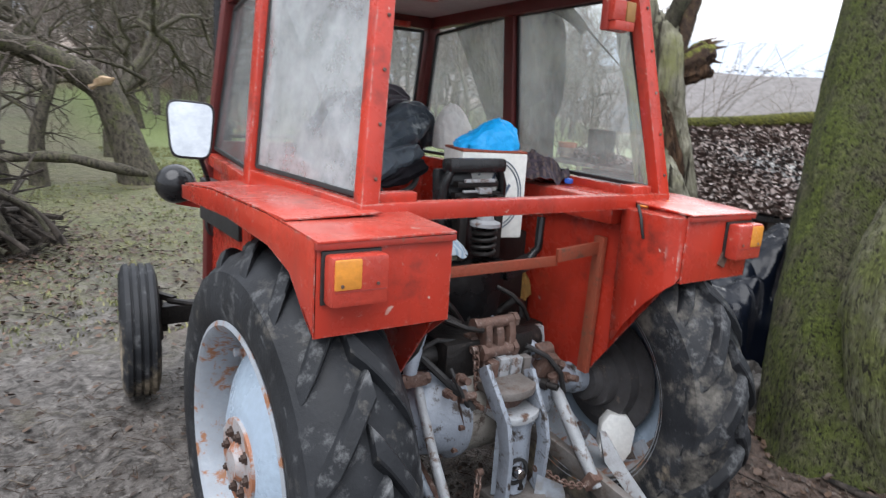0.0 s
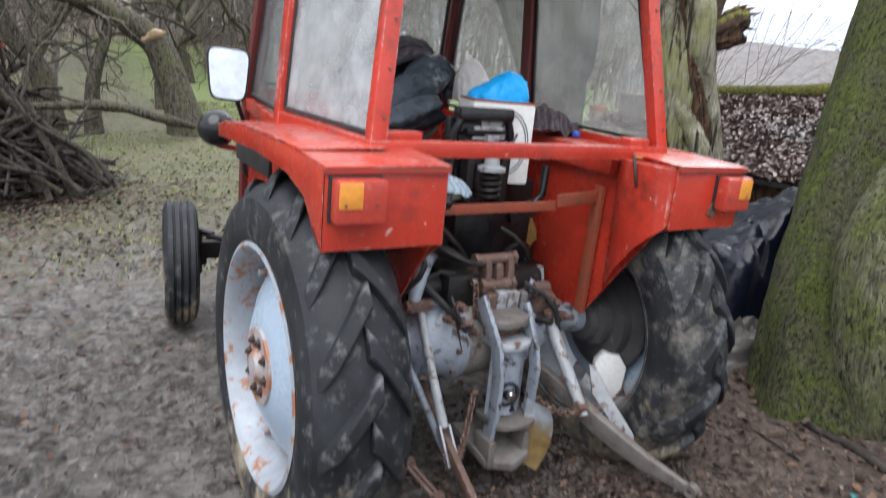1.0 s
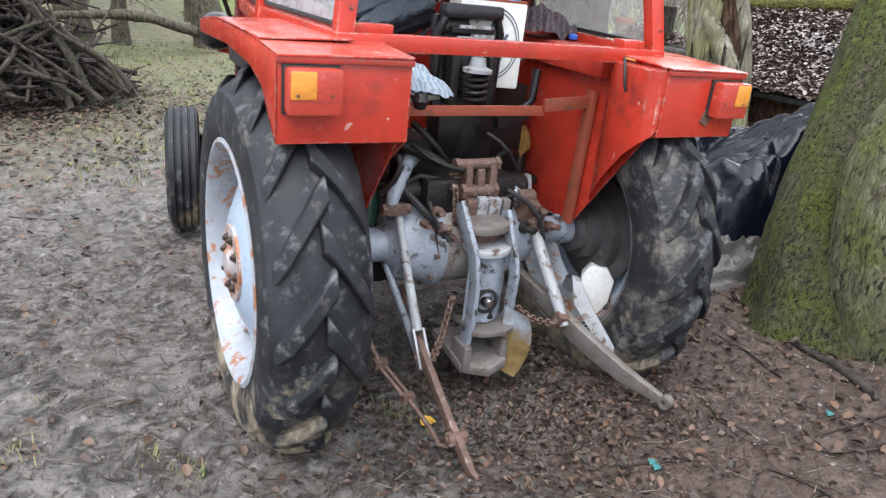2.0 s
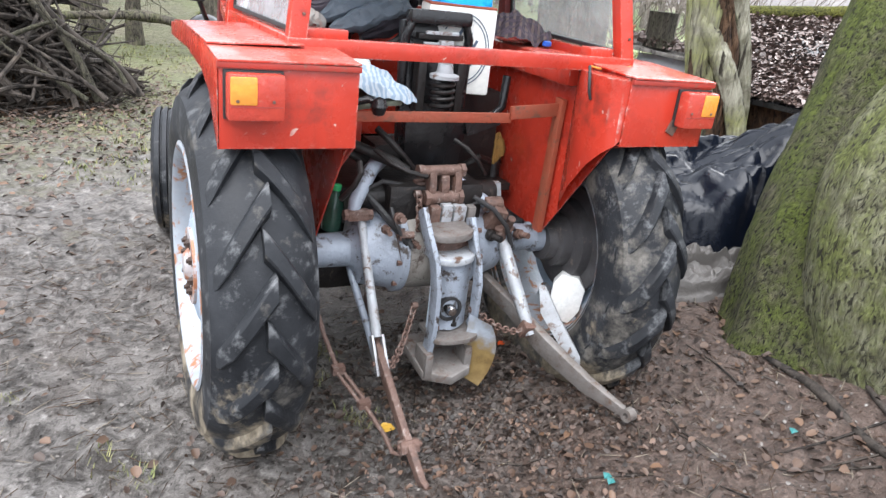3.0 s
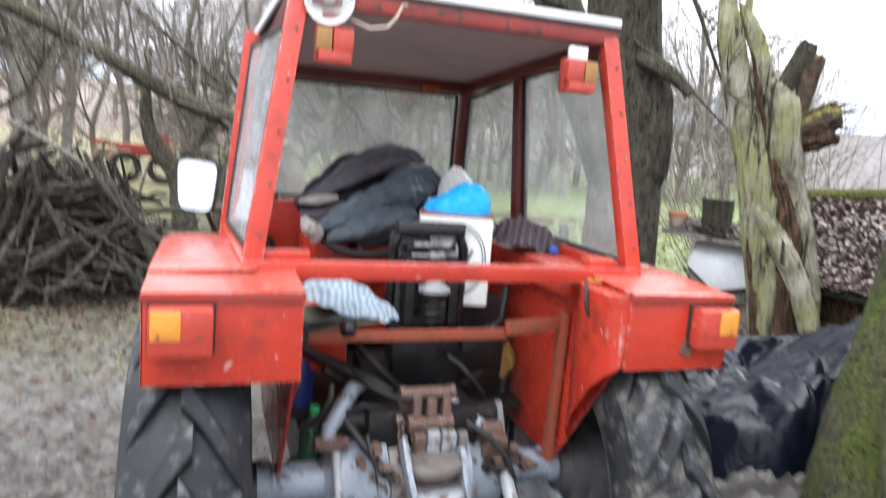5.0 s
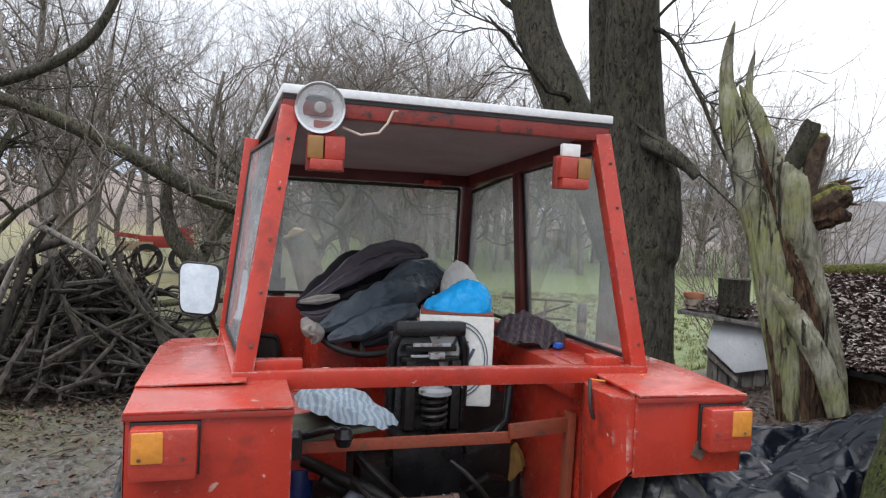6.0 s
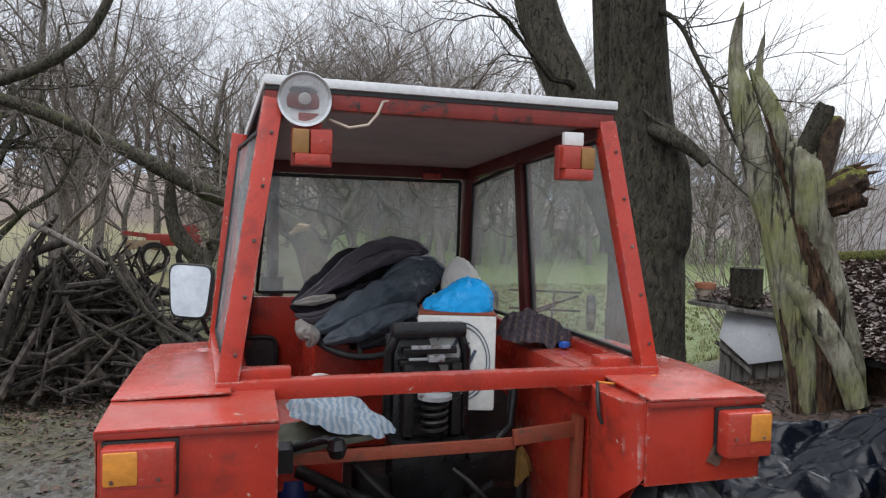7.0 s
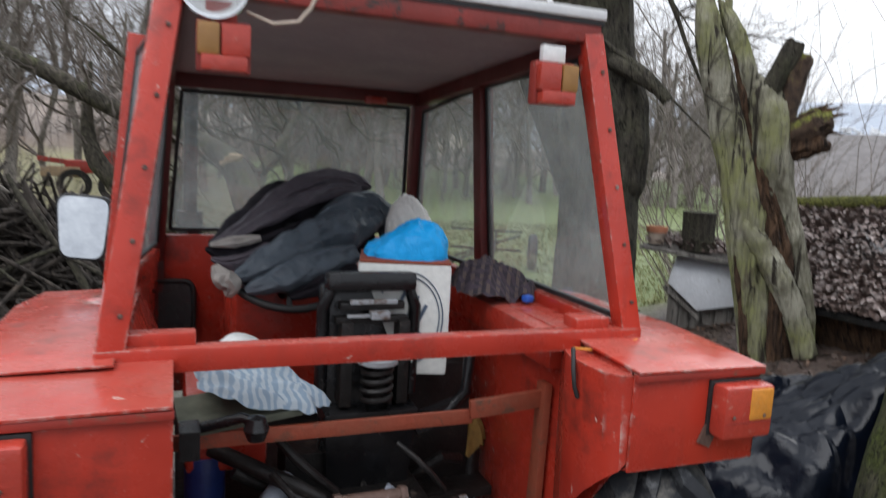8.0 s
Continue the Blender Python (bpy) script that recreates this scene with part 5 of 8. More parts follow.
def rear_wheel(side, cx, half, carcass):
    """Tyre with chevron lugs, rim and hub. side: -1 left, 1 right."""
    c = Vector((cx, AXLE_Y, AXLE_Z))
    r = TYRE_R - 0.028

    def crown(x):
        return r - 0.072 * min(1.0, abs(x) / half) ** 2.6
    prof = [(-0.80 * half, 0.365), (-0.92 * half, 0.385), (-1.0 * half, 0.44), (-0.99 * half, 0.49)]
    prof += [(half * u, crown(half * u)) for u in (-0.94, -0.8, -0.6, -0.3, 0, 0.3, 0.6, 0.8, 0.94)]
    prof += [(0.99 * half, 0.49), (1.0 * half, 0.44), (0.92 * half, 0.385), (0.80 * half, 0.365), (0.6 * half, 0.36), (-0.6 * half, 0.36), (-0.80 * half, 0.365)]
    b = Bag()
    b.lathe(prof, c, (1, 0, 0), 72)
    wheel = part("rear_wheel", b, carcass, tractor, "large rear tyre with worn chevron lugs caked with mud", smooth=32)
    count = 16
    for way in (-1, 1):
        rows = []
        for k in range(7):
            t = k / 6
            x = way * half * (-0.09 + 1.08 * t)
            ang = -0.40 * t ** 1.1
            edge = max(0.0, t - 0.70) / 0.30
            low = crown(x) - 0.012 - 0.05 * edge ** 1.3
            top = crown(x) + 0.030 - 0.006 * t - 0.050 * edge ** 1.8
            wide = (0.037 - 0.007 * t) / r
            for da, rr in ((-wide * 1.4, low), (-wide * 0.95, top - 0.004), (-wide * 0.7, top), (wide * 0.7, top), (wide * 0.95, top - 0.005), (wide * 1.4, low)):
                rows.append(c + Vector((x, rr * math.cos(ang + da), -rr * math.sin(ang + da))))
        lb = Bag()
        lb.add(rows, [(6 * k + j, 6 * k + j + 1, 6 * k + j + 7, 6 * k + j + 6) for k in range(6) for j in range(5)] + [(0, 1, 2, 3, 4, 5), (41, 40, 39, 38, 37, 36)])
        me = lb.mesh("tread_lug", smooth=24)
        for i in range(count):
            turn = Matrix.Rotation(2 * math.pi * (i + (0.5 if way > 0 else 0)) / count + 0.1, 4, 'X')
            lug = part("tread_lug", me, TYRE_DUSTY, wheel)
            lug.matrix_basis = Matrix.Translation(c) @ turn @ Matrix.Translation(-c)
    b = Bag()
    o, h = side, side * half
    b.lathe([(h * 0.86, 0.385), (h * 0.95, 0.394), (h * 0.98, 0.380), (h * 0.9, 0.364), (h * 0.7, 0.354), (h * 0.35, 0.335), (-h * 0.12, 0.335), (-h * 0.5, 0.35), (-h * 0.85, 0.372), (-h * 0.94, 0.392), (-h * 0.86, 0.385)], c, (1, 0, 0), 72)
    part("rim", b, RIM_RUST, wheel, "rust-streaked pale rim")
    # dished disc, standing well inside the rim at its edge and out to the flange at the hub
    b = Bag()
    b.lathe([(o * 0.045, 0.292), (o * 0.056, 0.290), (o * 0.075, 0.262), (o * 0.115, 0.17), (o * 0.124, 0.135), (o * 0.126, 0.001), (o * 0.110, 0.001), (o * 0.108, 0.13), (o * 0.10, 0.165), (o * 0.06, 0.262), (o * 0.045, 0.292)], c, (1, 0, 0), 64)
    disc = part("disc", b, RIM_PAINT, wheel, "pale blue dished wheel disc")
    b = Bag()
    b.lathe([(o * 0.124, 0.124), (o * 0.133, 0.122), (o * 0.134, 0.112), (o * 0.131, 0.06), (o * 0.142, 0.048), (o * 0.150, 0.040), (o * 0.152, 0.001)], c, (1, 0, 0), 40)
    hub = part("hub", b, HUB_RUST, wheel, "hub flange bleeding rust")
    for k in range(8):
        a = 2 * math.pi * k / 8 + 0.2
        p = c + Vector((o * 0.130, 0.083 * math.cos(a), 0.083 * math.sin(a)))
        b = Bag()
        b.lathe([(0, 0.020), (o * 0.004, 0.020), (o * 0.004, 0.014), (o * 0.013, 0.013), (o * 0.014, 0.008), (o * 0.019, 0.007), (o * 0.020, 0.0005)], p, (1, 0, 0), 6)
        part("wheel_nut", b, NUT_RUST, wheel)
    for k in range(6):
        a = 2 * math.pi * k / 6 + 0.85
        b = Bag()
        d = Vector((0, math.cos(a), math.sin(a)))
        b.beam(c + d * 0.275 + Vector((o * 0.035, 0, 0)), c + d * 0.342 + Vector((o * 0.035, 0, 0)), 0.055, 0.03, (1, 0, 0))
        b.tube([c + d * 0.315 + Vector((o * 0.04, 0, 0)), c + d * 0.315 + Vector((o * 0.075, 0, 0))], 0.014, 8)
        part("rim_lug", b, RIM_RUST, wheel, bevel=0.004)


rear_wheel(-1, -0.688, 0.150, TYRE_DUSTY)
rear_wheel(1, 0.61, 0.138, TYRE_CAKED)


def front_wheel(side):
    c = Vector((0.70 * side, 2.36, 0.37))
    b = Bag()
    prof = [(-0.06, 0.215), (-0.08, 0.25), (-0.088, 0.29), (-0.075, 0.325)]
    for k in range(4):
        x = -0.066 + 0.036 * k
        prof += [(x, 0.338), (x + 0.022, 0.343), (x + 0.024, 0.328), (x + 0.034, 0.328)]
    prof += [(0.075, 0.325), (0.088, 0.29), (0.08, 0.25), (0.06, 0.215), (-0.06, 0.215)]
    turn = Vector((math.cos(radians(8)), -math.sin(radians(8)), 0))
    b = Bag()
    b.lathe(prof, c, turn, 56)
    w = part("front_wheel", b, TYRE, tractor, "narrow ribbed front tyre", smooth=30)
    b = Bag()
    b.lathe([(-0.07, 0.225), (-0.06, 0.20), (0.0, 0.18), (0.05, 0.20), (0.07, 0.225), (0.06, 0.19), (0.015 * side, 0.15), (0.03 * side, 0.07), (0.07 * side, 0.05), (0.07 * side, 0.001)], c, turn, 36)
    part("rim", b, RIM_RUST, w, "pale rusty front rim")


front_wheel(-1)
front_wheel(1)

b = Bag()
b.beam((-0.60, 2.36, 0.44), (0.60, 2.36, 0.44), 0.09, 0.10).tube([(-0.62, 2.36, 0.30), (-0.62, 2.36, 0.56)], 0.04, 12).tube([(0.62, 2.36, 0.30), (0.62, 2.36, 0.56)], 0.04, 12)
b.tube([(-0.66, 2.36, 0.37), (-0.56, 2.36, 0.37)], 0.03, 10).tube([(0.66, 2.36, 0.37), (0.56, 2.36, 0.37)], 0.03, 10)
part("front_axle", b, DARK_GREASE, tractor, bevel=0.008)
b = Bag()
b.tube([(-0.58, 2.22, 0.55), (-0.2, 1.55, 0.62)], 0.016, 8).beam((-0.64, 2.36, 0.56), (-0.56, 2.2, 0.56), 0.03, 0.03)
part("steering_rod", b, DARK_GREASE, tractor)
b = Bag()
b.tube([(0.58, 2.22, 0.55), (0.2, 1.55, 0.62)], 0.016, 8).beam((0.64, 2.36, 0.56), (0.56, 2.2, 0.56), 0.03, 0.03)
part("steering_rod", b, DARK_GREASE, tractor)

# engine, gearbox and bonnet
b = Bag()
b.box((0, 1.95, 0.62), (0.34, 1.15, 0.44)).box((0, 1.1, 0.60), (0.36, 0.9, 0.36))
part("engine_block", b, DARK_GREASE, tractor, bevel=0.03)
b = Bag()
sect = [(-0.25, 0.80), (-0.26, 1.06), (-0.22, 1.14), (-0.12, 1.18), (0.12, 1.18), (0.22, 1.14), (0.26, 1.06), (0.25, 0.80)]
b.prism([(x, 1.72, z) for x, z in sect], (0, 1.05, -0.03))
bonnet = part("bonnet", b, RED, tractor, "red rounded bonnet", bevel=0.015)
b = Bag()
for k in range(7):
    b.box((0, 2.775, 0.84 + 0.04 * k), (0.38, 0.02, 0.018))
part("grille", b, BLACK_STEEL, bonnet, "black grille bars")
b = Bag()
b.tube([(-0.37, 2.05, 1.08), (-0.37, 2.05, 1.45), (-0.37, 2.05, 2.05)], [0.05, 0.03, 0.03], 16).tube([(-0.37, 2.05, 1.30), (-0.37, 2.05, 1.46)], 0.055, 18)
b.tube([(-0.22, 2.05, 1.0), (-0.37, 2.05, 1.1)], 0.04, 12)
part("exhaust_pipe", b, BLACK_STEEL, tractor, "upright black exhaust with silencer")

BLACK_GLOSS = worn("glossy_black_enamel", (0.02, 0.02, 0.022), (0.035, 0.035, 0.037), (0.3, 0.3, 0.3), 9, 0.12, 0.4, (0.66, 0.74), 0.03)
# headlamps on the bonnet's sides
for s in (-1, 1):
    c = (0.50 * s + 0.0, 2.38, 1.12)
    b = Bag()
    b.lathe([(-0.11, 0.001), (-0.105, 0.04), (-0.07, 0.085), (-0.02, 0.10), (0.0, 0.102), (0.012, 0.095)], c, (0, 1, 0), 32)
    h = part("headlamp", b, BLACK_GLOSS, tractor, "round headlamp with a black and chrome shell")
    b = Bag()
    b.lathe([(0.012, 0.095), (0.03, 0.05), (0.034, 0.001)], c, (0, 1, 0), 32)
    part("lens", b, GLASS_LENS, h)
    b = Bag()
    b.beam((0.25 * s, 2.38, 0.98), (0.50 * s, 2.38, 1.03), 0.03, 0.03)
    part("bracket", b, RED_DULL, h)

# rear mudguards
FT, FB = 1.332, 1.117


def mudguard(side, inner, outer, shelf):
    """shelf: the top sheet's inner edge inside the cab, from which a slant falls to the inner wall."""
    s = side
    y1 = 1.08
    fender = Bag()
    # rear panel
    th = 0.006
    fender.prism([(inner, 0, FB), (outer, 0, FB), (outer, 0, FT), (inner, 0, FT)], (0, th, 0))
    g = part("mudguard", fender, RED, tractor, "boxy red mudguard, dented with chipped paint", bevel=0.002)
    # top, with a folded lip
    b = Bag()
    b.prism([(inner, -0.014, FT + 0.002), (outer, -0.014, FT - 0.002), (outer, 0.30, FT + 0.012), (outer, 0.75, FT + 0.004), (outer - s * 0.01, y1, FT - 0.03), (shelf, y1, FT - 0.02), (shelf, 0.75, FT + 0.006), (shelf, 0.30, FT + 0.012), (inner, 0.27, FT + 0.012)], (0, 0, th))
    part("top_sheet", b, RED, g, "top sheet of the mudguard", bevel=0.002)
    b = Bag()
    b.box(((inner + outer) / 2, -0.006, FT - 0.008), (abs(outer - inner) + 0.004, 0.012, 0.016))
    part("rear_lip", b, RED_DULL, g, "rusting folded lip", bevel=0.003)
    # outer skirt, deep behind and shallow in front
    b = Bag()
    pts = [(0.0, FT), (0.0, FB), (0.05, FB + 0.035), (0.14, FT - 0.10), (0.28, FT - 0.066), (0.6, FT - 0.055), (y1, FT - 0.075), (y1 + 0.005, FT - 0.03), (0.75, FT + 0.002), (0.3, FT + 0.010)]
    b.prism([(outer, y, z) for y, z in pts], (-s * th, 0, 0))
    part("skirt", b, RED, g, "outer skirt with chipped edge", bevel=0.002)
    # inner wall down to the axle housing
    b = Bag()
    pts = [(0.02, FT), (0.02, FB + 0.01), (0.06, FB - 0.03), (0.345, 0.70), (0.40, 0.69), (0.95, 0.69), (1.15, 0.80)] + ([(1.15, FT - 0.02)] if shelf == inner else [(1.15, 1.08), (0.29, 1.08), (0.27, FT)])
    b.prism([(inner + s * 0.005, y, z) for y, z in pts], (s * th, 0, 0))
    if shelf != inner:
        b.prism([(inner + s * 0.005, 0.28, 1.08), (shelf, 0.28, FT + 0.005), (shelf, y1, FT - 0.025), (inner + s * 0.005, 1.15, 1.08)], (s * th, 0, 0))
    part("inner_wall", b, RED, g, "tall red inner wall", bevel=0.002)
    # floor of the box over the tyre
    b = Bag()
    b.prism([(inner, 0.004, FB + 0.004), (outer, 0.004, FB + 0.004), (outer, 0.06, FB + 0.05), (inner, 0.06, FB - 0.02)], (0, 0, 0.005))
    part("lower_sheet", b, RED_DULL, g)
    return g


left_guard = mudguard(-1, -0.436, -0.79, -0.525)
right_guard = mudguard(1, 0.452, 0.789, 0.452)

# rounded column where the right inner wall meets the rear
b = Bag()
path = [(0.455, 0.006, FT - 0.006), (0.43, 0.012, FT - 0.006), (0.405, 0.04, FT - 0.006), (0.395, 0.09, FT - 0.006), (0.397, 0.17, FT - 0.006), (0.42, 0.24, FT - 0.006), (0.452, 0.27, FT - 0.006)]
low = [FB + 0.03, FB + 0.0, FB - 0.03, FB - 0.08, FB - 0.18, FB - 0.28, FB - 0.33]
n = len(path)
b.add([Vector(p) for p in path] + [(p[0] + 0.01, p[1], z) for p, z in zip(path, low)], [(i, i + 1, n + i + 1, n + i) for i in range(n - 1)])
b.add([Vector(p) for p in path], [tuple(range(n))])
part("rounded_corner", b, RED, right_guard, "rounded dented corner of the mudguard", smooth=70)
b = Bag()
b.prism([(-0.436, 0.004, FB), (-0.436, 0.25, FT - 0.25), (-0.436, 0.34, 0.72), (-0.436, 0.12, FB - 0.09)], (-0.006, 0, 0))
part("gusset", b, RED_DULL, left_guard)

# raised cover on the left mudguard's top
b = Bag()
b.prism([(-0.79, 0.17, FT + 0.014), (-0.535, 0.17, FT + 0.020), (-0.535, 0.70, FT + 0.016), (-0.785, 0.72, FT + 0.008)], (0, 0, 0.005))
part("cover_plate", b, RED, left_guard, "loose red cover plate", bevel=0.002)


# tail lamps
def tail_lamp(x, y, z, w, h, amber_side, parent, name="tail_lamp"):
    b = Bag()
    b.box((x, y - 0.004, z), (w + 0.016, 0.008, h + 0.014))
    t = part(name, b, BLACK_RUBBER, parent, "dusty red and amber tail lamp", bevel=0.003)
    b = Bag()
    b.box((x, y - 0.030, z), (w + 0.008, 0.046, h + 0.006))
    part("red_lens", b, RED_LENS, t, "dusty red lens", bevel=0.010)
    aw, ah = w * 0.50, h * 0.64
    b = Bag()
    b.box((x + amber_side * (w / 2 - aw / 2 - 0.001), y - 0.031, z + h / 2 - ah / 2 - 0.002), (aw, 0.050, ah))
    part("amber_lens", b, AMBER, t, "dusty amber lens", bevel=0.006)
    b = Bag()
    b.box((x, y - 0.0528, z - h * 0.19), (w * 0.96, 0.002, 0.003))
    part("groove", b, LAMP_BASE, t)
    for sx in (-0.36, 0.30):
        b = Bag()
        b.lathe([(0, 0.004), (-0.002, 0.004), (-0.002, 0.0005)], (x + sx * w, y - 0.0565, z - h * 0.06), (0, 1, 0), 8)
        part("screw", b, RUST, t)
    return t


tail_lamp(-0.705, 0.0, 1.253, 0.128, 0.105, -1, left_guard)
tail_lamp(0.715, 0.0, 1.247, 0.125, 0.110, 1, right_guard)
b = Bag()
b.box((0.655, -0.004, 1.19), (0.035, 0.006, 0.06), (0, 25, 0))
part("bracket", b, RUST, right_guard)

# cab
cab = tractor
PL, PR = (-0.548, 0.236), (0.598, 0.236)
TL, TR = (-0.443, 0.37), (0.507, 0.37)
ZB, ZT = 1.345, 2.062
b = Bag()
b.beam((PL[0] - 0.025, PL[1], ZB), (PR[0] + 0.025, PR[1], ZB), 0.042, 0.048)
beam = part("rear_crossbar", b, RED, cab, "red square-tube crossbar with water drops", bevel=0.004)
WATER = dusty_glass("water_drop", 0.05, (0.8, 0.8, 0.8))
rd = random.Random(9)
for k in range(16):
    x = rd.uniform(-0.5, 0.57)
    r_ = rd.uniform(0.0022, 0.004)
    b = Bag()
    b.lathe([(-1.6 * r_, 0.0003), (-r_, r_ * 0.8), (-0.2 * r_, r_), (0.5 * r_, 0.0003)], (x, PL[1] - rd.choice([0.021, 0.008, -0.006]), ZB - 0.0245), (0, 0, 1), 10)
    part("water_drop", b, WATER, beam)
for name, p, t in (("rear_post", PL, TL), ("rear_post", PR, TR)):
    b = Bag()
    b.beam((p[0], p[1], ZB), (t[0], t[1], ZT), 0.052, 0.046, (0, 1, 0))
    post = part(name, b, RED, cab, "leaning red cab post", bevel=0.004)
    for k in range(5):
        f = 0.12 + 0.19 * k
        c = Vector((p[0], p[1], ZB)).lerp(Vector((t[0], t[1], ZT)), f) + Vector((0.008, -0.0245, 0))
        b = Bag()
        b.lathe([(0, 0.005), (-0.003, 0.005), (-0.004, 0.0005)], c, (0, 1, 0), 8)
        part("screw", b, RUST, post)
b = Bag()
b.box((-0.458, 0.255, ZB + 0.036), (0.125, 0.04, 0.026))
part("cleat", b, RED, cab, "short red cleat on the crossbar", bevel=0.003)
b = Bag()
b.box((0.49, 0.255, ZB + 0.036), (0.09, 0.06, 0.028))
part("cleat", b, RED, cab, "short red cleat on the crossbar", bevel=0.003)
b = Bag()
b.beam((TL[0] - 0.02, TL[1] + 0.002, ZT + 0.005), (TR[0] + 0.02, TR[1] + 0.002, ZT + 0.005), 0.046, 0.046)
part("rear_header", b, worn("grimy_red_header", (0.27, 0.026, 0.017), (0.13, 0.018, 0.013), (0.035, 0.02, 0.016), 8.0, 0.45, 0.0, (0.54, 0.62), 0.2), cab, "chipped red header beam", bevel=0.004)

FLT, FRT = Vector((-0.46, 1.60, 1.985)), Vector((0.50, 1.60, 1.985))
FLB, FRB = Vector((-0.50, 1.74, 1.30)), Vector((0.54, 1.74, 1.30))
MLB, MRB = Vector((-0.595, 0.95, ZB - 0.03)), Vector((0.56, 1.0, ZB - 0.02))
MLT, MRT = Vector((-0.528, 1.0, 2.035)), Vector((0.515, 1.02, 2.035))
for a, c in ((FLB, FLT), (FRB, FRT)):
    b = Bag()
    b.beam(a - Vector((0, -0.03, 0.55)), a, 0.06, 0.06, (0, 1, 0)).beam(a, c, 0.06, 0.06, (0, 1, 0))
    part("front_post", b, SHADED_RED, cab, "front cab post, its red darkened for shade", bevel=0.006)
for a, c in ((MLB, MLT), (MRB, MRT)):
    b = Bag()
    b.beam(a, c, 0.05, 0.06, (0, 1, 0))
    part("middle_post", b, RED if a.x < 0 else SHADED_RED, cab, "red door post", bevel=0.005)
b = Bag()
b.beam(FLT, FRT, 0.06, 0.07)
part("front_header", b, SHADED_RED, cab, bevel=0.005)
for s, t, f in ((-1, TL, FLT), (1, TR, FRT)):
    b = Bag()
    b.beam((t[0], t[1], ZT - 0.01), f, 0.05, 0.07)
    part("side_rail", b, SHADED_RED, cab, bevel=0.005)
# sills under the side windows
b = Bag()
b.beam((PL[0] - 0.005, PL[1], ZB), MLB + Vector((0, 0, 0.03)), 0.04, 0.05).beam(MLB, FLB + Vector((0, 0, 0.02)), 0.04, 0.05)
part("window_sill", b, RED, cab, bevel=0.004)
b = Bag()
b.beam((PR[0], PR[1], ZB), MRB + Vector((0, 0, 0.03)), 0.04, 0.05).beam(MRB, FRB + Vector((0, 0, 0.02)), 0.04, 0.05)
part("window_sill", b, RED, cab, bevel=0.004)
b = Bag()
b.prism([FLB + Vector((0.02, -0.01, 0.095)), FRB + Vector((-0.02, -0.01, 0.095)), FRB + Vector((-0.02, 0.03, -0.55)), FLB + Vector((0.02, 0.03, -0.55))], (0, 0.03, 0))
part("firewall", b, RED, cab, "red panel below the windscreen", bevel=0.004)
# small rounded window low beside the console
ring = []
for k in range(32):
    a = 2 * math.pi * k / 32
    ring.append(Vector((-0.445 + 0.085 * math.copysign(abs(math.cos(a)) ** 0.4, math.cos(a)), 1.717, 1.10 + 0.115 * math.copysign(abs(math.sin(a)) ** 0.4, math.sin(a)))))
b = Bag()
b.prism(ring, (0, 0.012, 0))
# opaque pane: the dim view through it is put into its colour
low_pane = part("low_window", b, worn("dark_opaque_pane", (0.06, 0.062, 0.066), (0.03, 0.03, 0.032), (0.13, 0.13, 0.13), 9, 0.25, 0.0, (0.58, 0.7)), cab, "small dark window with rounded corners")
b = Bag()
b.tube(ring + ring[:1], 0.010, 8)
part("seal", b, BLACK_RUBBER, low_pane, "black rubber seal")
# lower door panels
for s, m, f in ((-1, MLB, FLB), (1, MRB, FRB)):
    b = Bag()
    b.prism([m + Vector((0, 0.02, 0)), f, f + Vector((0, 0.03, -0.6)), m + Vector((0.02 * -s, 0.06, -0.6))], (0.012 * -s, 0, 0))
    door = part("door", b, RED, cab, "red lower door with a small window", bevel=0.004)
    mid = (m + f) / 2 + Vector((0.013 * s, 0.03, -0.14))
    b = Bag()
    b.box(mid, (0.05, 0.50, 0.17))
    part("lower_pane", b, BLACK_RUBBER, door, "dark lower window", bevel=0.005)


# glazing
def pane(a, bb, c, d, material, label, parent, inset=0.02, rubber=True):
    """A window of four corners, in a rubber seal."""
    q = [Vector(p) for p in (a, bb, c, d)]
    mid = sum(q, Vector()) / 4
    q = [p + (mid - p).normalized() * inset for p in q]
    nrm = (q[1] - q[0]).cross(q[3] - q[0]).normalized()
    b = Bag()
    b.prism(q, nrm * 0.005)
    w = part("window_pane", b, material, parent, label)
    w.visible_shadow = False
    if rubber:
        b = Bag()
        for i in range(4):
            b.beam(q[i] + nrm * 0.0025, q[(i + 1) % 4] + nrm * 0.0025, 0.014, 0.016, nrm)
        part("seal", b, BLACK_RUBBER, w, "black rubber seal", bevel=0.003)
    return w


pl, tl = Vector((PL[0], PL[1], ZB)), Vector((TL[0], TL[1], ZT - 0.04))
pr, tr = Vector((PR[0], PR[1], ZB)), Vector((TR[0], TR[1], ZT - 0.04))
pane(pl + Vector((0, 0.03, 0.03)), MLB + Vector((0, -0.03, 0.06)), MLT + Vector((0, -0.03, -0.04)), tl + Vector((0, 0.03, 0)), GLASS_DIRTY, "fogged rear side window", cab, 0.012)
pane(MLB + Vector((0, 0.03, 0.04)), FLB + Vector((0, -0.04, 0.06)), FLT + Vector((0, -0.04, -0.05)), MLT + Vector((0, 0.03, -0.04)), GLASS_DOOR, "dirty door window", cab, 0.012)
pane(pr + Vector((0, 0.03, 0.03)), MRB + Vector((0, -0.03, 0.06)), MRT + Vector((0, -0.03, -0.04)), tr + Vector((0, 0.03, 0)), GLASS, "dusty rear side window", cab, 0.012)
pane(MRB + Vector((0, 0.03, 0.04)), FRB + Vector((0, -0.04, 0.06)), FRT + Vector((0, -0.04, -0.05)), MRT + Vector((0, 0.03, -0.04)), GLASS, "dusty door window", cab, 0.012)
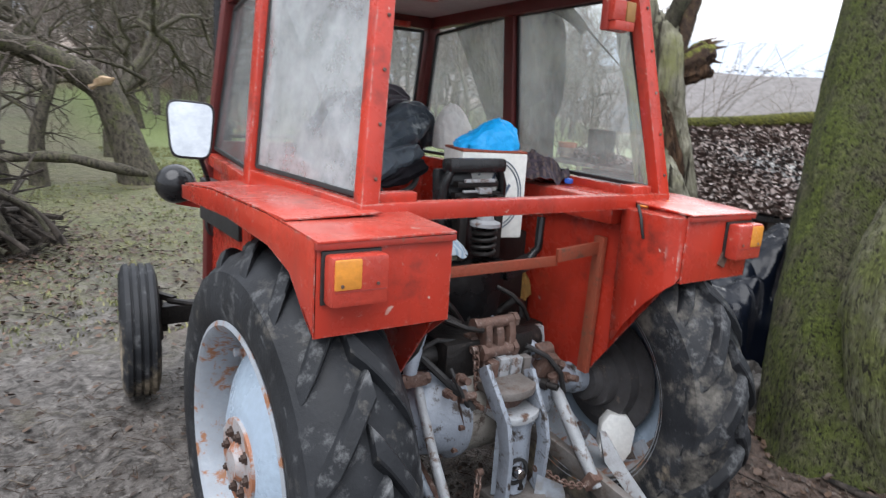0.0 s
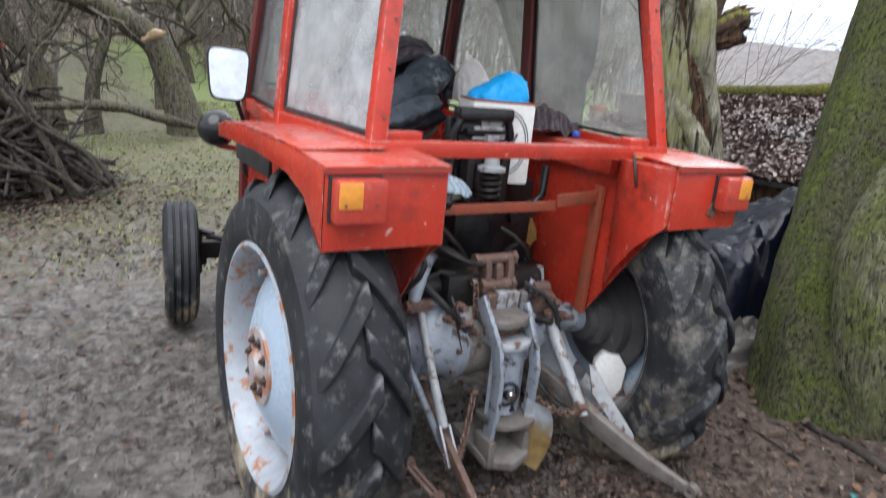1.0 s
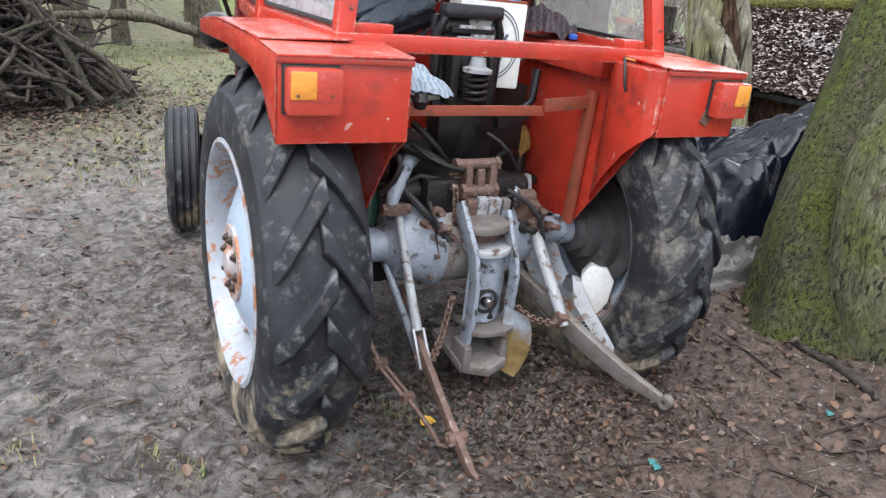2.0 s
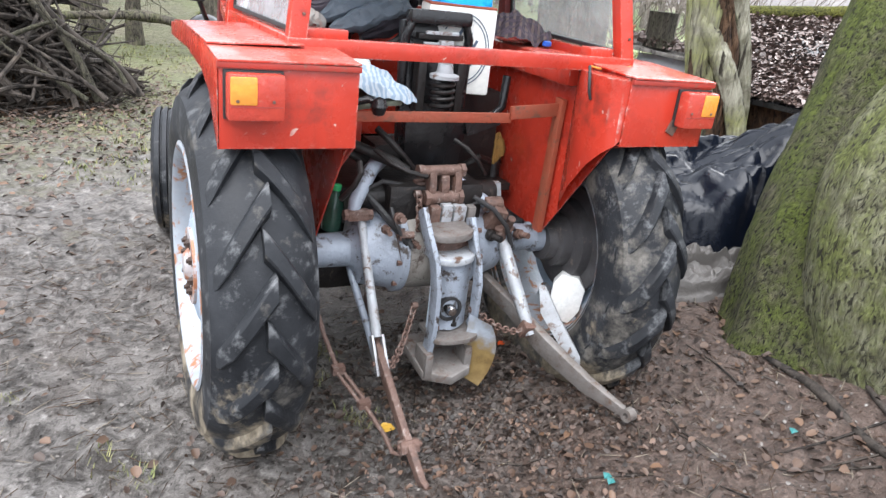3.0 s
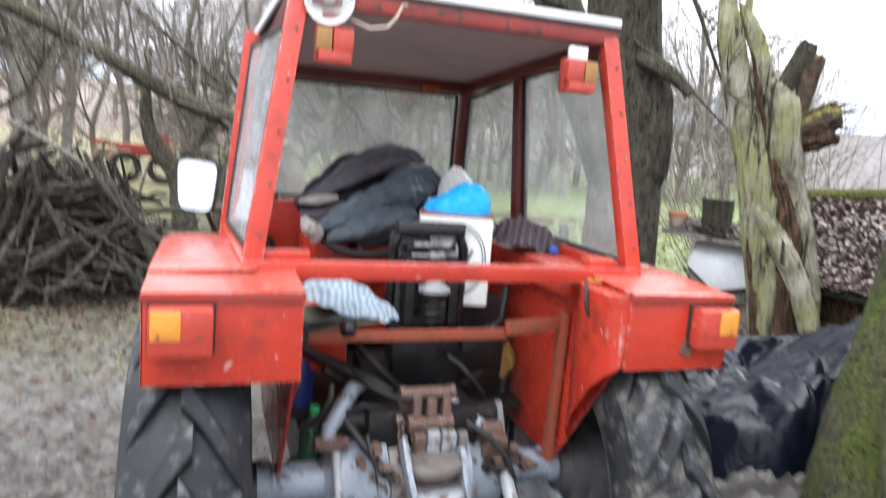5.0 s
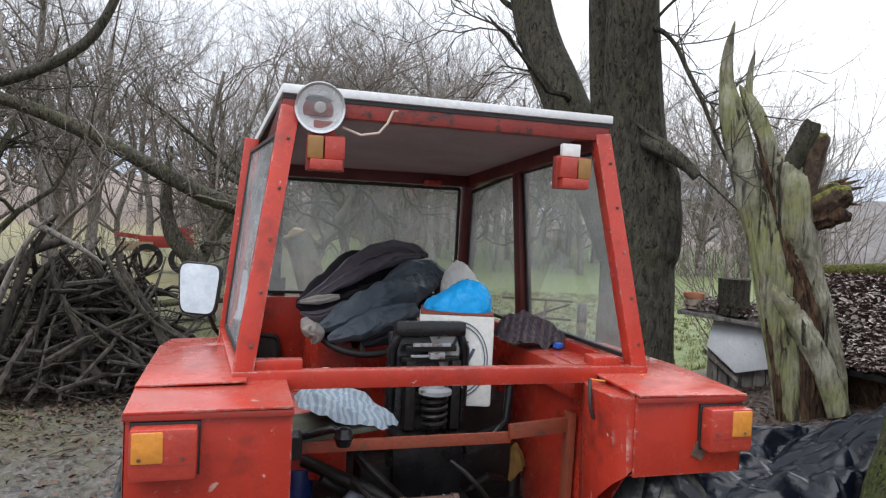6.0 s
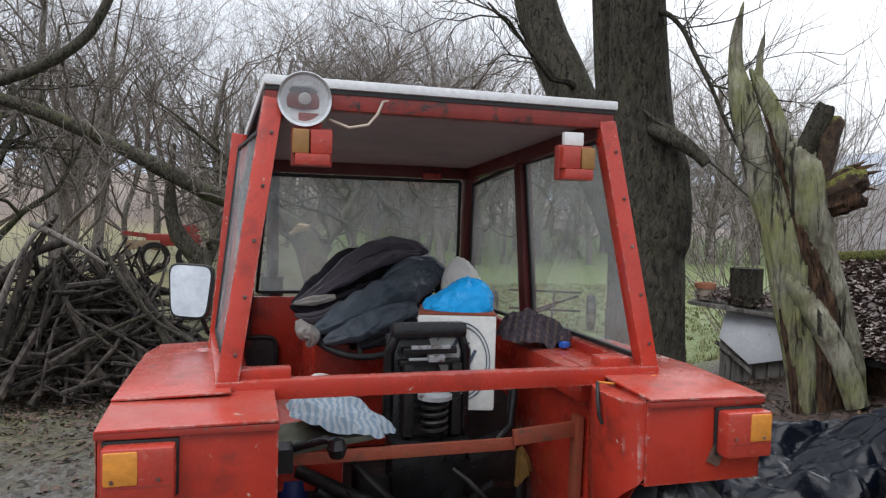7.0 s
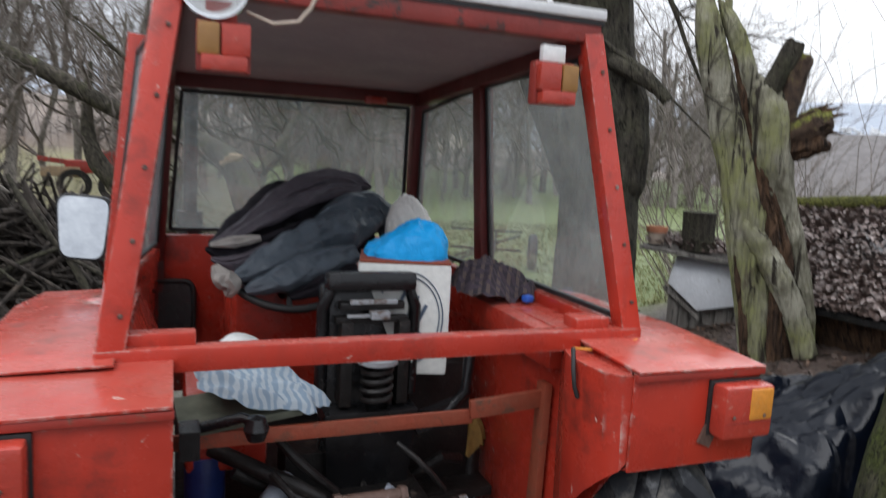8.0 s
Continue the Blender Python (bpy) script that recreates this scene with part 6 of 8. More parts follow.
pane(FLB + Vector((0.04, 0, 0.112)), FRB + Vector((-0.04, 0, 0.112)), FRT + Vector((-0.04, 0, -0.04)), FLT + Vector((0.04, 0, -0.04)), GLASS, "dusty windscreen", cab, 0.012)

# roof
rb0 = [(-0.468, 0.34, 2.098), (0.535, 0.34, 2.098), (0.56, 1.70, 2.02), (-0.535, 1.70, 2.02)]
b = Bag()
b.prism(rb0, (0, 0, 0.026))
roof = part("roof", b, ROOF_WHITE, cab, "weathered white sheet roof with a dark edge", bevel=0.006)
b = Bag()
b.prism([(-0.464, 0.346, 2.096), (0.531, 0.346, 2.096), (0.556, 1.69, 2.018), (-0.531, 1.69, 2.018)], (0, 0, -0.010))
part("roof_edge", b, BLACK_RUBBER, roof, "thin dark layer under the roof sheet")
b = Bag()
b.prism([(-0.43, 0.42, 2.062), (0.50, 0.42, 2.062), (0.49, 1.57, 2.0), (-0.44, 1.57, 2.0)], (0, 0, 0.006))
part("lining", b, ROOF_LINING, roof, "grey-brown ceiling board")

b = Bag()
b.box((0.30, 1.55, 1.955), (0.085, 0.03, 0.028))
part("marker_lamp", b, RED_LENS, cab, "small red lamp at the windscreen's top", bevel=0.005)
# round work lamp, and lamps on the upper corners
c = Vector((-0.366, 0.335, 2.064))
b = Bag()
b.lathe([(0.09, 0.001), (0.085, 0.03), (0.05, 0.055), (0.015, 0.068), (-0.004, 0.071), (-0.012, 0.068), (-0.010, 0.061)], c, (0.05, 1, 0.08), 40)
wl_ = part("work_lamp", b, CHROME, cab, "round chrome work lamp")
b = Bag()
b.lathe([(0.03, 0.001), (0.026, 0.02), (0.012, 0.045), (-0.006, 0.061)], c, (0.05, 1, 0.08), 32)
part("reflector", b, SILVER, wl_)
b = Bag()
b.lathe([(-0.018, 0.001), (-0.016, 0.03), (-0.010, 0.061)], c, (0.05, 1, 0.08), 32)
part("lens", b, GLASS_LENS, wl_, "ribbed clear lens")
b = Bag()
b.lathe([(-0.02, 0.001), (-0.019, 0.014), (-0.012, 0.017)], c, (0.05, 1, 0.08), 20)
part("lens_boss", b, ROOF_LINING, wl_)
b = Bag()
b.tube([(-0.30, 0.36, 2.02), (-0.25, 0.34, 2.0), (-0.20, 0.34, 2.01), (-0.175, 0.345, 2.04), (-0.16, 0.35, 2.075), (-0.145, 0.352, 2.078)], 0.004, 8)
part("cable", b, CREAM, wl_, "cream cable")


def roof_lamp(x, y, z, amber_side, base_material, base_label):
    b = Bag()
    b.box((x, y + 0.012, z), (0.105, 0.03, 0.10))
    t = part("upper_lamp", b, LAMP_BASE, cab, base_label, bevel=0.005)
    b = Bag()
    b.box((x + amber_side * 0.03, y - 0.014, z + 0.012), (0.042, 0.028, 0.062))
    part("amber_lens", b, AMBER_DULL, t, bevel=0.005)
    b = Bag()
    b.box((x - amber_side * 0.022, y - 0.014, z + 0.012), (0.056, 0.028, 0.062))
    part("red_lens", b, RED_LENS, t, bevel=0.005)
    b = Bag()
    b.box((x, y - 0.018, z - 0.034), (0.088, 0.03, 0.03))
    part("lower_lens", b, RED_LENS, t, bevel=0.004)
    b = Bag()
    b.box((x - 0.005, y + 0.006, z + 0.068), (0.06, 0.02, 0.038))
    part("mount", b, base_material, t, bevel=0.003)


roof_lamp(0.398, 0.335, 1.938, 1, PLASTIC_WHITE, "red and amber lamp on a white bracket")
roof_lamp(-0.345, 0.345, 1.945, -1, RED_DULL, "red and amber lamp below the work lamp")

# mirror
mc = Vector((-0.700, 1.312, 1.467))
face = Vector((0.05, -1, 0.02)).normalized()
mb = Bag()
tilt = Euler((radians(-7), radians(3), radians(-13))).to_matrix()


def mirror_shape(w, h, back, deep):
    """A rounded outline, wider at the top, given a thickness."""
    pts = []
    for k in range(40):
        a = 2 * math.pi * k / 40
        cx_, cz_ = math.cos(a), math.sin(a)
        px_ = math.copysign(abs(cx_) ** 0.36, cx_) * w / 2
        pz_ = math.copysign(abs(cz_) ** 0.36, cz_) * h / 2
        pts.append(mc + tilt @ Vector((px_ * (1 + 0.22 * pz_ / h) - 0.04 * pz_, back, pz_)))
    return pts


mb.prism(mirror_shape(0.158, 0.208, -0.014, 0), tilt @ Vector((0, 0.034, 0)))
mir = part("wing_mirror", mb, BLACK_STEEL, cab, "tall rounded wing mirror in a black frame", bevel=0.004)
mb = Bag()
mb.prism(mirror_shape(0.142, 0.192, -0.018, 0), tilt @ Vector((0, 0.003, 0)))
part("mirror_glass", mb, MIRROR, mir, "silvered mirror glass")
mb = Bag()
mb.tube([mc + Vector((0.03, 0.012, -0.08)), mc + Vector((0.06, 0.02, -0.16)), (-0.60, 1.42, 1.24), (-0.50, 1.6, 1.20)], 0.009, 8)
part("mirror_arm", mb, BLACK_STEEL, mir)

# seat suspension unit
seat = tractor
b = Bag()
b.box((0.04, 0.600, 1.16), (0.245, 0.045, 0.50), (-6, 0, 0))
st = part("seat_frame", b, BLACK_STEEL, seat, "bare black seat suspension frame", bevel=0.012)
b = Bag()
b.tube([(-0.083, 0.575, 1.12), (-0.083, 0.565, 1.36), (-0.060, 0.56, 1.415), (0.04, 0.56, 1.425), (0.138, 0.56, 1.415), (0.16, 0.565, 1.36), (0.16, 0.575, 1.12)], 0.017, 12)
part("seat_hoop", b, BLACK_STEEL, st, "black tubular hoop")
b = Bag()
b.box((0.04, 0.555, 1.365), (0.17, 0.03, 0.02)).box((0.04, 0.552, 1.33), (0.19, 0.03, 0.016)).box((-0.03, 0.54, 1.22), (0.03, 0.05, 0.22)).box((0.12, 0.54, 1.22), (0.03, 0.05, 0.22))
part("slide", b, DARK_GREASE, st, "greasy slide rails", bevel=0.003)
b = Bag()
pts = []
for k in range(81):
    a = 2 * math.pi * 4.5 * k / 80
    pts.append((0.045 + 0.036 * math.cos(a), 0.495 + 0.036 * math.sin(a), 1.125 + 0.105 * k / 80))
b.tube(pts, 0.0075, 7)
part("spring", b, DARK_GREASE, st, "rusty coil spring")
b = Bag()
b.lathe([(0, 0.001), (0, 0.052), (0.012, 0.052), (0.02, 0.03), (0.05, 0.026), (0.05, 0.001)], (0.045, 0.495, 1.232), (0, 0, 1), 24)
part("spring_cup", b, PALE_IRON, st, "pale spring cup")
b = Bag()
b.prism([(-0.085, 0.50, 1.10), (0.165, 0.50, 1.10), (0.145, 0.53, 0.82), (-0.065, 0.53, 0.82)], (0, 0.10, 0))
part("pedestal", b, BLACK_STEEL, st, "black pedestal box", bevel=0.01)
b = Bag()
b.tube([(0.17, 0.52, 1.06), (0.25, 0.50, 1.09), (0.29, 0.49, 1.14), (0.30, 0.50, 1.25)], 0.016, 10).box((0.22, 0.505, 1.075), (0.14, 0.03, 0.05), (0, -18, 0))
part("lever", b, BLACK_STEEL, st, "bent black lever", bevel=0.0)

b = Bag()
b.box((0.04, 0.535, 1.378), (0.125, 0.012, 0.012)).box((0.055, 0.53, 1.345), (0.05, 0.03, 0.02)).box((0.0, 0.53, 1.343), (0.06, 0.012, 0.008))
part("worn_edge", b, PALE_IRON, st, "rubbed pale edges of the slide", bevel=0.003)
b = Bag()
b.box((0.04, 0.57, 1.425), (0.235, 0.06, 0.05), (-6, 0, 0))
part("top_pad", b, BLACK_STEEL, st, "scuffed black top of the frame", bevel=0.014)
# dash, fuel tank and steering wheel
b = Bag()
b.box((0.0, 1.45, 1.10), (0.5, 0.5, 0.5))
dash = part("dash_console", b, RED, cab, "red console", bevel=0.04)
b = Bag()
b.tube([(-0.09, 1.32, 1.15), (-0.09, 1.095, 1.38)], 0.02, 12)
part("steering_column", b, BLACK_STEEL, dash)
b = Bag()
wc, wn_ = Vector((-0.09, 1.085, 1.385)), Vector((0, -0.55, 0.83)).normalized()
su = Vector((1, 0, 0))
sv = wn_.cross(su)
b.tube([wc + (su * math.cos(a) + sv * math.sin(a)) * 0.2 for a in (2 * math.pi * k / 40 for k in range(41))], 0.012, 10)
for k in range(3):
    a = 2.1 * k + 0.4
    b.tube([wc, wc + (su * math.cos(a) + sv * math.sin(a)) * 0.2], 0.009, 8)
part("steering_wheel", b, BLACK_RUBBER, dash, "black steering wheel")
b = Bag()
b.box((-0.31, 0.80, 1.04), (0.20, 0.44, 0.20))
part("side_console", b, RED, cab, "red ledge in the cab", bevel=0.02)
b = Bag()
b.box((0.49, 0.66, 1.30), (0.17, 0.78, 0.09))
part("side_console", b, RED, cab, "red ledge in the cab", bevel=0.02)
b = Bag()
b.box((0, 0.95, 0.80), (0.86, 0.75, 0.03)).box((0.25, 0.78, 0.985), (0.26, 0.24, 0.355))
part("cab_floor", b, DARK_GREASE, cab, bevel=0.004)

# slanting brace bars between the mudguards
b = Bag()
b.beam((-0.436, 0.345, 1.128), (0.245, 0.345, 1.130), 0.012, 0.034)
part("brace_bar", b, RUST_RED, tractor, "rust-red flat brace bar", bevel=0.002)
b = Bag()
b.beam((0.235, 0.335, 1.150), (0.445, 0.338, 1.165), 0.014, 0.045)
part("brace_bar", b, RUST_RED, tractor, "short rust-red brace", bevel=0.002)
b = Bag()
b.beam((0.437, 0.335, 1.205), (0.432, 0.345, 0.70), 0.045, 0.02, (1, 0, 0))
part("stiffener", b, RUST_RED, right_guard, "rusty upright stiffener", bevel=0.002)
b = Bag()
b.tube([(0.60, 0.20, 1.345), (0.55, 0.18, 1.338), (0.46, 0.17, 1.335), (0.40, 0.16, 1.345)], 0.0035, 7)
part("orange_wire", b, AMBER, tractor, "orange wire")
b = Bag()
b.tube([(0.40, 0.16, 1.345), (0.385, 0.13, 1.31), (0.385, 0.12, 1.27), (0.395, 0.12, 1.245)], 0.005, 8)
part("black_hose", b, BLACK_RUBBER, tractor)

# rear axle and hydraulic housing
b = Bag()
ay_, az_ = AXLE_Y + 0.02, AXLE_Z + 0.012
b.lathe([(-0.52, 0.001), (-0.52, 0.075), (-0.46, 0.075), (-0.45, 0.058), (-0.30, 0.062), (-0.285, 0.075), (-0.27, 0.125), (-0.16, 0.148), (-0.145, 0.165), (-0.12, 0.165), (-0.118, 0.14), (0.118, 0.14), (0.12, 0.165), (0.145, 0.165), (0.16, 0.148), (0.27, 0.115), (0.285, 0.075), (0.30, 0.062), (0.45, 0.050), (0.46, 0.062), (0.53, 0.062), (0.53, 0.001)], (0, ay_, az_), (1, 0, 0), 40)
axle = part("rear_axle_housing", b, GREY_IRON, tractor, "grey rear axle housing, paint flaking")
for s in (-1, 1):
    for k in range(10):
        a = 2 * math.pi * k / 10
        b = Bag()
        b.lathe([(-0.012, 0.010), (0.012, 0.010), (0.012, 0.0005)], (s * 0.152, ay_ + 0.153 * math.cos(a), az_ + 0.153 * math.sin(a)), (s, 0, 0), 6)
        part("bolt", b, RUST, axle)
b = Bag()
b.lathe([(0.50, 0.001), (0.50, 0.075), (0.535, 0.08), (0.54, 0.105), (0.585, 0.11), (0.59, 0.165), (0.63, 0.17), (0.635, 0.225), (0.645, 0.23), (0.65, 0.001)], (0, AXLE_Y, AXLE_Z), (1, 0, 0), 40)
part("brake_drum", b, worn("dark_drum_iron", (0.085, 0.083, 0.088), (0.035, 0.030, 0.028), (0.15, 0.12, 0.105), 9, 0.45, 0.1), tractor, "grey drum inside the wheel")
b = Bag()
b.lathe([(-0.112, 0.10), (-0.112, 0.150), (-0.06, 0.156), (0.06, 0.156), (0.112, 0.150), (0.112, 0.10)], (0, ay_, az_), (1, 0, 0), 40)
part("centre_casing", b, worn("greasy_cream_casing", (0.30, 0.285, 0.26), (0.17, 0.15, 0.13), (0.06, 0.042, 0.034), 7, 0.45, 0.0, (0.54, 0.63), 0.35), axle, "dirty cream centre casing")
b = Bag()
b.box((0, 1.05, 0.47), (0.62, 0.75, 0.22)).box((-0.30, 0.62, 0.52), (0.16, 0.20, 0.16)).box((0.30, 0.75, 0.45), (0.2, 0.3, 0.16))
part("belly_casing", b, DARK_GREASE, tractor, "greasy underside of the gearbox", bevel=0.03)
b = Bag()
b.lathe([(-0.50, 0.001), (-0.50, 0.09), (-0.53, 0.10), (-0.54, 0.17), (-0.62, 0.175), (-0.625, 0.001)], (0, AXLE_Y, AXLE_Z), (1, 0, 0), 40)
part("brake_drum", b, DARK_GREASE, tractor)
b = Bag()
b.box((0.0, 0.52, 0.82), (0.36, 0.34, 0.14)).tube([(-0.27, 0.44, 0.83), (0.27, 0.44, 0.83)], 0.045, 16)
lift = part("hydraulic_lift", b, DARK_GREASE, tractor, "greasy hydraulic lift cover", bevel=0.015)
def strap(path, sizes):
    """A bar along a path; its section lies in x and y, or across a flat run. sizes: width and depth at each point."""
    b = Bag()
    pts, rows = [Vector(q) for q in path], []
    for i, (q, (w, d)) in enumerate(zip(pts, sizes)):
        along = (pts[min(i + 1, len(pts) - 1)] - pts[max(i - 1, 0)]).normalized()
        side = (Vector((1, 0, 0)) - along * along.x).normalized()
        up = side.cross(along)
        rows += [q + side * (i_ * w / 2) + up * (j_ * d / 2) for i_, j_ in ((-1, -1), (1, -1), (1, 1), (-1, 1))]
    m = len(pts)
    return b.add(rows, [(4 * k + j, 4 * k + (j + 1) % 4, 4 * k + 4 + (j + 1) % 4, 4 * k + 4 + j) for k in range(m - 1) for j in range(4)] + [(3, 2, 1, 0), (4 * m - 4, 4 * m - 3, 4 * m - 2, 4 * m - 1)])


part("lift_arm", Bag().tube([(-0.17, 0.50, 0.94), (-0.219, 0.45, 0.919), (-0.292, 0.38, 0.829), (-0.30, 0.37, 0.80)], [0.030, 0.026, 0.024, 0.020], 12), GREY_IRON, lift, "worn lift arm")
part("lift_arm", Bag().tube([(0.06, 0.45, 0.905), (0.107, 0.42, 0.877), (0.198, 0.36, 0.816), (0.22, 0.35, 0.80)], [0.026, 0.025, 0.024, 0.026], 12), GREY_IRON, lift, "worn lift arm")
# top-link bracket: two pins through three worn lugs
br = part("top_link_bracket", Bag().box((-0.005, 0.385, 0.83), (0.15, 0.05, 0.14)), RUST, tractor, "rust-brown top link bracket", bevel=0.012)
for x, z0, z1, w in ((-0.050, 0.80, 0.955, 0.026), (-0.004, 0.83, 0.94, 0.030), (0.046, 0.80, 0.955, 0.026)):
    b = Bag()
    b.prism([(x, 0.375, z0), (x, 0.322, z0), (x, 0.318, z1 - 0.05), (x, 0.326, z1 - 0.012), (x, 0.345, z1), (x, 0.366, z1 - 0.012), (x, 0.378, z1 - 0.05)], (w, 0, 0))
    part("lug", b, RUST, br, bevel=0.004)
for a, c, r_ in (((-0.082, 0.345, 0.944), (0.078, 0.345, 0.946), 0.019), ((-0.055, 0.332, 0.853), (0.072, 0.332, 0.853), 0.022)):
    b = Bag()
    b.tube([a, c], r_, 14).tube([Vector(a) - Vector((0.008, 0, 0)), Vector(a) + Vector((0.010, 0, 0))], r_ * 1.3, 6).tube([Vector(c) - Vector((0.010, 0, 0)), Vector(c) + Vector((0.008, 0, 0))], r_ * 1.3, 6)
    part("pin", b, RUST, br, "rusty bracket pin")
for x, w, z, mat in ((-0.028, 0.036, 0.79, RUST), (0.016, 0.040, 0.795, PALE_IRON), (0.066, 0.046, 0.79, PALE_IRON), (0.112, 0.030, 0.785, DIRTY_STEEL)):
    b = Bag()
    b.box((x, 0.312, z), (w, 0.034, 0.082), (6, 0, 0))
    part("pad", b, mat, br, "worn metal pad", bevel=0.005)
# hitch frame
hitch = part("hitch_frame", strap([(-0.092, 0.27, 0.835), (-0.087, 0.21, 0.75), (-0.072, 0.175, 0.681), (-0.060, 0.165, 0.585), (-0.052, 0.175, 0.436), (-0.058, 0.20, 0.27)], [(0.018, 0.05), (0.018, 0.055), (0.018, 0.055), (0.018, 0.052), (0.018, 0.050), (0.020, 0.05)]), GREY_IRON, tractor, "grey steel hitch frame", bevel=0.003)
part("side_bar", strap([(0.090, 0.26, 0.80), (0.092, 0.23, 0.728), (0.098, 0.19, 0.658), (0.104, 0.175, 0.586), (0.112, 0.19, 0.43), (0.112, 0.21, 0.40)], [(0.016, 0.045), (0.016, 0.05), (0.016, 0.05), (0.016, 0.048), (0.016, 0.045), (0.016, 0.04)]), GREY_IRON, hitch, bevel=0.003)


def half_disc(cx, z, y0, r, th, deep, sag=0.0):
    """A plate with a rounded front, dished by sag."""
    b = Bag()
    n = 16
    rim = [Vector((cx + r * math.cos(math.pi + math.pi * k / n), y0 + 0.42 * r * math.sin(math.pi + math.pi * k / n), z - sag * math.sin(math.pi * k / n))) for k in range(n + 1)]
    return b.prism([Vector((cx - r, y0 + deep, z))] + rim + [Vector((cx + r, y0 + deep, z))], (0, 0, th))


part("cup", half_disc(0.000, 0.748, 0.225, 0.086, 0.026, 0.08, 0.012), DIRTY_STEEL, hitch, "curved worn plate", bevel=0.004)
part("cup", half_disc(0.012, 0.668, 0.205, 0.080, 0.022, 0.08, 0.010), PALE_IRON, hitch, "curved plate", bevel=0.004)
part("cup_back", Bag().grid(lambda u, v: (-0.07 + 0.16 * u, 0.27 - 0.03 * math.sin(math.pi * u), 0.675 + 0.08 * v), 10, 3), RUST, hitch, "rusty back of the cup", smooth=70)
part("hitch_plate", half_disc(0.034, 0.376, 0.165, 0.088, 0.018, 0.12), DIRTY_STEEL, hitch, "half-round hitch plate with a pin hole", bevel=0.003)
b = Bag()
b.grid(lambda u, v: (-0.050 + 0.152 * u, 0.235 - 0.04 * math.sin(math.pi * u), 0.40 + 0.275 * v), 14, 4)
part("guard_plate", b, GREY_IRON, hitch, "pale curved guard plate", smooth=70)
b = Bag()
b.lathe([(0.03, 0.001), (0.03, 0.046), (-0.012, 0.046), (-0.012, 0.036), (0.012, 0.033), (0.012, 0.001)], (0.014, 0.20, 0.487), (0, 1, 0), 28)
part("shaft_collar", b, BLACK_RUBBER, hitch, "black round collar")
b = Bag()
b.lathe([(0.05, 0.020), (-0.026, 0.020), (-0.034, 0.015), (-0.036, 0.0005)], (0.014, 0.20, 0.487), (0, 1, 0), 20)
part("power_shaft", b, CHROME, hitch, "shiny power shaft end")
b = Bag()
b.prism([(-0.085, 0.15, 0.235), (0.02, 0.12, 0.215), (0.10, 0.14, 0.235), (0.115, 0.36, 0.26), (-0.10, 0.36, 0.275)], (0, 0, 0.035))
b.box((-0.066, 0.19, 0.29), (0.03, 0.10, 0.10)).box((0.095, 0.20, 0.30), (0.03, 0.09, 0.08))
part("drawbar", b, DIRTY_STEEL, tractor, "worn steel drawbar foot", bevel=0.008)


def flap_mat():
    """Grey sheet, its lower end steeped in ochre mud."""
    m, n, l, b = shade("muddy_yellow_sheet")
    v = coords(n, l)
    k = noise_at(n, l, v, 14, 7, 0.65)
    z = n.new("ShaderNodeSeparateXYZ")
    l.new(v, z.inputs[0])
    s = n.new("ShaderNodeMath")
    s.operation = 'MULTIPLY_ADD'
    l.new(z.outputs[2], s.inputs[0])
    s.inputs[1].default_value = -3.0
    l.new(k, s.inputs[2])
    c = blend(n, l, ramp(n, l, k, 0.35, 0.65), (0.30, 0.33, 0.37), (0.20, 0.22, 0.25))
    l.new(blend(n, l, ramp(n, l, s.outputs[0], -0.80, -0.42), c, blend(n, l, ramp(n, l, k, 0.4, 0.6), (0.10, 0.062, 0.022), (0.185, 0.125, 0.048))), b.inputs["Base Color"])
    b.inputs["Roughness"].default_value = 0.4
    return m


b = Bag()
b.grid(lambda u, v: (0.085 + (0.03 + 0.075 * math.sin(math.pi * (0.12 + 0.80 * v)) ** 0.7) * u, 0.17 - 0.05 * u + 0.02 * v, 0.47 - 0.26 * v - 0.03 * u), 8, 14)
part("mud_flap", b, flap_mat(), tractor, "bent sheet smeared with yellow mud", smooth=70)
# lower links and lift rods
arm = part("lower_link", strap([(0.20, 0.46, 0.545), (0.22, 0.42, 0.523), (0.306, 0.24, 0.434), (0.356, 0.08, 0.362), (0.40, -0.02, 0.32), (0.436, -0.10, 0.288), (0.50, -0.24, 0.255)], [(0.030, 0.055), (0.032, 0.060), (0.034, 0.066), (0.036, 0.082), (0.034, 0.076), (0.032, 0.066), (0.024, 0.036)]), DIRTY_STEEL, tractor, "worn steel lower link arm", bevel=0.008)
b = Bag()
b.lathe([(-0.016, 0.010), (-0.016, 0.024), (0.016, 0.024), (0.016, 0.010), (-0.016, 0.010)], (0.508, -0.256, 0.252), (1, 0.2, 0), 20)
part("link_eye", b, DIRTY_STEEL, arm, "worn eye at the end of the link")
b = Bag()
b.prism([(0.352, 0.16, 0.557), (0.378, 0.15, 0.552), (0.433, 0.08, 0.425), (0.478, 0.0, 0.325), (0.480, 0.0, 0.296), (0.415, 0.05, 0.351), (0.358, 0.13, 0.46)], (0.012, 0.02, 0))
part("side_plate", b, PALE_IRON, arm, "pale twisted side plate", bevel=0.004)
b = Bag()
b.tube([(0.262, 0.315, 0.69), (0.272, 0.30, 0.657), (0.298, 0.20, 0.506), (0.324, 0.12, 0.382)], [0.014, 0.023, 0.024, 0.020], 14)
rod = part("lift_rod", b, PALE_IRON, tractor, "grey lift rod with screw box")
b = Bag()
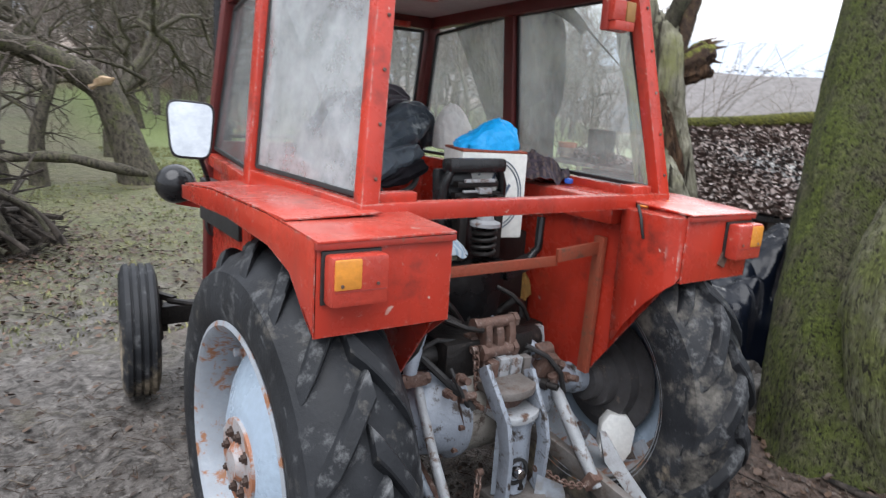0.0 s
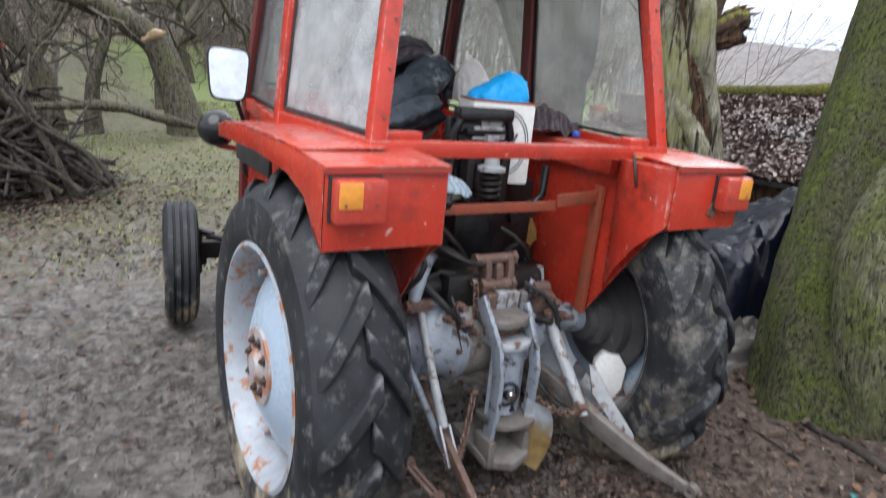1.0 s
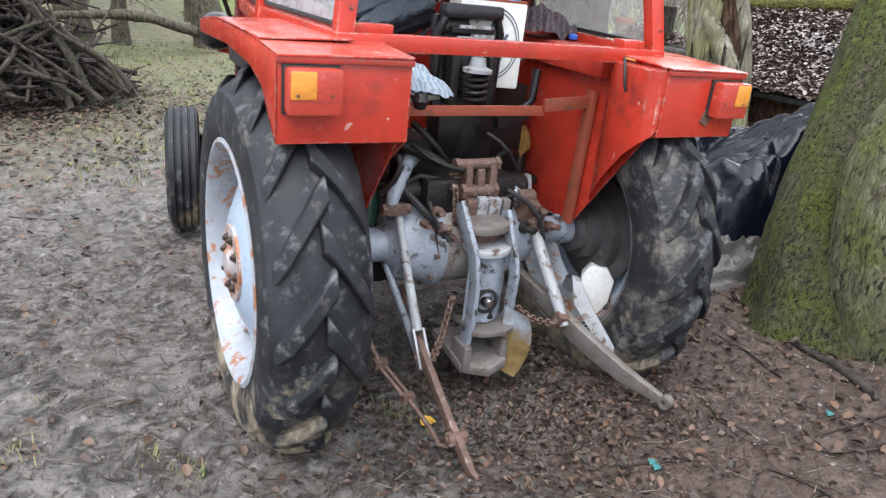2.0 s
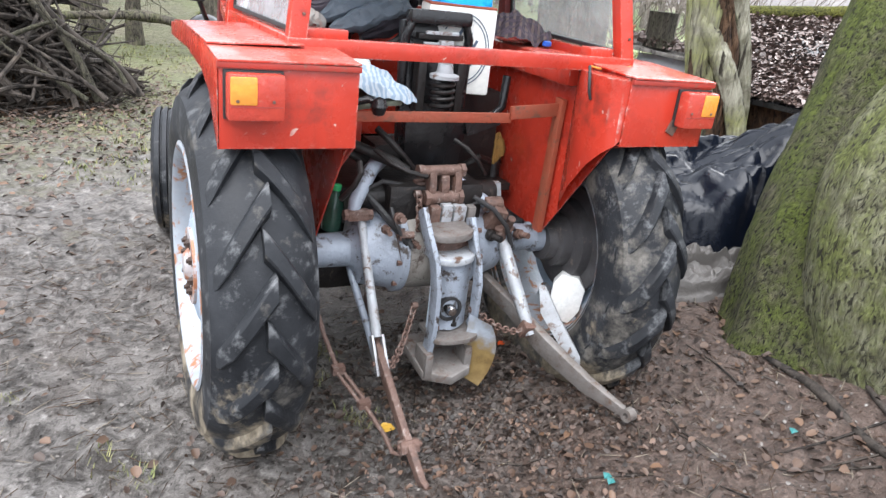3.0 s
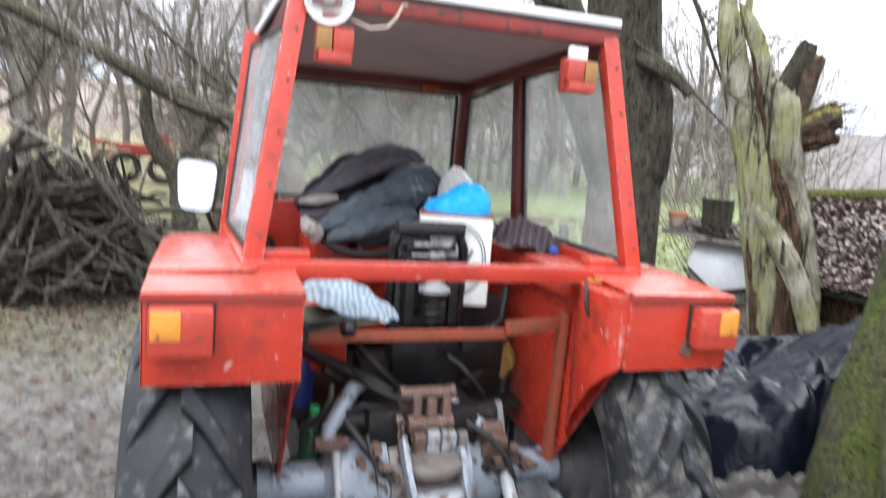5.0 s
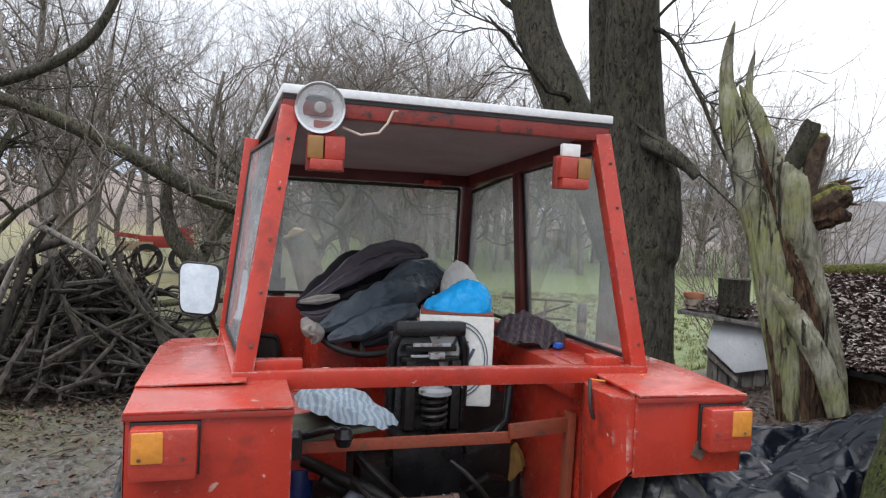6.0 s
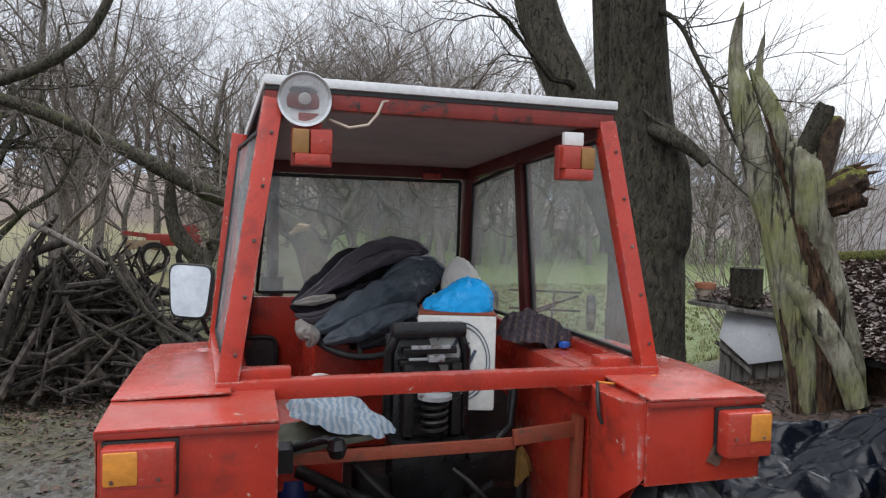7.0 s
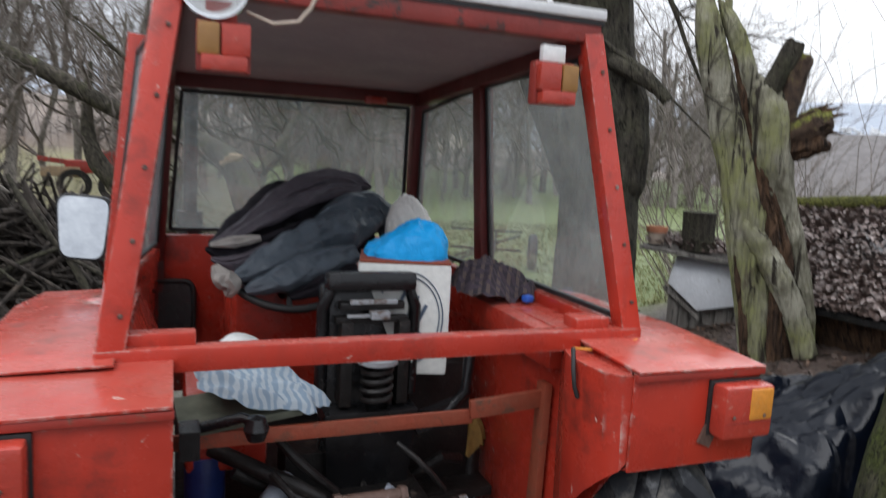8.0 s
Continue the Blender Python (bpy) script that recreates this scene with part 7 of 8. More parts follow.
b.box((0.225, 0.335, 0.76), (0.055, 0.055, 0.11), (22, 18, 0)).tube([(0.185, 0.345, 0.815), (0.255, 0.345, 0.815)], 0.027, 12).tube([(0.235, 0.30, 0.74), (0.262, 0.315, 0.68)], 0.018, 10)
part("screw_box", b, RUST, rod, "rusty screw box", bevel=0.008)
b = Bag()
b.box((0.312, 0.135, 0.40), (0.05, 0.04, 0.06), (25, 8, 0)).tube([(0.285, 0.13, 0.395), (0.345, 0.13, 0.395)], 0.014, 8)
part("lower_joint", b, RUST, rod, bevel=0.006)
b = Bag()
b.prism([(0.262, 0.42, 0.869), (0.288, 0.42, 0.869), (0.322, 0.42, 0.702), (0.30, 0.42, 0.70)], (0.004, 0.03, 0))
part("bent_tin", b, PALE_IRON, tractor, "bent scrap of tin")
b = Bag()
b.tube([(-0.27, 0.372, 0.775), (-0.262, 0.27, 0.577), (-0.264, 0.16, 0.429)], [0.015, 0.016, 0.018], 12)
rod = part("lift_rod", b, PALE_IRON, tractor, "long grey lift rod")
b = Bag()
b.box((-0.288, 0.36, 0.792), (0.075, 0.034, 0.036)).tube([(-0.338, 0.36, 0.793), (-0.236, 0.36, 0.791)], 0.013, 8).tube([(-0.338, 0.36, 0.793), (-0.322, 0.36, 0.793)], 0.020, 6).tube([(-0.252, 0.36, 0.791), (-0.236, 0.36, 0.791)], 0.020, 6)
part("upper_joint", b, RUST, rod, "rusty joint with two nuts", bevel=0.004)
for dx in (-0.018, 0.018):
    b = Bag()
    b.beam((-0.264 + dx, 0.165, 0.435), (-0.262 + dx, 0.085, 0.325), 0.009, 0.026)
    part("clevis_cheek", b, BARE_STEEL, rod, bevel=0.002)
b = Bag()
b.tube([(-0.292, 0.11, 0.36), (-0.232, 0.11, 0.36)], 0.009, 8)
part("clevis_pin", b, RUST, rod)
arm = part("lower_link", strap([(-0.205, 0.44, 0.44), (-0.235, 0.28, 0.41), (-0.264, 0.11, 0.372), (-0.258, -0.10, 0.245), (-0.257, -0.16, 0.218), (-0.254, -0.26, 0.165), (-0.25, -0.30, 0.165)], [(0.020, 0.05), (0.022, 0.048), (0.024, 0.045), (0.024, 0.040), (0.024, 0.040), (0.022, 0.034), (0.018, 0.026)]), RUST, tractor, "rusty lower link arm hanging to the ground", bevel=0.006)
b = Bag()
b.box((-0.258, -0.155, 0.222), (0.062, 0.034, 0.040), (-25, 0, 0)).tube([(-0.295, -0.155, 0.222), (-0.215, -0.155, 0.222)], 0.010, 8)
part("collar", b, RUST, arm, "bolted rusty collar", bevel=0.004)
b = Bag()
b.tube([(-0.285, 0.42, 0.59), (-0.282, 0.40, 0.552), (-0.266, 0.25, 0.425), (-0.27, 0.13, 0.36)], 0.013, 10)
part("check_rod", b, GREY_IRON, tractor, "grey check rod")
# turnbuckle stabiliser
b = Bag()
b.tube([(-0.43, 0.28, 0.47), (-0.422, 0.24, 0.42), (-0.398, 0.15, 0.334)], 0.008, 8).tube([(-0.408, 0.15, 0.336), (-0.350, 0.04, 0.262)], 0.007, 8).tube([(-0.384, 0.15, 0.330), (-0.326, 0.04, 0.258)], 0.007, 8).tube([(-0.338, 0.04, 0.258), (-0.302, -0.06, 0.205), (-0.295, -0.12, 0.180), (-0.278, -0.145, 0.185), (-0.268, -0.135, 0.205)], 0.008, 8).box((-0.396, 0.148, 0.334), (0.042, 0.028, 0.028)).box((-0.338, 0.042, 0.260), (0.040, 0.028, 0.026))
part("turnbuckle", b, RUST, tractor, "rusty turnbuckle stabiliser")


def chain(a, c, sag, links, parent, label):
    """A slack chain of oval links."""
    a, c = Vector(a), Vector(c)
    ch = None
    for k in range(links):
        t0, t1 = k / links, (k + 1.35) / links
        p0, p1 = a.lerp(c, t0), a.lerp(c, min(t1, 1.0))
        p0.z -= sag * math.sin(math.pi * t0)
        p1.z -= sag * math.sin(math.pi * min(t1, 1.0))
        d = (p1 - p0)
        ln = d.length
        d.normalize()
        s = d.orthogonal().normalized()
        s = Matrix.Rotation(radians(90 * k + 30), 3, d) @ s
        m = (p0 + p1) / 2
        b = Bag()
        pts = [m + d * (ln * 0.55 * math.cos(q)) + s * (0.011 * math.sin(q)) for q in (2 * math.pi * i / 12 for i in range(13))]
        b.tube(pts, 0.0038, 6, caps=False)
        part("chain_link", b, RUST, parent)


holder = part("stay_chain", Bag().lathe([(-0.01, 0.012), (0.01, 0.012), (0.01, 0.004), (-0.01, 0.004), (-0.01, 0.012)], (-0.10, 0.24, 0.49), (1, 0, 0), 12), RUST, tractor, "rusty stay chain")
chain((-0.10, 0.24, 0.49), (-0.235, 0.10, 0.34), 0.04, 13, holder, "")
holder = part("stay_chain", Bag().lathe([(-0.01, 0.012), (0.01, 0.012), (0.01, 0.004), (-0.01, 0.004), (-0.01, 0.012)], (0.11, 0.20, 0.47), (1, 0, 0), 12), RUST, tractor, "rusty stay chain")
chain((0.115, 0.20, 0.475), (0.31, 0.13, 0.39), 0.03, 14, holder, "")
holder = part("hanging_chain", Bag().lathe([(-0.01, 0.012), (0.01, 0.012), (0.01, 0.004), (-0.01, 0.004), (-0.01, 0.012)], (-0.09, 0.33, 0.87), (1, 0, 0), 12), RUST, tractor, "rusty chain on the top link bracket")
chain((-0.085, 0.325, 0.87), (-0.08, 0.31, 0.74), 0.0, 7, holder, "")
b = Bag()
b.tube([(-0.26, 0.44, 0.86), (-0.235, 0.40, 0.837), (-0.185, 0.33, 0.778), (-0.124, 0.29, 0.708), (-0.115, 0.28, 0.69)], 0.013, 8).tube([(-0.02, 0.40, 0.86), (-0.2, 0.38, 0.90), (-0.28, 0.42, 0.84)], 0.008, 8).tube([(0.08, 0.38, 0.80), (0.2, 0.33, 0.83), (0.30, 0.36, 0.72), (0.42, 0.38, 0.66)], 0.007, 8)
part("hydraulic_hose", b, BLACK_RUBBER, tractor, "black hoses over the axle")
b = Bag()
b.tube([(0.40, 0.68, 0.78), (0.405, 0.695, 0.90)], 0.03, 14)
part("lever_socket", b, DARK_GREASE, tractor, "dark pipe socket")
b = Bag()
b.tube([(-0.35, 0.55, 1.02), (-0.16, 0.42, 0.96), (-0.1, 0.4, 0.93)], [0.02, 0.02, 0.014], 10).tube([(-0.12, 0.6, 0.80), (-0.2, 0.5, 0.92), (-0.3, 0.5, 0.98)], 0.018, 10)
b.tube([(0.18, 0.6, 0.86), (0.26, 0.56, 0.93), (0.33, 0.6, 0.9)], 0.015, 10).box((-0.02, 0.62, 0.93), (0.3, 0.14, 0.1))
part("linkage", b, DARK_GREASE, tractor, "tangle of dark control linkage", bevel=0.0)
b = Bag()
b.box((-0.30, 0.42, 1.17), (0.26, 0.16, 0.018), (8, -6, 4))
part("seat_board", b, GREEN_CLOTH, tractor, "olive padded board", bevel=0.004)
b = Bag()
b.tube([(-0.40, 0.33, 1.16), (-0.30, 0.30, 1.19), (-0.27, 0.28, 1.18)], 0.012, 10).lathe([(-0.03, 0.001), (-0.024, 0.018), (0, 0.027), (0.024, 0.018), (0.03, 0.001)], (-0.275, 0.27, 1.175), (0, 0, 1), 18).box((-0.405, 0.30, 1.15), (0.04, 0.07, 0.06))
part("ball_hitch_lever", b, BLACK_STEEL, tractor, "lever with a steel ball knob")

# greasy small parts round the hitch
rc = random.Random(14)
for x, y, z, r_, ln, ax_, mat in [(-0.10, 0.30, 0.70, 0.016, 0.05, (0, -1, 0.1), RUST), (0.10, 0.30, 0.70, 0.018, 0.05, (0, -1, 0.1), RUST), (-0.16, 0.29, 0.74, 0.022, 0.05, (1, -0.3, 0), RUST), (0.20, 0.31, 0.71, 0.02, 0.06, (0.4, -1, 0), DARK_GREASE), (-0.03, 0.30, 0.70, 0.014, 0.04, (0, -1, 0), DIRTY_STEEL), (0.04, 0.20, 0.415, 0.014, 0.03, (0, 0, 1), DARK_GREASE), (-0.03, 0.19, 0.415, 0.012, 0.025, (0, 0, 1), RUST), (0.30, 0.36, 0.70, 0.026, 0.07, (0, -0.6, 1), RUST), (0.36, 0.37, 0.68, 0.020, 0.06, (0.3, -1, 0.2), RUST), (-0.17, 0.29, 0.80, 0.020, 0.05, (0, -1, 0.2), RUST), (-0.21, 0.30, 0.76, 0.016, 0.05, (0, -1, 0), RUST)]:
    b = Bag()
    b.lathe([(0, 0.0005), (0, r_), (ln * 0.35, r_), (ln * 0.36, r_ * 0.62), (ln, r_ * 0.6), (ln, 0.0005)], (x, y, z), ax_, 6 if r_ < 0.02 else 12)
    part("bolt", b, mat, tractor)
for a, q, r_, mat in [((-0.19, 0.31, 0.83), (-0.10, 0.30, 0.66), 0.007, BLACK_RUBBER), ((0.13, 0.33, 0.85), (0.30, 0.30, 0.66), 0.009, BLACK_RUBBER), ((-0.06, 0.33, 0.93), (-0.22, 0.42, 1.0), 0.009, DARK_GREASE), ((-0.36, 0.33, 0.86), (-0.30, 0.34, 0.98), 0.010, DARK_GREASE), ((-0.20, 0.47, 1.06), (-0.06, 0.45, 0.92), 0.012, DARK_GREASE), ((0.10, 0.47, 1.02), (0.22, 0.43, 0.90), 0.008, DARK_GREASE)]:
    a, q = Vector(a), Vector(q)
    b = Bag()
    bow = Vector((rc.uniform(-0.03, 0.03), -0.03, rc.uniform(-0.02, 0.03)))
    b.tube([a, a.lerp(q, 0.33) + bow, a.lerp(q, 0.67) + bow, q], r_, 9)
    part("pipe", b, mat, tractor)
b = Bag()
b.grid(lambda u, v: (-0.15 + 0.012 * math.sin(9 * v), ay_ + (0.150 + 0.012 * u) * math.cos(0.9 + 3.2 * v), az_ + (0.150 + 0.012 * u) * math.sin(0.9 + 3.2 * v)), 2, 24)
part("gasket", b, RUST, axle, smooth=70)


# ---- hutch with pot and stump, beside the dead tree ----
hutch = thing("hutch", (3.15, 2.92, 0.5), "small grey board hutch with a leaf-covered lid", "hutch")
fx = Vector((3.20, 2.90, 0.0))
ax, ay = Vector((0.74, -0.67, 0)), Vector((0.67, 0.74, 0))


def hp(a, c, z):
    return fx + ax * (a - 0.03) + ay * c + Vector((0, 0, z + (0.09 if z > 0.5 else 0)))


for k in range(6):
    b = Bag()
    a = -0.19 + 0.085 * k
    b.prism([hp(a, 0, 0.25), hp(a + 0.08, 0, 0.25), hp(a + 0.08, 0.02 * (k % 2), 0.80 - 0.035 * k), hp(a, 0.02 * (k % 2), 0.83 - 0.035 * k)], ay * 0.025)
    part("board", b, BOARD, hutch, bevel=0.003)
b = Bag()
b.prism([hp(-0.18, 0.05, 0.25), hp(0.32, 0.05, 0.25), hp(0.32, 0.05, 0.95), hp(-0.18, 0.05, 0.95)], ay * 0.5)
part("body", b, BOARD, hutch)
b = Bag()
b.prism([hp(-0.20, -0.03, 0.82), hp(0.02, -0.06, 0.64), hp(0.34, -0.05, 0.72), hp(0.34, 0.02, 1.02), hp(-0.16, 0.03, 1.02)], ay * 0.012)
part("sheet", b, SHEET_METAL, hutch, "bent pale metal sheet", bevel=0.003)
b = Bag()
b.prism([hp(-0.22, -0.02, 0.80), hp(0.04, -0.08, 0.60), hp(0.04, -0.08, 0.57), hp(-0.23, -0.02, 0.77)], ay * 0.03)
part("batten", b, BOARD, hutch)
b = Bag()
b.prism([hp(-0.42, -0.16, 1.10), hp(0.40, -0.12, 1.02), hp(0.40, 0.55, 1.06), hp(-0.25, 0.5, 1.12)], (0, 0, -0.03))
part("lid", b, BOARD, hutch, "dark board lid", bevel=0.004)
b = Bag()
for k in range(1500):
    u, v = rv.random(), rv.random()
    p = hp(-0.38 + 0.76 * u, -0.13 + 0.6 * v, 0)
    p.z = 1.20 - 0.075 * u + 0.012 + 0.08 * rv.random() * (0.4 + math.sin(math.pi * min(1, u * 1.1)) * 0.6)
    leaf(b, p, rv.uniform(0.022, 0.045), rv, 0.7)
tagged(new("lid_leaves", set_mesh(b, "lid_leaves", LITTER)), "dark wet leaves heaped on the hutch lid", "leaves", kind="stuff")
pot = thing("plastic_pot", tuple(hp(-0.31, -0.07, 1.11)), "orange-rimmed faded plastic pot on the hutch lid", "pot")
b = Bag()
b.lathe([(0, 0.001), (0, 0.055), (0.10, 0.068), (0.10, 0.060), (0.02, 0.05)], hp(-0.31, -0.07, 1.11), (0, 0, 1), 24)
part("body", b, CREAM, pot)
b = Bag()
b.lathe([(0.085, 0.068), (0.085, 0.076), (0.125, 0.080), (0.125, 0.066), (0.09, 0.064)], hp(-0.31, -0.07, 1.11), (0, 0, 1), 24)
part("rim", b, TERRACOTTA, pot, "orange rim")
b = Bag()
limb(b, [hp(-0.02, 0.0, 1.08), hp(-0.02, 0.0, 1.22), hp(-0.02, 0.0, 1.36)], [0.12, 0.115, 0.12], 20, 0.12, 2.0, 4, 0.05)
solo("wooden_block", b, BARK_OAK, tuple(hp(-0.02, 0.0, 1.08)), "short sawn log standing on the hutch lid", "log", smooth=50)

# ---- cart axle in the meadow ----
cart = thing("cart_frame", (5.0, 9.2, 0.0), "bare iron cart frame with rubber wheels in the meadow", "cart")
gz = lie(5, 9.2)
b = Bag()
for p, q in [((4.0, 9.9, 0.62), (5.1, 9.35, 0.62)), ((4.0, 9.9, 0.30), (5.1, 9.35, 0.30)), ((3.9, 9.4, 0.22), (5.0, 9.25, 0.58)), ((4.4, 9.0, 0.25), (4.7, 9.55, 0.60)), ((3.6, 9.0, 0.15), (4.6, 9.3, 0.42)), ((5.1, 9.35, 0.30), (5.1, 9.35, 0.62)), ((4.45, 9.7, 0.30), (4.45, 9.7, 0.62)), ((4.0, 9.9, 0.30), (4.0, 9.9, 0.62))]:
    b.beam((p[0], p[1], p[2] + gz), (q[0], q[1], q[2] + gz), 0.035, 0.035)
part("frame", b, DARK_GREASE, cart)
for c in ((5.25, 9.25, 0.30 + gz), (3.75, 10.05, 0.30 + gz)):
    wv = Vector((0.89, -0.45, 0))
    b = Bag()
    b.lathe([(-0.07, 0.17), (-0.08, 0.24), (-0.05, 0.30), (0.05, 0.30), (0.08, 0.24), (0.07, 0.17), (-0.07, 0.17)], c, wv, 32)
    w = part("wheel", b, TYRE, cart, "rubber cart wheel")
    b = Bag()
    b.lathe([(0.03, 0.001), (0.05, 0.07), (0.02, 0.10), (0.05, 0.175), (-0.03, 0.175), (-0.03, 0.001)], c, wv, 24)
    part("rim", b, PALE_IRON, w, "grey rim")

# ---- red machine far off by the wood ----
mx, my = -2.75, 21.5
mach = thing("red_farm_machine", (mx, my, 0.0), "old red farm machine with pale boards standing in the grass", "machine")
gz = lie(mx, my)
b = Bag()
b.box((mx + 0.2, my, 0.95 + gz), (1.5, 0.8, 0.35)).box((mx + 0.55, my, 1.25 + gz), (0.6, 0.6, 0.35)).box((mx + 0.75, my, 0.75 + gz), (0.5, 0.5, 0.5))
part("body", b, RED_DULL, mach, bevel=0.03)
b = Bag()
b.beam((mx - 0.4, my, 1.05 + gz), (mx - 1.25, my - 0.2, 1.15 + gz), 0.14, 0.14).beam((mx - 0.5, my, 0.75 + gz), (mx + 1.0, my - 0.3, 1.30 + gz), 0.08, 0.08)
part("drawbar", b, RED_DULL, mach, bevel=0.01)
b = Bag()
b.box((mx - 0.65, my - 0.3, 0.80 + gz), (1.0, 0.3, 0.28))
part("board", b, FRESH_WOOD, mach, "pale board", bevel=0.01)
for x in (mx - 0.3, mx + 0.75):
    b = Bag()
    b.lathe([(-0.08, 0.28), (-0.08, 0.45), (0.08, 0.45), (0.08, 0.28), (-0.08, 0.28)], (x, my - 0.45, 0.44 + gz), (0, 1, 0), 24)
    part("wheel", b, DARK_GREASE, mach)

# ---- plastic sheets heaped beside the tractor ----
def crumple(q):
    """Sharp folds: ridges of warped noise, from -1 to 1."""
    w = q + Vector((noise.noise(q * 0.8), noise.noise(q * 0.8 + Vector((9, 2, 0))), 0)) * 0.9
    f = 1 - 2 * abs(noise.noise(w))
    f += 0.6 * (1 - 2 * abs(noise.noise(w * 2.1 + Vector((3, 8, 1)))))
    f += 0.3 * (1 - 2 * abs(noise.noise(w * 4.6 + Vector((7, 1, 5)))))
    return f / 1.9


def billows(name, material, c, rx, ry, h, turn, label, seed, folds, fold_h, across, nu=150, nv=170, crease=0.09, facets=3.0):
    """Slack sheeting in overlapping folds across its fall, with sharp creases."""
    b = Bag()
    ct, st = math.cos(radians(turn)), math.sin(radians(turn))
    ca, sa = math.cos(radians(across)), math.sin(radians(across))
    reach = max(rx, ry) * 1.12

    def at(u, v):
        s, side = reach * (2 * v - 1), reach * (2 * u - 1)
        dx, dy = s * ca - side * sa, s * sa + side * ca
        X, Y = c[0] + dx, c[1] + dy
        lx, ly = (dx * ct + dy * st) / rx, (-dx * st + dy * ct) / ry
        r = math.hypot(lx, ly) * (1 + 0.14 * noise.noise(Vector((lx * 1.5, ly * 1.5, seed))))
        lift = h * max(0.0, 1 - min(r, 1.0) ** 2.8) * (0.9 + 0.3 * noise.noise(Vector((X * 2, Y * 2, seed + 3))))
        q = s * folds + 0.8 * noise.noise(Vector((X * 1.6, Y * 1.6, seed))) + 0.5 * side
        f = q - math.floor(q)
        ridge_ = f / 0.28 if f < 0.28 else 1 - (f - 0.28) / 0.72
        ridge_ = ridge_ * ridge_ * (3 - 2 * ridge_)
        deep = 0.35 + 1.1 * abs(noise.noise(Vector((math.floor(q) * 1.7, side * 2.2, seed + 6))))
        calm = 1 - ease(r, 0.7, 1.0)
        # flat facets that meet in creases
        w = Vector((X * facets + 0.5 * noise.noise(Vector((X * 3, Y * 3, seed))) + 0.27 * facets * s, Y * facets, seed))
        d1 = noise.voronoi(w)[0]
        d2 = noise.voronoi(w * 2.3 + Vector((4, 1, 2)))[0]
        facet = (d1[1] - d1[0]) + 0.4 * (d2[1] - d2[0])
        fine = crumple(Vector((X * 2.3 + 0.9 * s, Y * 2.3, seed + 2)))
        small = crumple(Vector((X * 8.5, Y * 8.5, seed + 4)))
        z = lift + calm * fold_h * deep * ridge_ + (crease * facet + 0.018 * fine + 0.006 * small) * (0.35 + 0.65 * calm)
        z = max(z, 0.012 + 0.012 * fine) if r < 1.0 else 0.012 + 0.012 * fine - min(0.08, (r - 1.0) * 0.9)
        out = calm * (fold_h * 0.6 * deep * ridge_ + 0.03 * fine)
        return (X - ca * out, Y - sa * out, c[2] + z + lie(X, Y) - lie(c[0], c[1]))
    b.grid(at, nu, nv)
    return solo(name, b, material, c, label, "plastic sheet", smooth=20)


billows("black_plastic_sheet", BLACK_SHEET, (1.86, 0.85, lie(1.86, 0.85) - 0.01), 0.90, 0.56, 0.50, -35, "crumpled black plastic sheeting heaped on the ground", 3.1, 2.0, 0.14, 72, 200, 220, 0.14, 2.8)
billows("grey_plastic_sheet", GREY_SHEET, (1.46, 0.50, lie(1.46, 0.50) - 0.01), 0.46, 0.24, 0.045, -30, "dirty grey plastic sheeting on the leaves", 8.4, 5.2, 0.06, 65, 150, 150, 0.10, 8.5)

# ---- fallen leaves, grass and twigs on the ground ----
def scatter_leaves(name, count, area, seed, label, size=(0.035, 0.075), flat=0.35, material=TRODDEN_LEAF):
    rnd = random.Random(seed)
    b = Bag()
    for k in range(count):
        x, y = area(rnd)
        leaf(b, Vector((x, y, ground_z(x, y) + 0.006 + 0.01 * rnd.random())), rnd.uniform(*size), rnd, flat)
    tagged(new(name, set_mesh(b, name, material)), label, "leaves", kind="stuff")


def leaf_right(rnd):
    while True:
        x, y = rnd.uniform(-0.4, 3.4), rnd.uniform(-1.3, 3.0)
        if rnd.random() < ease(x, -0.4, 1.6) * 0.85 + 0.12 and not (abs(x) < 0.85 and y > 0.9):
            return x, y


def leaf_left(rnd):
    while True:
        a, r = rnd.uniform(0, 6.28), abs(rnd.gauss(0, 1.0))
        x, y = -1.7 + 1.9 * r * math.cos(a), 6.0 + 1.9 * r * math.sin(a)
        if y < 11 and not (x > -0.9 and y < 3.4):
            return x, y


def leaf_sparse(rnd):
    return rnd.uniform(-2.6, 1.4), rnd.uniform(-1.0, 5.5)


scatter_leaves("leaf_litter_right", 4200, leaf_right, 51, "brown fallen leaves on the bank", (0.015, 0.045))
scatter_leaves("leaf_litter_left", 8500, leaf_left, 52, "brown fallen leaves round the brushwood", (0.02, 0.06))
def under_hitch(rnd):
    return rnd.gauss(0.15, 0.42), rnd.gauss(0.05, 0.36)


b = Bag()
rk = random.Random(57)
for k in range(7000):
    x, y = under_hitch(rk)
    leaf(b, Vector((x, y, ground_z(x, y) + 0.003 + 0.008 * rk.random())), 0.006 + 0.024 * rk.random() ** 2, rk, 0.75)
MOULD_CRUMB = leaf_litter("wet_leaf_mould", [(0.014, 0.010, 0.008, 1), (0.026, 0.018, 0.014, 1), (0.045, 0.030, 0.023, 1), (0.070, 0.040, 0.028, 1), (0.125, 0.075, 0.050, 1)], 0.6)
tagged(new("dark_leaf_mould", set_mesh(b, "dark_leaf_mould", MOULD_CRUMB)), "dark wet leaf mould trodden under the hitch", "leaves", kind="stuff")
b = Bag()
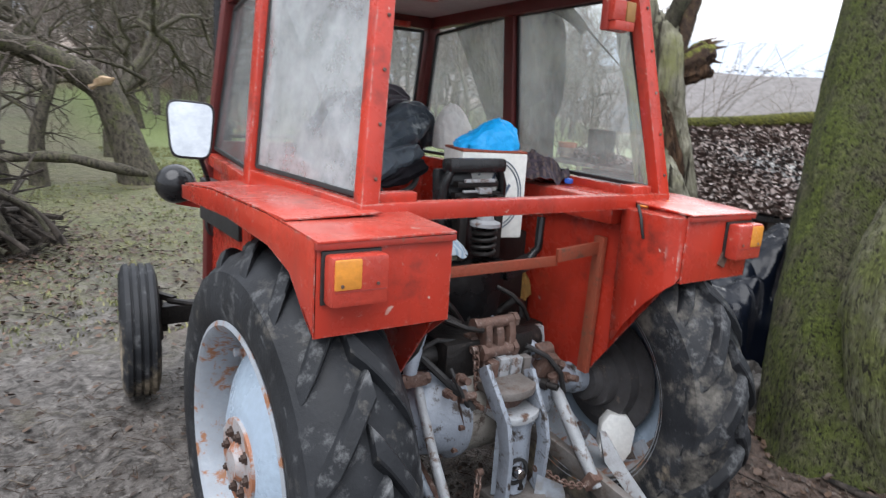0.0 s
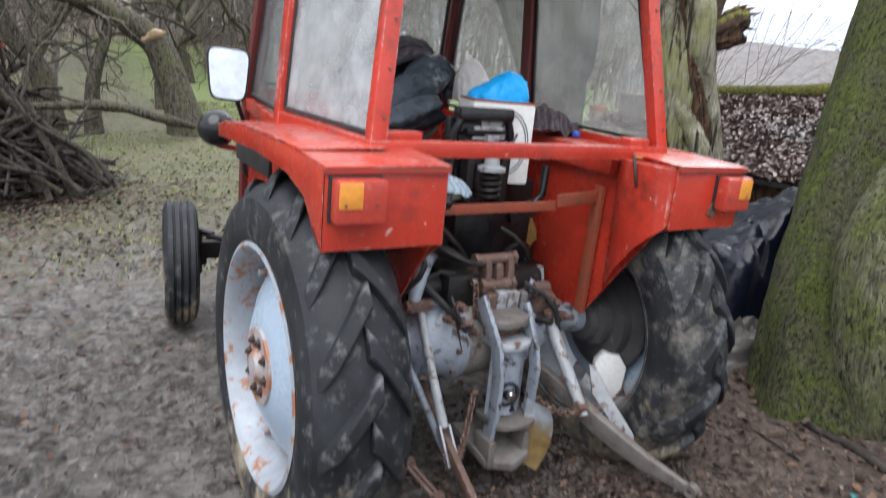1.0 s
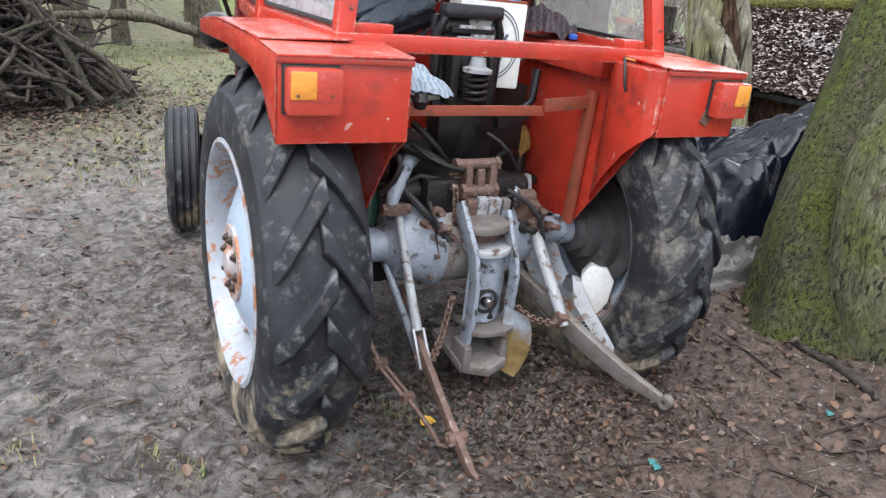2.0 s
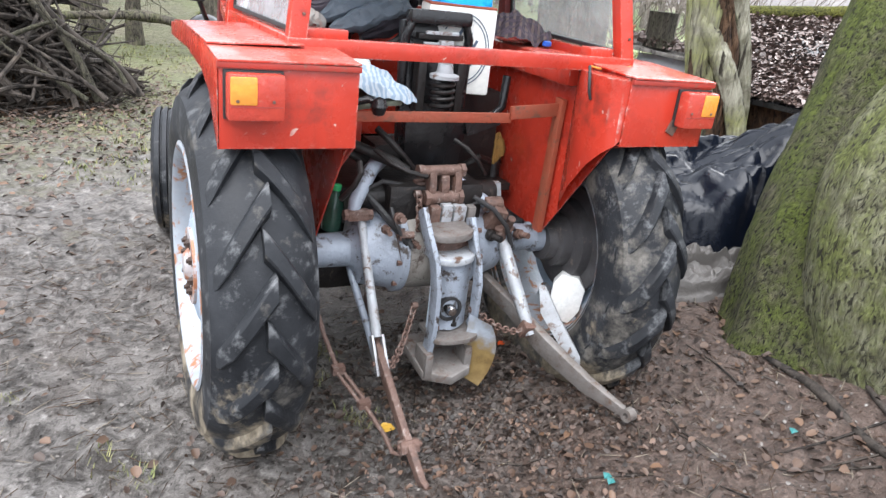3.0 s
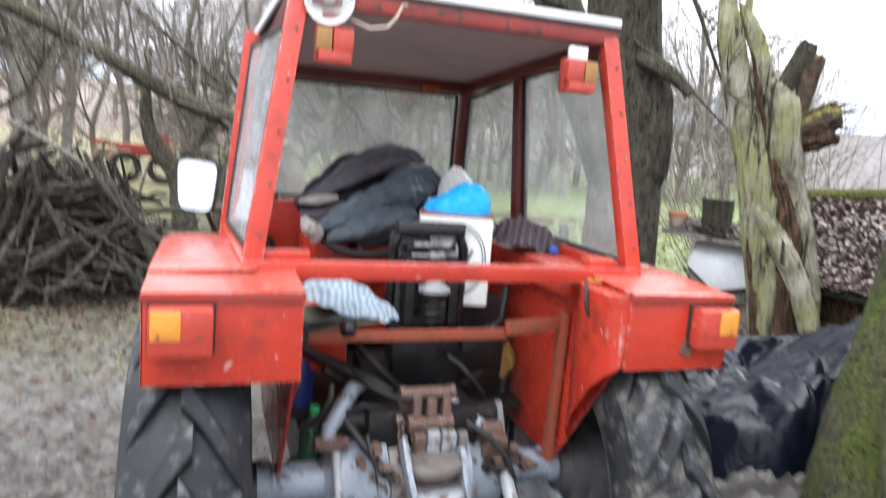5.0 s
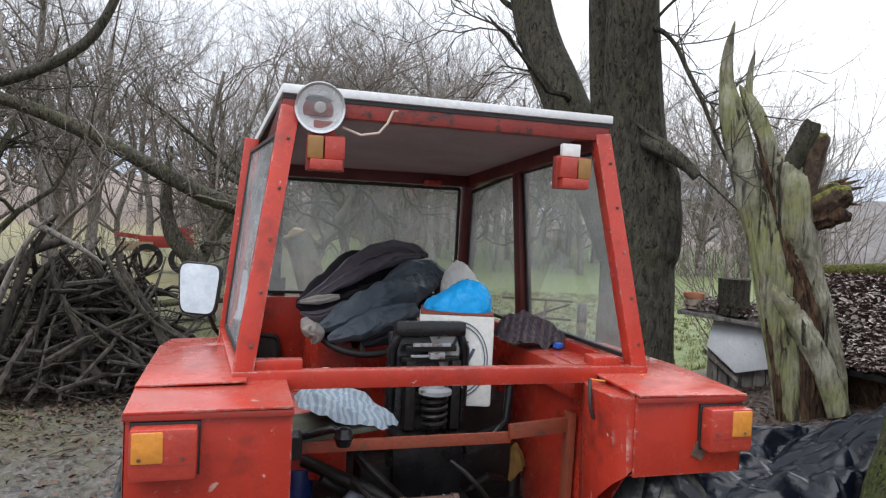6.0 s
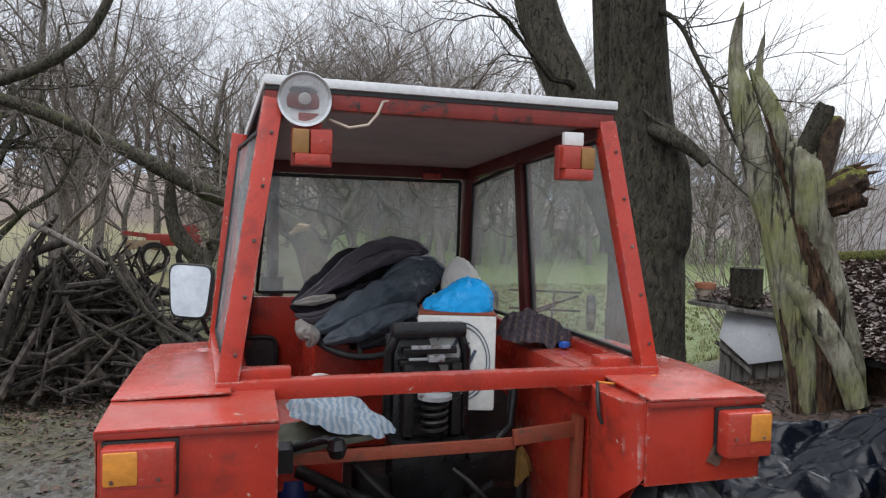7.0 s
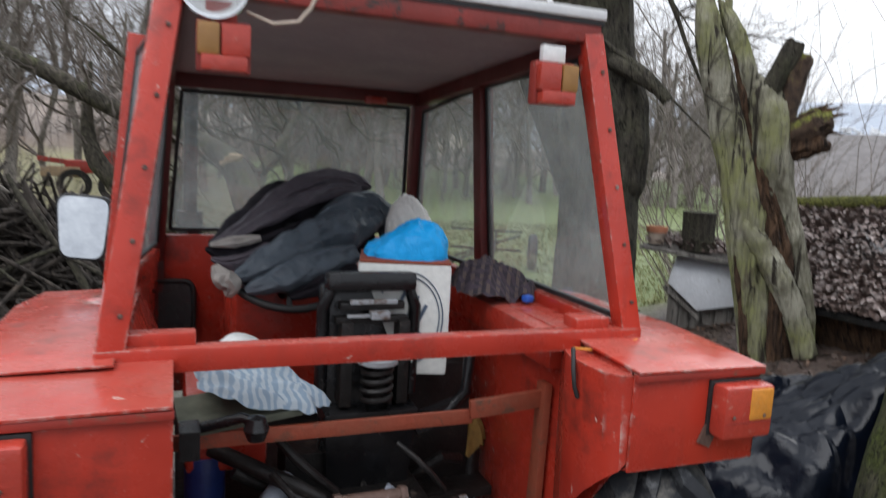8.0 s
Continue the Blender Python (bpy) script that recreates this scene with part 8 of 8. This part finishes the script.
for k in range(9000):
    x, y = rk.uniform(-2.4, 1.7), rk.uniform(-1.1, 2.2)
    leaf(b, Vector((x, y, ground_z(x, y) + 0.002 + 0.006 * rk.random())), 0.004 + 0.013 * rk.random() ** 3, rk, 0.9)
tagged(new("mud_crumbs", set_mesh(b, "mud_crumbs", leaf_litter("drying_mud_crumb", [(0.03, 0.025, 0.021, 1), (0.06, 0.052, 0.046, 1), (0.11, 0.098, 0.088, 1), (0.15, 0.135, 0.122, 1), (0.19, 0.175, 0.16, 1)], 0.75))), "crumbs of drying mud and chaff on the ground", "mud", kind="stuff")
scatter_leaves("leaf_litter_sparse", 1300, leaf_sparse, 53, "scraps of leaf trodden into the mud", (0.015, 0.045))


def tufts(name, count, area, seed, label, tall, blades, width=0.006):
    rnd = random.Random(seed)
    b = Bag()
    for k in range(count):
        x, y = area(rnd)
        z = ground_z(x, y)
        for i in range(blades):
            a = rnd.uniform(0, 6.28)
            h = rnd.uniform(*tall)
            o = Vector((x + rnd.gauss(0, 0.03), y + rnd.gauss(0, 0.03), z - 0.01))
            d = Vector((math.cos(a), math.sin(a), 0))
            s = Vector((-d.y, d.x, 0)) * width
            tip = o + d * h * rnd.uniform(0.3, 0.9) + Vector((0, 0, h))
            mid = o.lerp(tip, 0.5) + Vector((0, 0, h * 0.15))
            b.add([o - s, o + s, mid + s * 0.7, mid - s * 0.7, tip], [(0, 1, 2, 3), (3, 2, 4)])
    tagged(new(name, set_mesh(b, name, GRASS)), label, "grass", kind="stuff")


def turf_left(rnd):
    while True:
        x, y = rnd.uniform(-4.5, 1.6), rnd.uniform(2.6, 11.5)
        if noise.noise(Vector((x * 0.9, y * 0.9, 2.0))) + 0.10 * (y - 4.2) > 0 and not (abs(x) < 0.9 and y < 3.4) and math.hypot((x + 1.95) / 1.2, y - 6.7) > 1.0:
            return x, y


def turf_field(rnd):
    while True:
        x, y = rnd.uniform(1.2, 13), rnd.uniform(4.2, 17)
        if x < y * 0.95 + 1:
            return x, y


def turf_near(rnd):
    while True:
        x, y = rnd.uniform(-1.6, -0.2), rnd.uniform(-0.75, 0.7)
        if noise.noise(Vector((x * 4, y * 4, 7))) > 0.3:
            return x, y


tufts("grass_left", 1500, turf_left, 61, "thin yellow-green winter grass", (0.015, 0.05), 8)
tufts("grass_field", 5200, turf_field, 62, "short green meadow grass", (0.03, 0.08), 7, 0.008)
tufts("grass_tufts", 26, turf_near, 63, "small green weeds in the mud", (0.012, 0.04), 26, 0.002)


def twigs_on_ground(name, count, area, seed, label):
    rnd = random.Random(seed)
    b = Bag()
    for k in range(count):
        x, y = area(rnd)
        a, h = rnd.uniform(0, 6.28), rnd.uniform(0.05, 0.22)
        pts = []
        for t in (-1, 0, 1):
            px, py = x + t * h * math.cos(a) + rnd.gauss(0, 0.012), y + t * h * math.sin(a) + rnd.gauss(0, 0.012)
            pts.append((px, py, ground_z(px, py) + 0.006))
        b.tube(pts, [0.004, 0.004, 0.002], 4)
    tagged(new(name, set_mesh(b, name, STICK)), label, "twigs", kind="stuff")


def straws(name, count, area, seed, label, material):
    rnd = random.Random(seed)
    b = Bag()
    for k in range(count):
        x, y = area(rnd)
        a, h = rnd.uniform(0, 6.28), rnd.uniform(0.012, 0.05)
        d = Vector((math.cos(a) * h, math.sin(a) * h, rnd.uniform(-0.2, 0.5) * h))
        p = Vector((x, y, ground_z(x, y) + 0.006))
        b.tube([p - d, p + d], [0.0016, 0.0012], 3)
    tagged(new(name, set_mesh(b, name, material)), label, "straw", kind="stuff")


def near_ground(rnd):
    return rnd.uniform(-2.4, 1.6), rnd.uniform(-1.0, 2.6)


straws("straw_bits", 1000, near_ground, 81, "pale bits of straw trodden into the mud", worn("pale_straw", (0.24, 0.20, 0.15), (0.16, 0.13, 0.10), None, 20, 0.8))
straws("dark_chaff", 2200, near_ground, 82, "dark rotten bits of twig in the mud", ROT)
twigs_on_ground("ground_twigs", 260, leaf_right, 71, "thin twigs lying among the leaves")
twigs_on_ground("ground_twigs_left", 160, leaf_left, 72, "thin twigs lying by the brushwood")

b = Bag()
pts = [(1.15, -0.22), (1.15, -0.345), (1.11, -0.50), (1.01, -0.73), (0.93, -0.92), (0.85, -1.15)]
limb(b, [(x, y, ground_z(x, y) + 0.014) for x, y in pts], [0.010, 0.016, 0.018, 0.018, 0.016, 0.013], 10, 0.35, 3.0, 6)
solo("fallen_branch", b, STICK, (1.06, -0.62, 0.4), "dark fallen branch on the leaf litter", "branch", "fallen branches", smooth=60)
b = Bag()
pts = [(1.38, -0.40), (1.30, -0.50), (1.20, -0.62), (1.10, -0.80), (1.06, -0.98)]
limb(b, [(x, y, ground_z(x, y) + 0.010) for x, y in pts], [0.004, 0.008, 0.009, 0.008, 0.005], 8, 0.3, 5.0, 5)
solo("fallen_branch", b, STICK, (1.20, -0.62, 0.4), "thin dark stick on the leaf litter", "branch", "fallen branches", smooth=60)

SCRAP = worn("turquoise_plastic", (0.03, 0.15, 0.15), (0.05, 0.19, 0.18), None, 30, 0.4)
for x, y in ((0.89, -0.585), (0.27, -0.48), (0.275, -0.455)):
    b = Bag()
    z = ground_z(x, y) + 0.008
    b.add([(x - 0.014, y - 0.006, z), (x + 0.01, y - 0.012, z + 0.006), (x + 0.015, y + 0.009, z + 0.003), (x - 0.008, y + 0.012, z + 0.01)], [(0, 1, 2), (0, 2, 3)])
    solo("plastic_scrap", b, SCRAP, (x, y, z), "small turquoise scrap of plastic on the mud", "litter", "plastic scraps")


# ---- things lying in the cab ----
def drape(name, material, c, rx, ry, h, turn, label, category, seed, fold=0.03, freq=6.0, flat=2.0, tilt=0.0, nu=110, nv=44, under=0.0):
    """A soft lump with folds that run along it."""
    b = Bag()
    ct, st_ = math.cos(radians(turn)), math.sin(radians(turn))

    def at(u, v):
        a, r = 2 * math.pi * u, v
        wob = 1 + 0.3 * noise.noise(Vector((math.cos(a) * 2, math.sin(a) * 2, seed)))
        x, y = rx * r * wob * math.cos(a), ry * r * wob * math.sin(a)
        q = Vector((x * freq * 0.45, y * freq, seed))
        f = crumple(q * 0.8)
        z = h * max(0.0, 1 - r ** flat) * (1 + 0.45 * noise.noise(Vector((x * 5, y * 5, seed + 9)))) + fold * 1.5 * f * (1 - 0.3 * r) + tilt * x
        if r > 0.9:
            z -= under + (r - 0.9) * h * 1.5
        return (c[0] + x * ct - y * st_, c[1] + x * st_ + y * ct, c[2] + z)
    b.grid(at, nu, nv)
    return solo(name, b, material, c, label, category, smooth=60)


def folded(path, widths, seed, thick=0.5, folds=2.5, deep=0.35, crease=0.25, n=44, steps=16):
    """A flat slack length of cloth along a path, pleated lengthwise and creased across. widths: half-widths."""
    b = Bag()
    fine, rad = limb(b, path, widths, n, 0.0, seed, steps)
    b = Bag()
    rings = []
    for i, c in enumerate(fine):
        along = (fine[min(i + 1, len(fine) - 1)] - fine[max(i - 1, 0)]).normalized()
        front = Vector((-0.2, -0.85, 0.35))
        front = (front - along * front.dot(along)).normalized()
        side = along.cross(front)
        w = rad[i] * (1 + 0.22 * noise.noise(Vector((i * 0.12, seed, 1))))
        row = []
        for k in range(n):
            a = 2 * math.pi * k / n
            across, out = math.cos(a), math.sin(a)
            q = across * folds * 0.5 + 0.7 * noise.noise(Vector((i * 0.09, across, seed)))
            tri = 1 - 2 * abs(q - math.floor(q) - 0.5)
            pt = c + side * across * w + front * out * w * thick
            if out > 0:
                pt += front * out * w * (deep * (tri ** 1.5 - 0.4) + crease * crumple(Vector((pt.x * 9, pt.y * 9, pt.z * 9 + seed))) + 0.3 * crease * crumple(Vector((pt.x * 24, pt.y * 24, pt.z * 24 + seed))))
            pt += side * (0.14 * w * noise.noise(Vector((i * 0.13, across * 2, seed + 4))))
            row.append(pt)
        rings.append(row)
    m = len(rings)
    b.add([q for r in rings for q in r], [(i * n + k, i * n + (k + 1) % n, (i + 1) * n + (k + 1) % n, (i + 1) * n + k) for i in range(m - 1) for k in range(n)] + [tuple(range(n))[::-1], tuple((m - 1) * n + k for k in range(n))])
    return b


SATIN = worn("purple_grey_satin", (0.115, 0.100, 0.118), (0.070, 0.060, 0.075), None, 24, 0.5, spec=0.35)
jacket = thing("black_jacket", (-0.05, 1.25, 1.36), "heap of black padded jackets thrown over the steering wheel", "jacket")
part("body", folded([(-0.296, 1.22, 1.40), (-0.197, 1.27, 1.47), (-0.069, 1.32, 1.55), (0.083, 1.37, 1.59), (0.22, 1.38, 1.57)], [0.05, 0.085, 0.095, 0.095, 0.06], 2.2, 0.7, 1.2, 0.15, 0.3), CLOTH_BLACK, jacket, smooth=50)
part("lower_body", folded([(-0.24, 1.20, 1.33), (-0.10, 1.22, 1.38), (0.06, 1.27, 1.43), (0.22, 1.31, 1.46)], [0.07, 0.10, 0.10, 0.08], 4.1, 0.8, 3.0, 0.4, 0.3), CLOTH_BLACK, jacket, smooth=50)
part("lapel", folded([(-0.331, 1.14, 1.432), (-0.206, 1.19, 1.50), (-0.097, 1.24, 1.59), (0.018, 1.29, 1.65), (0.155, 1.33, 1.653), (0.236, 1.34, 1.625)], [0.009, 0.030, 0.036, 0.034, 0.030, 0.010], 31.0, 0.45, 1.6, 0.5, 0.2), SATIN, jacket, "purple-grey satin lapel", smooth=50)
part("lapel", folded([(-0.263, 1.12, 1.467), (-0.152, 1.16, 1.522), (-0.043, 1.20, 1.577), (0.074, 1.25, 1.613), (0.185, 1.28, 1.625)], [0.008, 0.026, 0.030, 0.027, 0.010], 35.0, 0.45, 1.6, 0.5, 0.2), SATIN, jacket, "purple-grey satin lapel", smooth=50)
part("sleeve", folded([(-0.346, 1.06, 1.437), (-0.287, 1.08, 1.42), (-0.201, 1.10, 1.431), (-0.097, 1.13, 1.47), (0.0, 1.17, 1.52)], [0.006, 0.028, 0.034, 0.030, 0.012], 37.0, 0.5, 2.0, 0.5, 0.3), CLOTH_BLACK, jacket, smooth=50)
part("sleeve", folded([(-0.331, 1.03, 1.411), (-0.256, 1.04, 1.397), (-0.148, 1.07, 1.437)], [0.006, 0.025, 0.022], 41.0, 0.5, 2.0, 0.5, 0.3), SATIN, jacket, "purple-grey satin lapel", smooth=50)
part("collar", folded([(0.087, 1.20, 1.579), (0.163, 1.22, 1.585), (0.214, 1.23, 1.558)], [0.012, 0.027, 0.012], 9.0, 0.5, 1.5, 0.4, 0.3), CLOTH_PLAID, jacket, "dull grey collar", smooth=50)
coat = thing("slate_raincoat", (0.0, 1.06, 1.30), "crumpled slate-blue raincoat over the heap", "raincoat")
part("body", folded([(-0.267, 0.99, 1.357), (-0.152, 1.04, 1.398), (-0.028, 1.10, 1.446), (0.104, 1.16, 1.488), (0.23, 1.20, 1.537)], [0.014, 0.058, 0.074, 0.072, 0.035], 12.0, 0.55, 1.6, 0.3, 0.5), CLOTH_BLUE, coat, smooth=40)
part("hem", folded([(-0.237, 0.95, 1.326), (-0.133, 0.97, 1.357), (-0.015, 1.01, 1.391), (0.119, 1.06, 1.425)], [0.010, 0.046, 0.054, 0.032], 14.0, 0.55, 1.5, 0.3, 0.5), CLOTH_BLUE, coat, smooth=40)
part("flap", folded([(0.0, 1.17, 1.49), (0.105, 1.20, 1.545), (0.205, 1.23, 1.562), (0.275, 1.25, 1.51), (0.29, 1.26, 1.43)], [0.022, 0.055, 0.055, 0.045, 0.03], 18.0, 0.6, 1.6, 0.3, 0.45), CLOTH_BLUE, coat, smooth=40)
part("lining", folded([(-0.108, 0.95, 1.305), (-0.001, 0.97, 1.341), (0.113, 1.00, 1.376)], [0.010, 0.038, 0.028], 21.0, 0.5, 2.0, 0.4, 0.3), CLOTH_BLACK, coat, "black lining turned out", smooth=50)
lining = thing("pale_lining", (-0.30, 1.0, 1.30), "pale torn lining hanging out of the jackets", "cloth")
part("fold", folded([(-0.333, 1.05, 1.450), (-0.261, 1.065, 1.458), (-0.182, 1.08, 1.469)], [0.006, 0.020, 0.010], 23.0, 0.5, 1.5, 0.4, 0.3), CLOTH_PALE, lining, "pale edge", smooth=50)
part("rag", folded([(-0.323, 0.99, 1.399), (-0.305, 0.98, 1.366), (-0.279, 0.97, 1.343), (-0.284, 0.97, 1.306)], [0.010, 0.030, 0.034, 0.010], 25.0, 0.5, 1.5, 0.5, 0.4), CLOTH_PALE, lining, "pale frayed rag", smooth=50)
crate = thing("white_canister", (0.161, 0.675, 1.166), "white printed canister with a brown lid behind the seat", "canister")
cm = Euler((0, 0, radians(-15.5))).to_matrix()
cc = Vector((0.161, 0.675, 1.317))
b = Bag()
b.box(cc, (0.248, 0.20, 0.302), m=cm)
body = part("body", b, worn("scuffed_white_print", (0.74, 0.75, 0.72), (0.60, 0.60, 0.56), (0.36, 0.34, 0.31), 9, 0.45, 0.0, (0.64, 0.72)), crate, bevel=0.012)
b = Bag()
b.box(cc + Vector((0, 0, 0.154)), (0.242, 0.194, 0.008), m=cm)
part("lid", b, RUST_RED, crate, "brown rusty lid", bevel=0.002)
INK = worn("dark_blue_ink", (0.06, 0.09, 0.14), (0.10, 0.13, 0.18), None, 30, 0.6)
b = Bag()
for r in (0.075, 0.083):
    pts = [cc + cm @ Vector((0.010 + 1.15 * r * math.cos(a), -0.1015, 0.005 + 1.5 * r * math.sin(a))) for a in (math.pi * (-0.45 + 1.25 * k / 30) for k in range(31))]
    b.tube(pts, 0.0022, 4)
for x, z, l in ((-0.03, 0.10, 0.05), (-0.005, 0.07, 0.06), (0.02, 0.05, 0.05), (0.01, -0.02, 0.04)):
    b.box(cc + cm @ Vector((x + 0.03, -0.1012, z - 0.03)), (0.010, 0.002, l), (0, 25, -15.5))
part("print", b, INK, body, "dark oval print with plain bars")

def soft_bag(name, material, c, rx, ry, low, high, turn, label, seed, pleat=0.16):
    """A slack tied bag with a flat bottom, higher at one end, pleated towards its knot."""
    b = Bag()
    ct, st_ = math.cos(radians(turn)), math.sin(radians(turn))

    def at(u, v):
        a, e = 2 * math.pi * u, math.pi * (v - 0.5)
        d = Vector((math.cos(e) * math.cos(a), math.cos(e) * math.sin(a), math.sin(e)))
        k = 1 + pleat * crumple(Vector((d.x * 2.4, d.y * 2.4, d.z * 1.3 + seed))) + 0.3 * pleat * crumple(Vector((d.x * 7, d.y * 7, d.z * 4 + seed)))
        x, y = rx * d.x * k, ry * d.y * k
        top = low + (high - low) * ease(x / rx, -0.9, 0.55)
        z = top * max(d.z, 0.0) ** 0.75 * k if d.z > 0 else 0.012 * d.z
        return (c[0] + x * ct - y * st_, c[1] + x * st_ + y * ct, c[2] + z)
    b.grid(at, 90, 50)
    return solo(name, b, material, c, label, "bag", smooth=50)


soft_bag("blue_bag", BLUE_BAG, (0.165, 0.675, 1.472), 0.105, 0.075, 0.050, 0.105, -28, "slack bright blue plastic bag on the canister", 4.4)
soft_bag("white_bag", WHITE_BAG, (0.315, 1.10, 1.44), 0.078, 0.065, 0.135, 0.170, 168, "crumpled white bag behind the blue one", 6.2, 0.12)
drape("plaid_cloth", CLOTH_PLAID, (0.44, 0.72, 1.355), 0.14, 0.13, 0.05, 20, "folded dull plaid cloth on the side ledge", "cloth", 3.6, 0.04, 22, 3.0)
b = Bag()
b.box((0.515, 0.60, 1.362), (0.03, 0.025, 0.02), (0, 0, 20))
solo("blue_plug", b, worn("blue_plastic", (0.03, 0.12, 0.55), (0.04, 0.15, 0.6), None, 30, 0.4), (0.515, 0.60, 1.352), "small blue plastic plug on the ledge", "plug", bevel=0.006)
drape("striped_cloth", CLOTH_STRIPE, (-0.25, 0.43, 1.19), 0.15, 0.10, 0.05, -14, "blue and white striped cloth draped over the board", "cloth", 8.8, 0.03, 22, 2.0, -0.22)
b = Bag()
b.lathe([(-0.04, 0.001), (-0.036, 0.05), (0, 0.066), (0.03, 0.05), (0.04, 0.001)], (-0.285, 0.51, 1.262), (0.3, -0.35, 1), 28)
solo("white_helmet", b, PLASTIC_WHITE, (-0.285, 0.51, 1.22), "white plastic lid lying under the cloth", "lid", smooth=60)
drape("ochre_glove", OCHRE, (0.405, 0.695, 0.89), 0.05, 0.042, 0.07, 30, "ochre leather glove pulled over a pipe", "glove", 1.4, 0.03, 45, 2.5, 0.5, 60, 26)
bottle = thing("green_bottle", (-0.335, 0.50, 0.70), "green plastic bottle lying on the axle", "bottle")
b = Bag()
b.lathe([(0, 0.001), (0, 0.035), (0.08, 0.037), (0.11, 0.03), (0.135, 0.014), (0.15, 0.013)], (-0.335, 0.50, 0.69), (0.1, 0, 1), 24)
part("body", b, worn("green_bottle_plastic", (0.015, 0.05, 0.035), (0.03, 0.08, 0.055), None, 12, 0.2), bottle)
b = Bag()
b.lathe([(0.145, 0.001), (0.145, 0.016), (0.165, 0.016), (0.168, 0.001)], (-0.335, 0.50, 0.69), (0.1, 0, 1), 20)
part("cap", b, worn("bright_green_cap", (0.03, 0.36, 0.12), (0.04, 0.42, 0.15), None, 30, 0.4), bottle, "bright green cap")
jug = thing("white_jug", (0.53, 0.245, 0.36), "white octagonal plastic jug wedged by the wheel", "jug")
b = Bag()
jc, jn = Vector((0.570, 0.262, 0.432)), Vector((-0.60, -0.79, 0.12)).normalized()
ju = Vector((0.797, -0.604, 0)).normalized()
jv = jn.cross(ju)
oct_ = [(-0.03, 0.085), (0.03, 0.08), (0.058, 0.04), (0.05, -0.04), (0.02, -0.09), (-0.03, -0.085), (-0.058, -0.03), (-0.055, 0.05)]
b.prism([jc + (ju * x + jv * z) * 1.12 for x, z in oct_], -jn * 0.07)
part("body", b, PLASTIC_WHITE, jug, bevel=0.006)
blue_can = Bag()
blue_can.tube([(-0.36, 0.62, 0.82), (-0.36, 0.62, 0.98)], 0.05, 18)
solo("blue_can", blue_can, worn("dark_blue_paint", (0.015, 0.03, 0.13), (0.02, 0.04, 0.17), None, 12, 0.4), (-0.36, 0.62, 0.82), "dark blue can standing on the cab floor", "can", bevel=0.004)
for name, tone, at_, size, label in (("orange_scrap", (0.75, 0.10, 0.02), (0.424, 0.449), 0.020, "small orange-red scrap of plastic on the leaves"), ("yellow_leaf", (0.62, 0.36, 0.05), (-0.238, 0.07), 0.030, "bright yellow fallen leaf by the lower link")):
    b = Bag()
    c = Vector((at_[0], at_[1], ground_z(*at_) + 0.012))
    b.prism([c + Vector((size * x, size * y, 0.2 * size * z)) for x, y, z in ((-1, -0.5, 0), (-0.2, -0.8, 0.6), (0.9, -0.4, 0), (0.7, 0.5, 0.5), (-0.1, 0.8, 1.2), (-0.8, 0.4, 0.3))], (0, 0, 0.002))
    solo(name, b, worn(name + "_skin", tone, tuple(0.6 * t for t in tone), None, 40, 0.5), tuple(c), label, "litter")
